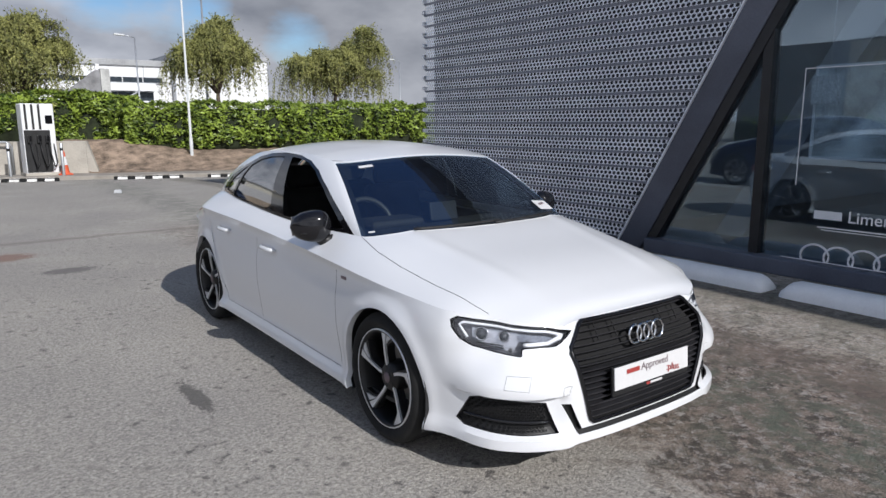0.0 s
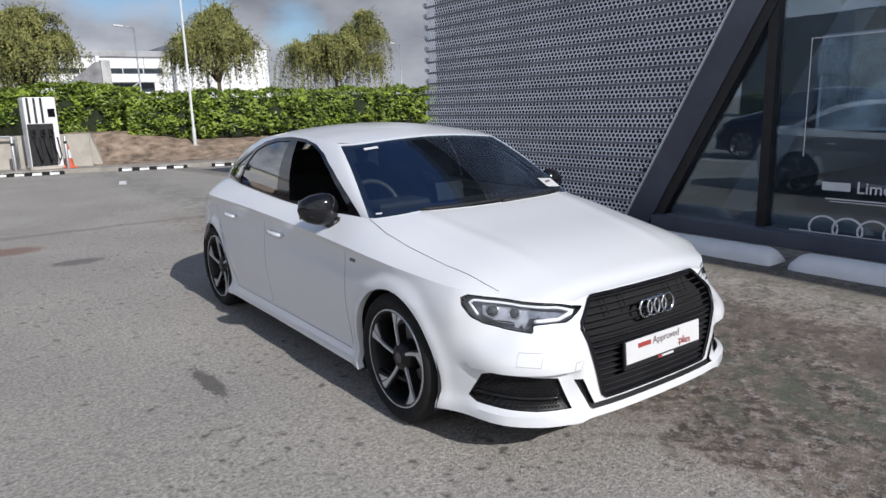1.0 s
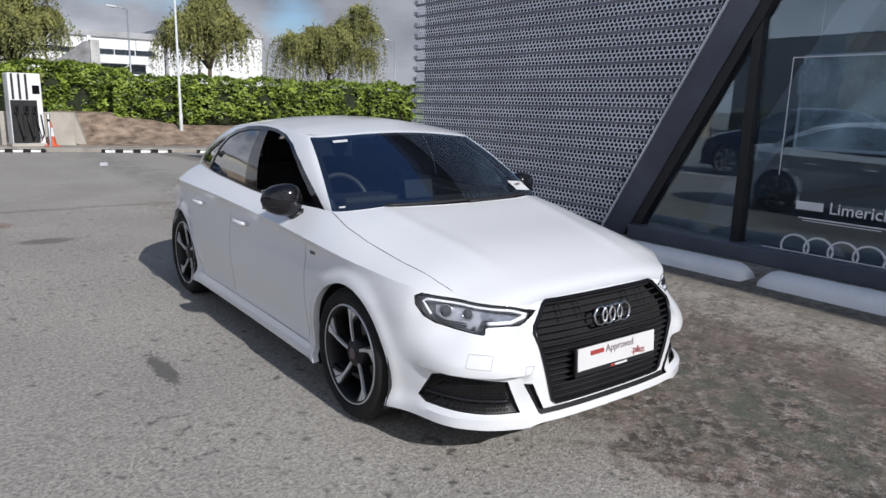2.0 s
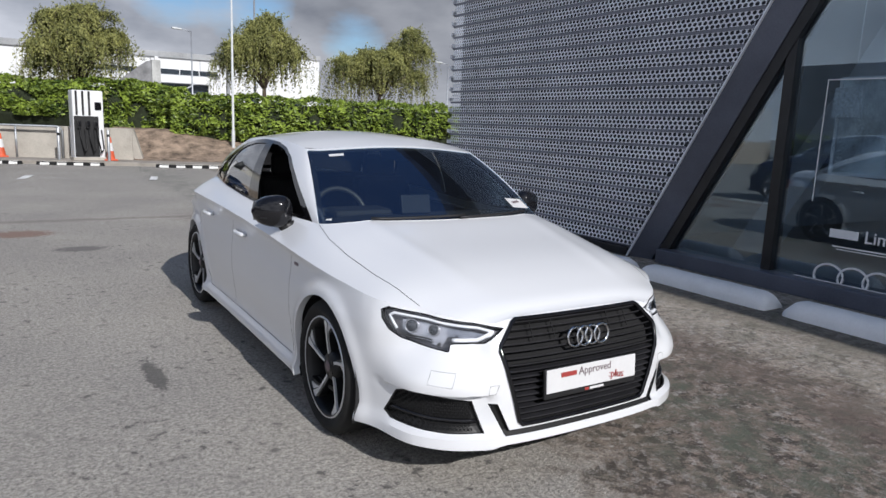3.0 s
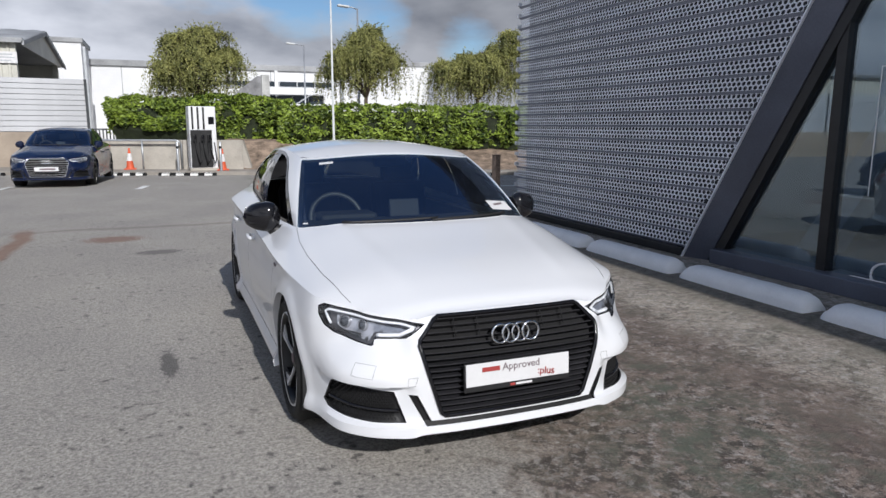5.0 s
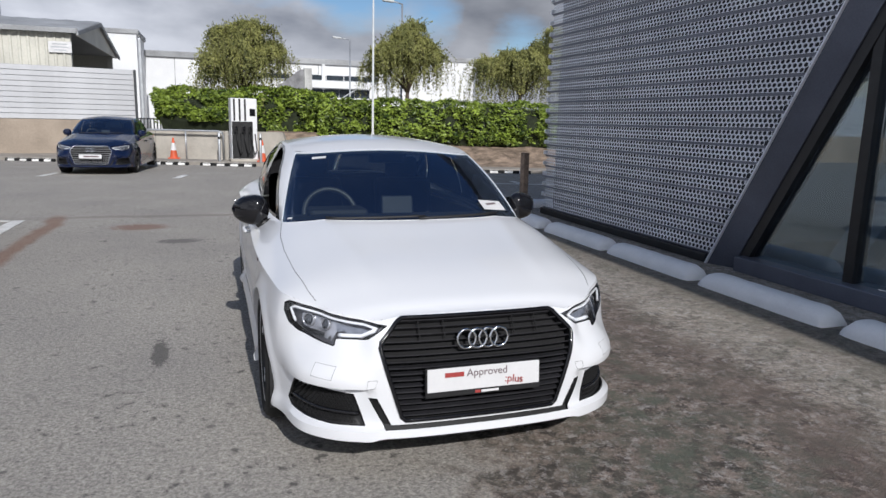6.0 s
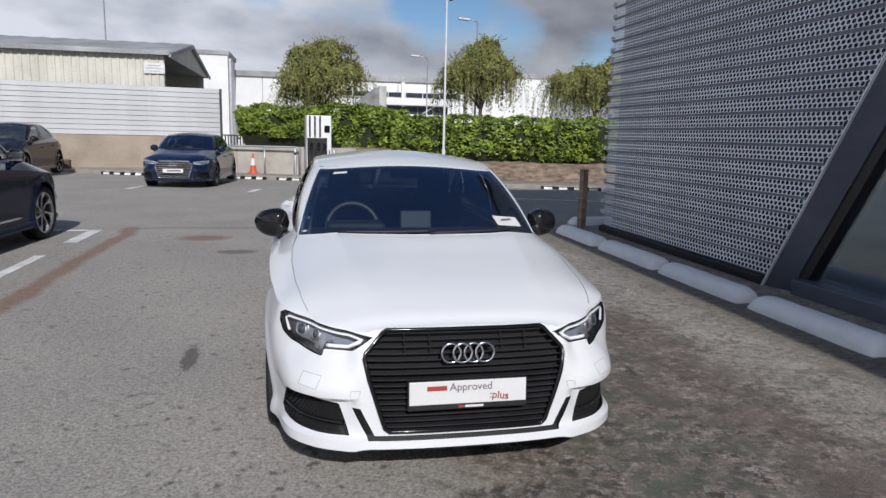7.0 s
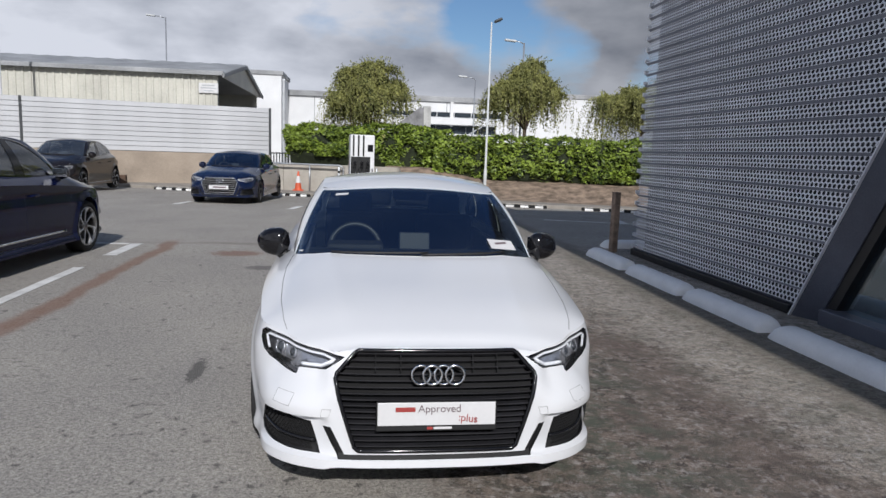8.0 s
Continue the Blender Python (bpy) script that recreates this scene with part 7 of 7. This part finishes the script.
        cells_v, cells_f = [], []
        for j in range(10):
            z = 0.266 + 0.0125 * j
            for i in range(18):
                x = 0.535 + 0.0145 * i + (0.00725 if j % 2 else 0)
                if x < 0.545 - 0.35 * (z - 0.256) * 0 or x > 0.775:
                    continue
                u = S.u_at_x(sg * x, z)
                p, q = LOW(u, z), normal_of(LOW, u, z)
                t = (LOW(u + 0.01, z) - LOW(u - 0.01, z)).normalized()
                b = len(cells_v)
                for rad, d in ((0.0082, 0.014), (0.0062, 0.012), (0.0062, 0.019)):
                    for e in range(6):
                        ang = math.radians(60 * e + 30)
                        cells_v.append(p - q * d + t * rad * math.cos(ang) + Vector((0, 0, 1)) * rad * math.sin(ang) * 1.05)
                for e in range(6):
                    k = (e + 1) % 6
                    cells_f += [(b + e, b + k, b + 6 + k, b + 6 + e), (b + 6 + e, b + 6 + k, b + 12 + k, b + 12 + e)]
        o = mesh("honeycomb", cells_v, cells_f, M_SEAM, inlet, "black honeycomb mesh")
        o["kind"] = "stuff"
        line = [LOW(u, z) - normal_of(LOW, u, z) * 0.008 for u, z in dense(T([(0.775, 0.306), (0.66, 0.300), (0.528, 0.298)]), 0.03, False)]
        mesh("inlet_bar", *tube(line, 0.0085, 7), M_GLOSSBLACK, inlet, smooth=True)
    mesh("lip_inlet", *surface(low["blade"], LOW, 0.022), M_BLACK, root, "dark slot along the front lip")


M_GUIDE = mat("smoked_light_panel", (0.24, 0.26, 0.31), 0.12, 0.3, vary=0.15, scale=40, bump=0.0, coat=0.6)
M_BOWL = mat("lamp_bowl_grey", (0.15, 0.15, 0.165), 0.3, 0.5, vary=0.2, scale=30, bump=0.05)
M_DARKLENS = mat("projector_glass", (0.05, 0.055, 0.065), 0.06, vary=0.2, bump=0.0, coat=1.0)


# ---- the four cars ----
def build_sill_strip(car, side, sc):
    """A bright strip low along both doors of one side."""
    S = SHAPE
    pts = []
    for y in np.linspace(1.50, 3.30, 14):
        p = S.low(S.u_at_y(float(y), 0.315, side), 0.315)
        pts.append((p.x * sc[0] + side * 0.006, p.y * sc[1], p.z * sc[2]))
    mesh("sill_strip", *tube(pts, 0.016, 8), M_CHROME, car, "bright strip low on the doors", smooth=True)


def build_cars():
    car = build_car("saloon_car", "white four-door saloon with black grille, mirrors and open driver's window", pose(0, 0, 0), M_WHITE,
                    open_window=True, dealer_plate=True, black_mirrors=True, privacy=True, fine=1.35)
    S = SHAPE
    # papers and stickers on the windscreen
    def sticker(name, u, v, w, h, mt, label, turn=0.0):
        p = S.cabin(u, v)
        ax = (S.cabin(u + 0.02, v) - S.cabin(u - 0.02, v)).normalized()
        nn = ax.cross(S.cabin(u, v + 0.02) - S.cabin(u, v - 0.02)).normalized()
        up = nn.cross(ax)
        if turn:
            ax, up = ax * math.cos(turn) + up * math.sin(turn), up * math.cos(turn) - ax * math.sin(turn)
        d = 0.0005 if name == "tax_disc_print" else 0.002
        c = p - nn * d if nn.y < 0 else p + nn * d
        q = [c - ax * w / 2 - up * h / 2, c + ax * w / 2 - up * h / 2, c + ax * w / 2 + up * h / 2, c - ax * w / 2 + up * h / 2]
        back = Vector((0, 0.0015, 0))
        o = mesh(name, q + [k + back for k in q], [(0, 1, 2, 3), (7, 6, 5, 4), (0, 4, 5, 1), (1, 5, 6, 2), (2, 6, 7, 3), (3, 7, 4, 0)], mt, car, label)
        return o, c, ax, up, nn
    o, c, ax, up, nn = sticker("tax_disc", 0.513, 0.155, 0.175, 0.085, M_PLATE, "white permit card on the windscreen", 0.06)
    sticker("tax_disc_print", 0.508, 0.170, 0.085, 0.016, M_GREYPRINT, "dark print on the card", 0.25)
    sticker("top_sticker", -0.53, 0.885, 0.085, 0.028, M_PLATE, "pale sticker at the top of the windscreen")
    sticker("stock_mark", -0.79, 0.060, 0.034, 0.010, M_PLATE, "small white marking on the glass")
    # side badge on the wing
    for sg in (1, -1):
        p = S.low(S.u_at_y(1.262, 0.742, sg), 0.742)
        part("wing_badge", box(0.006, 0.052, 0.016, tuple(p + Vector((sg * 0.002, 0, 0))), 0.002), M_GREYPRINT, car, "small dark and silver wing badge")
    build_car("saloon_car", "dark navy saloon with a chrome grille parked facing out", pose(-3.93, 16.05, fall(-3.9, 17.8), 0, 0, -3.7), M_NAVY, scale=(1.05, 1.108, 1.03), wheel_r=0.335,
              chrome=True, fine=0.6, rim_dark=M_RIMBLACK, rim_face=M_STEEL)
    build_car("suv_car", "dark brown-grey coupe SUV parked with its tail to the wall", pose(-9.55, 18.75, fall(-9.5, 20.5), 0, 0, -2), M_GREYCAR, scale=(1.03, 1.0, 1.18), wheel_r=0.36,
              fine=0.6, clear=True)
    near = build_car("suv_car", "dark blue SUV parked across a bay", pose(-4.92, 8.37, 0, 0, 0, 176), M_BLUEBLACK, scale=(1.04, 1.02, 1.17), wheel_r=0.36,
              chrome=True, fine=0.8, black_mirrors=True, rim_dark=M_STEEL, rim_face=M_SILVER, spokes=7, clear=True)
    for side in (1, -1):
        build_sill_strip(near, side, (1.04, 1.02, 1.17))
    block = thing("concrete_block", "low brown concrete block at the foot of the wall", "block", pose(-9.18, 24.5, fall(-9.2, 24.5), 0, 0, 8))
    part("block", box(0.55, 0.35, 0.44, (0, 0, 0.22), 0.03), mat("brown_block", (0.13, 0.085, 0.06), 0.9, vary=0.25, scale=5, fine=40, bump=0.4), block)


build_cars()
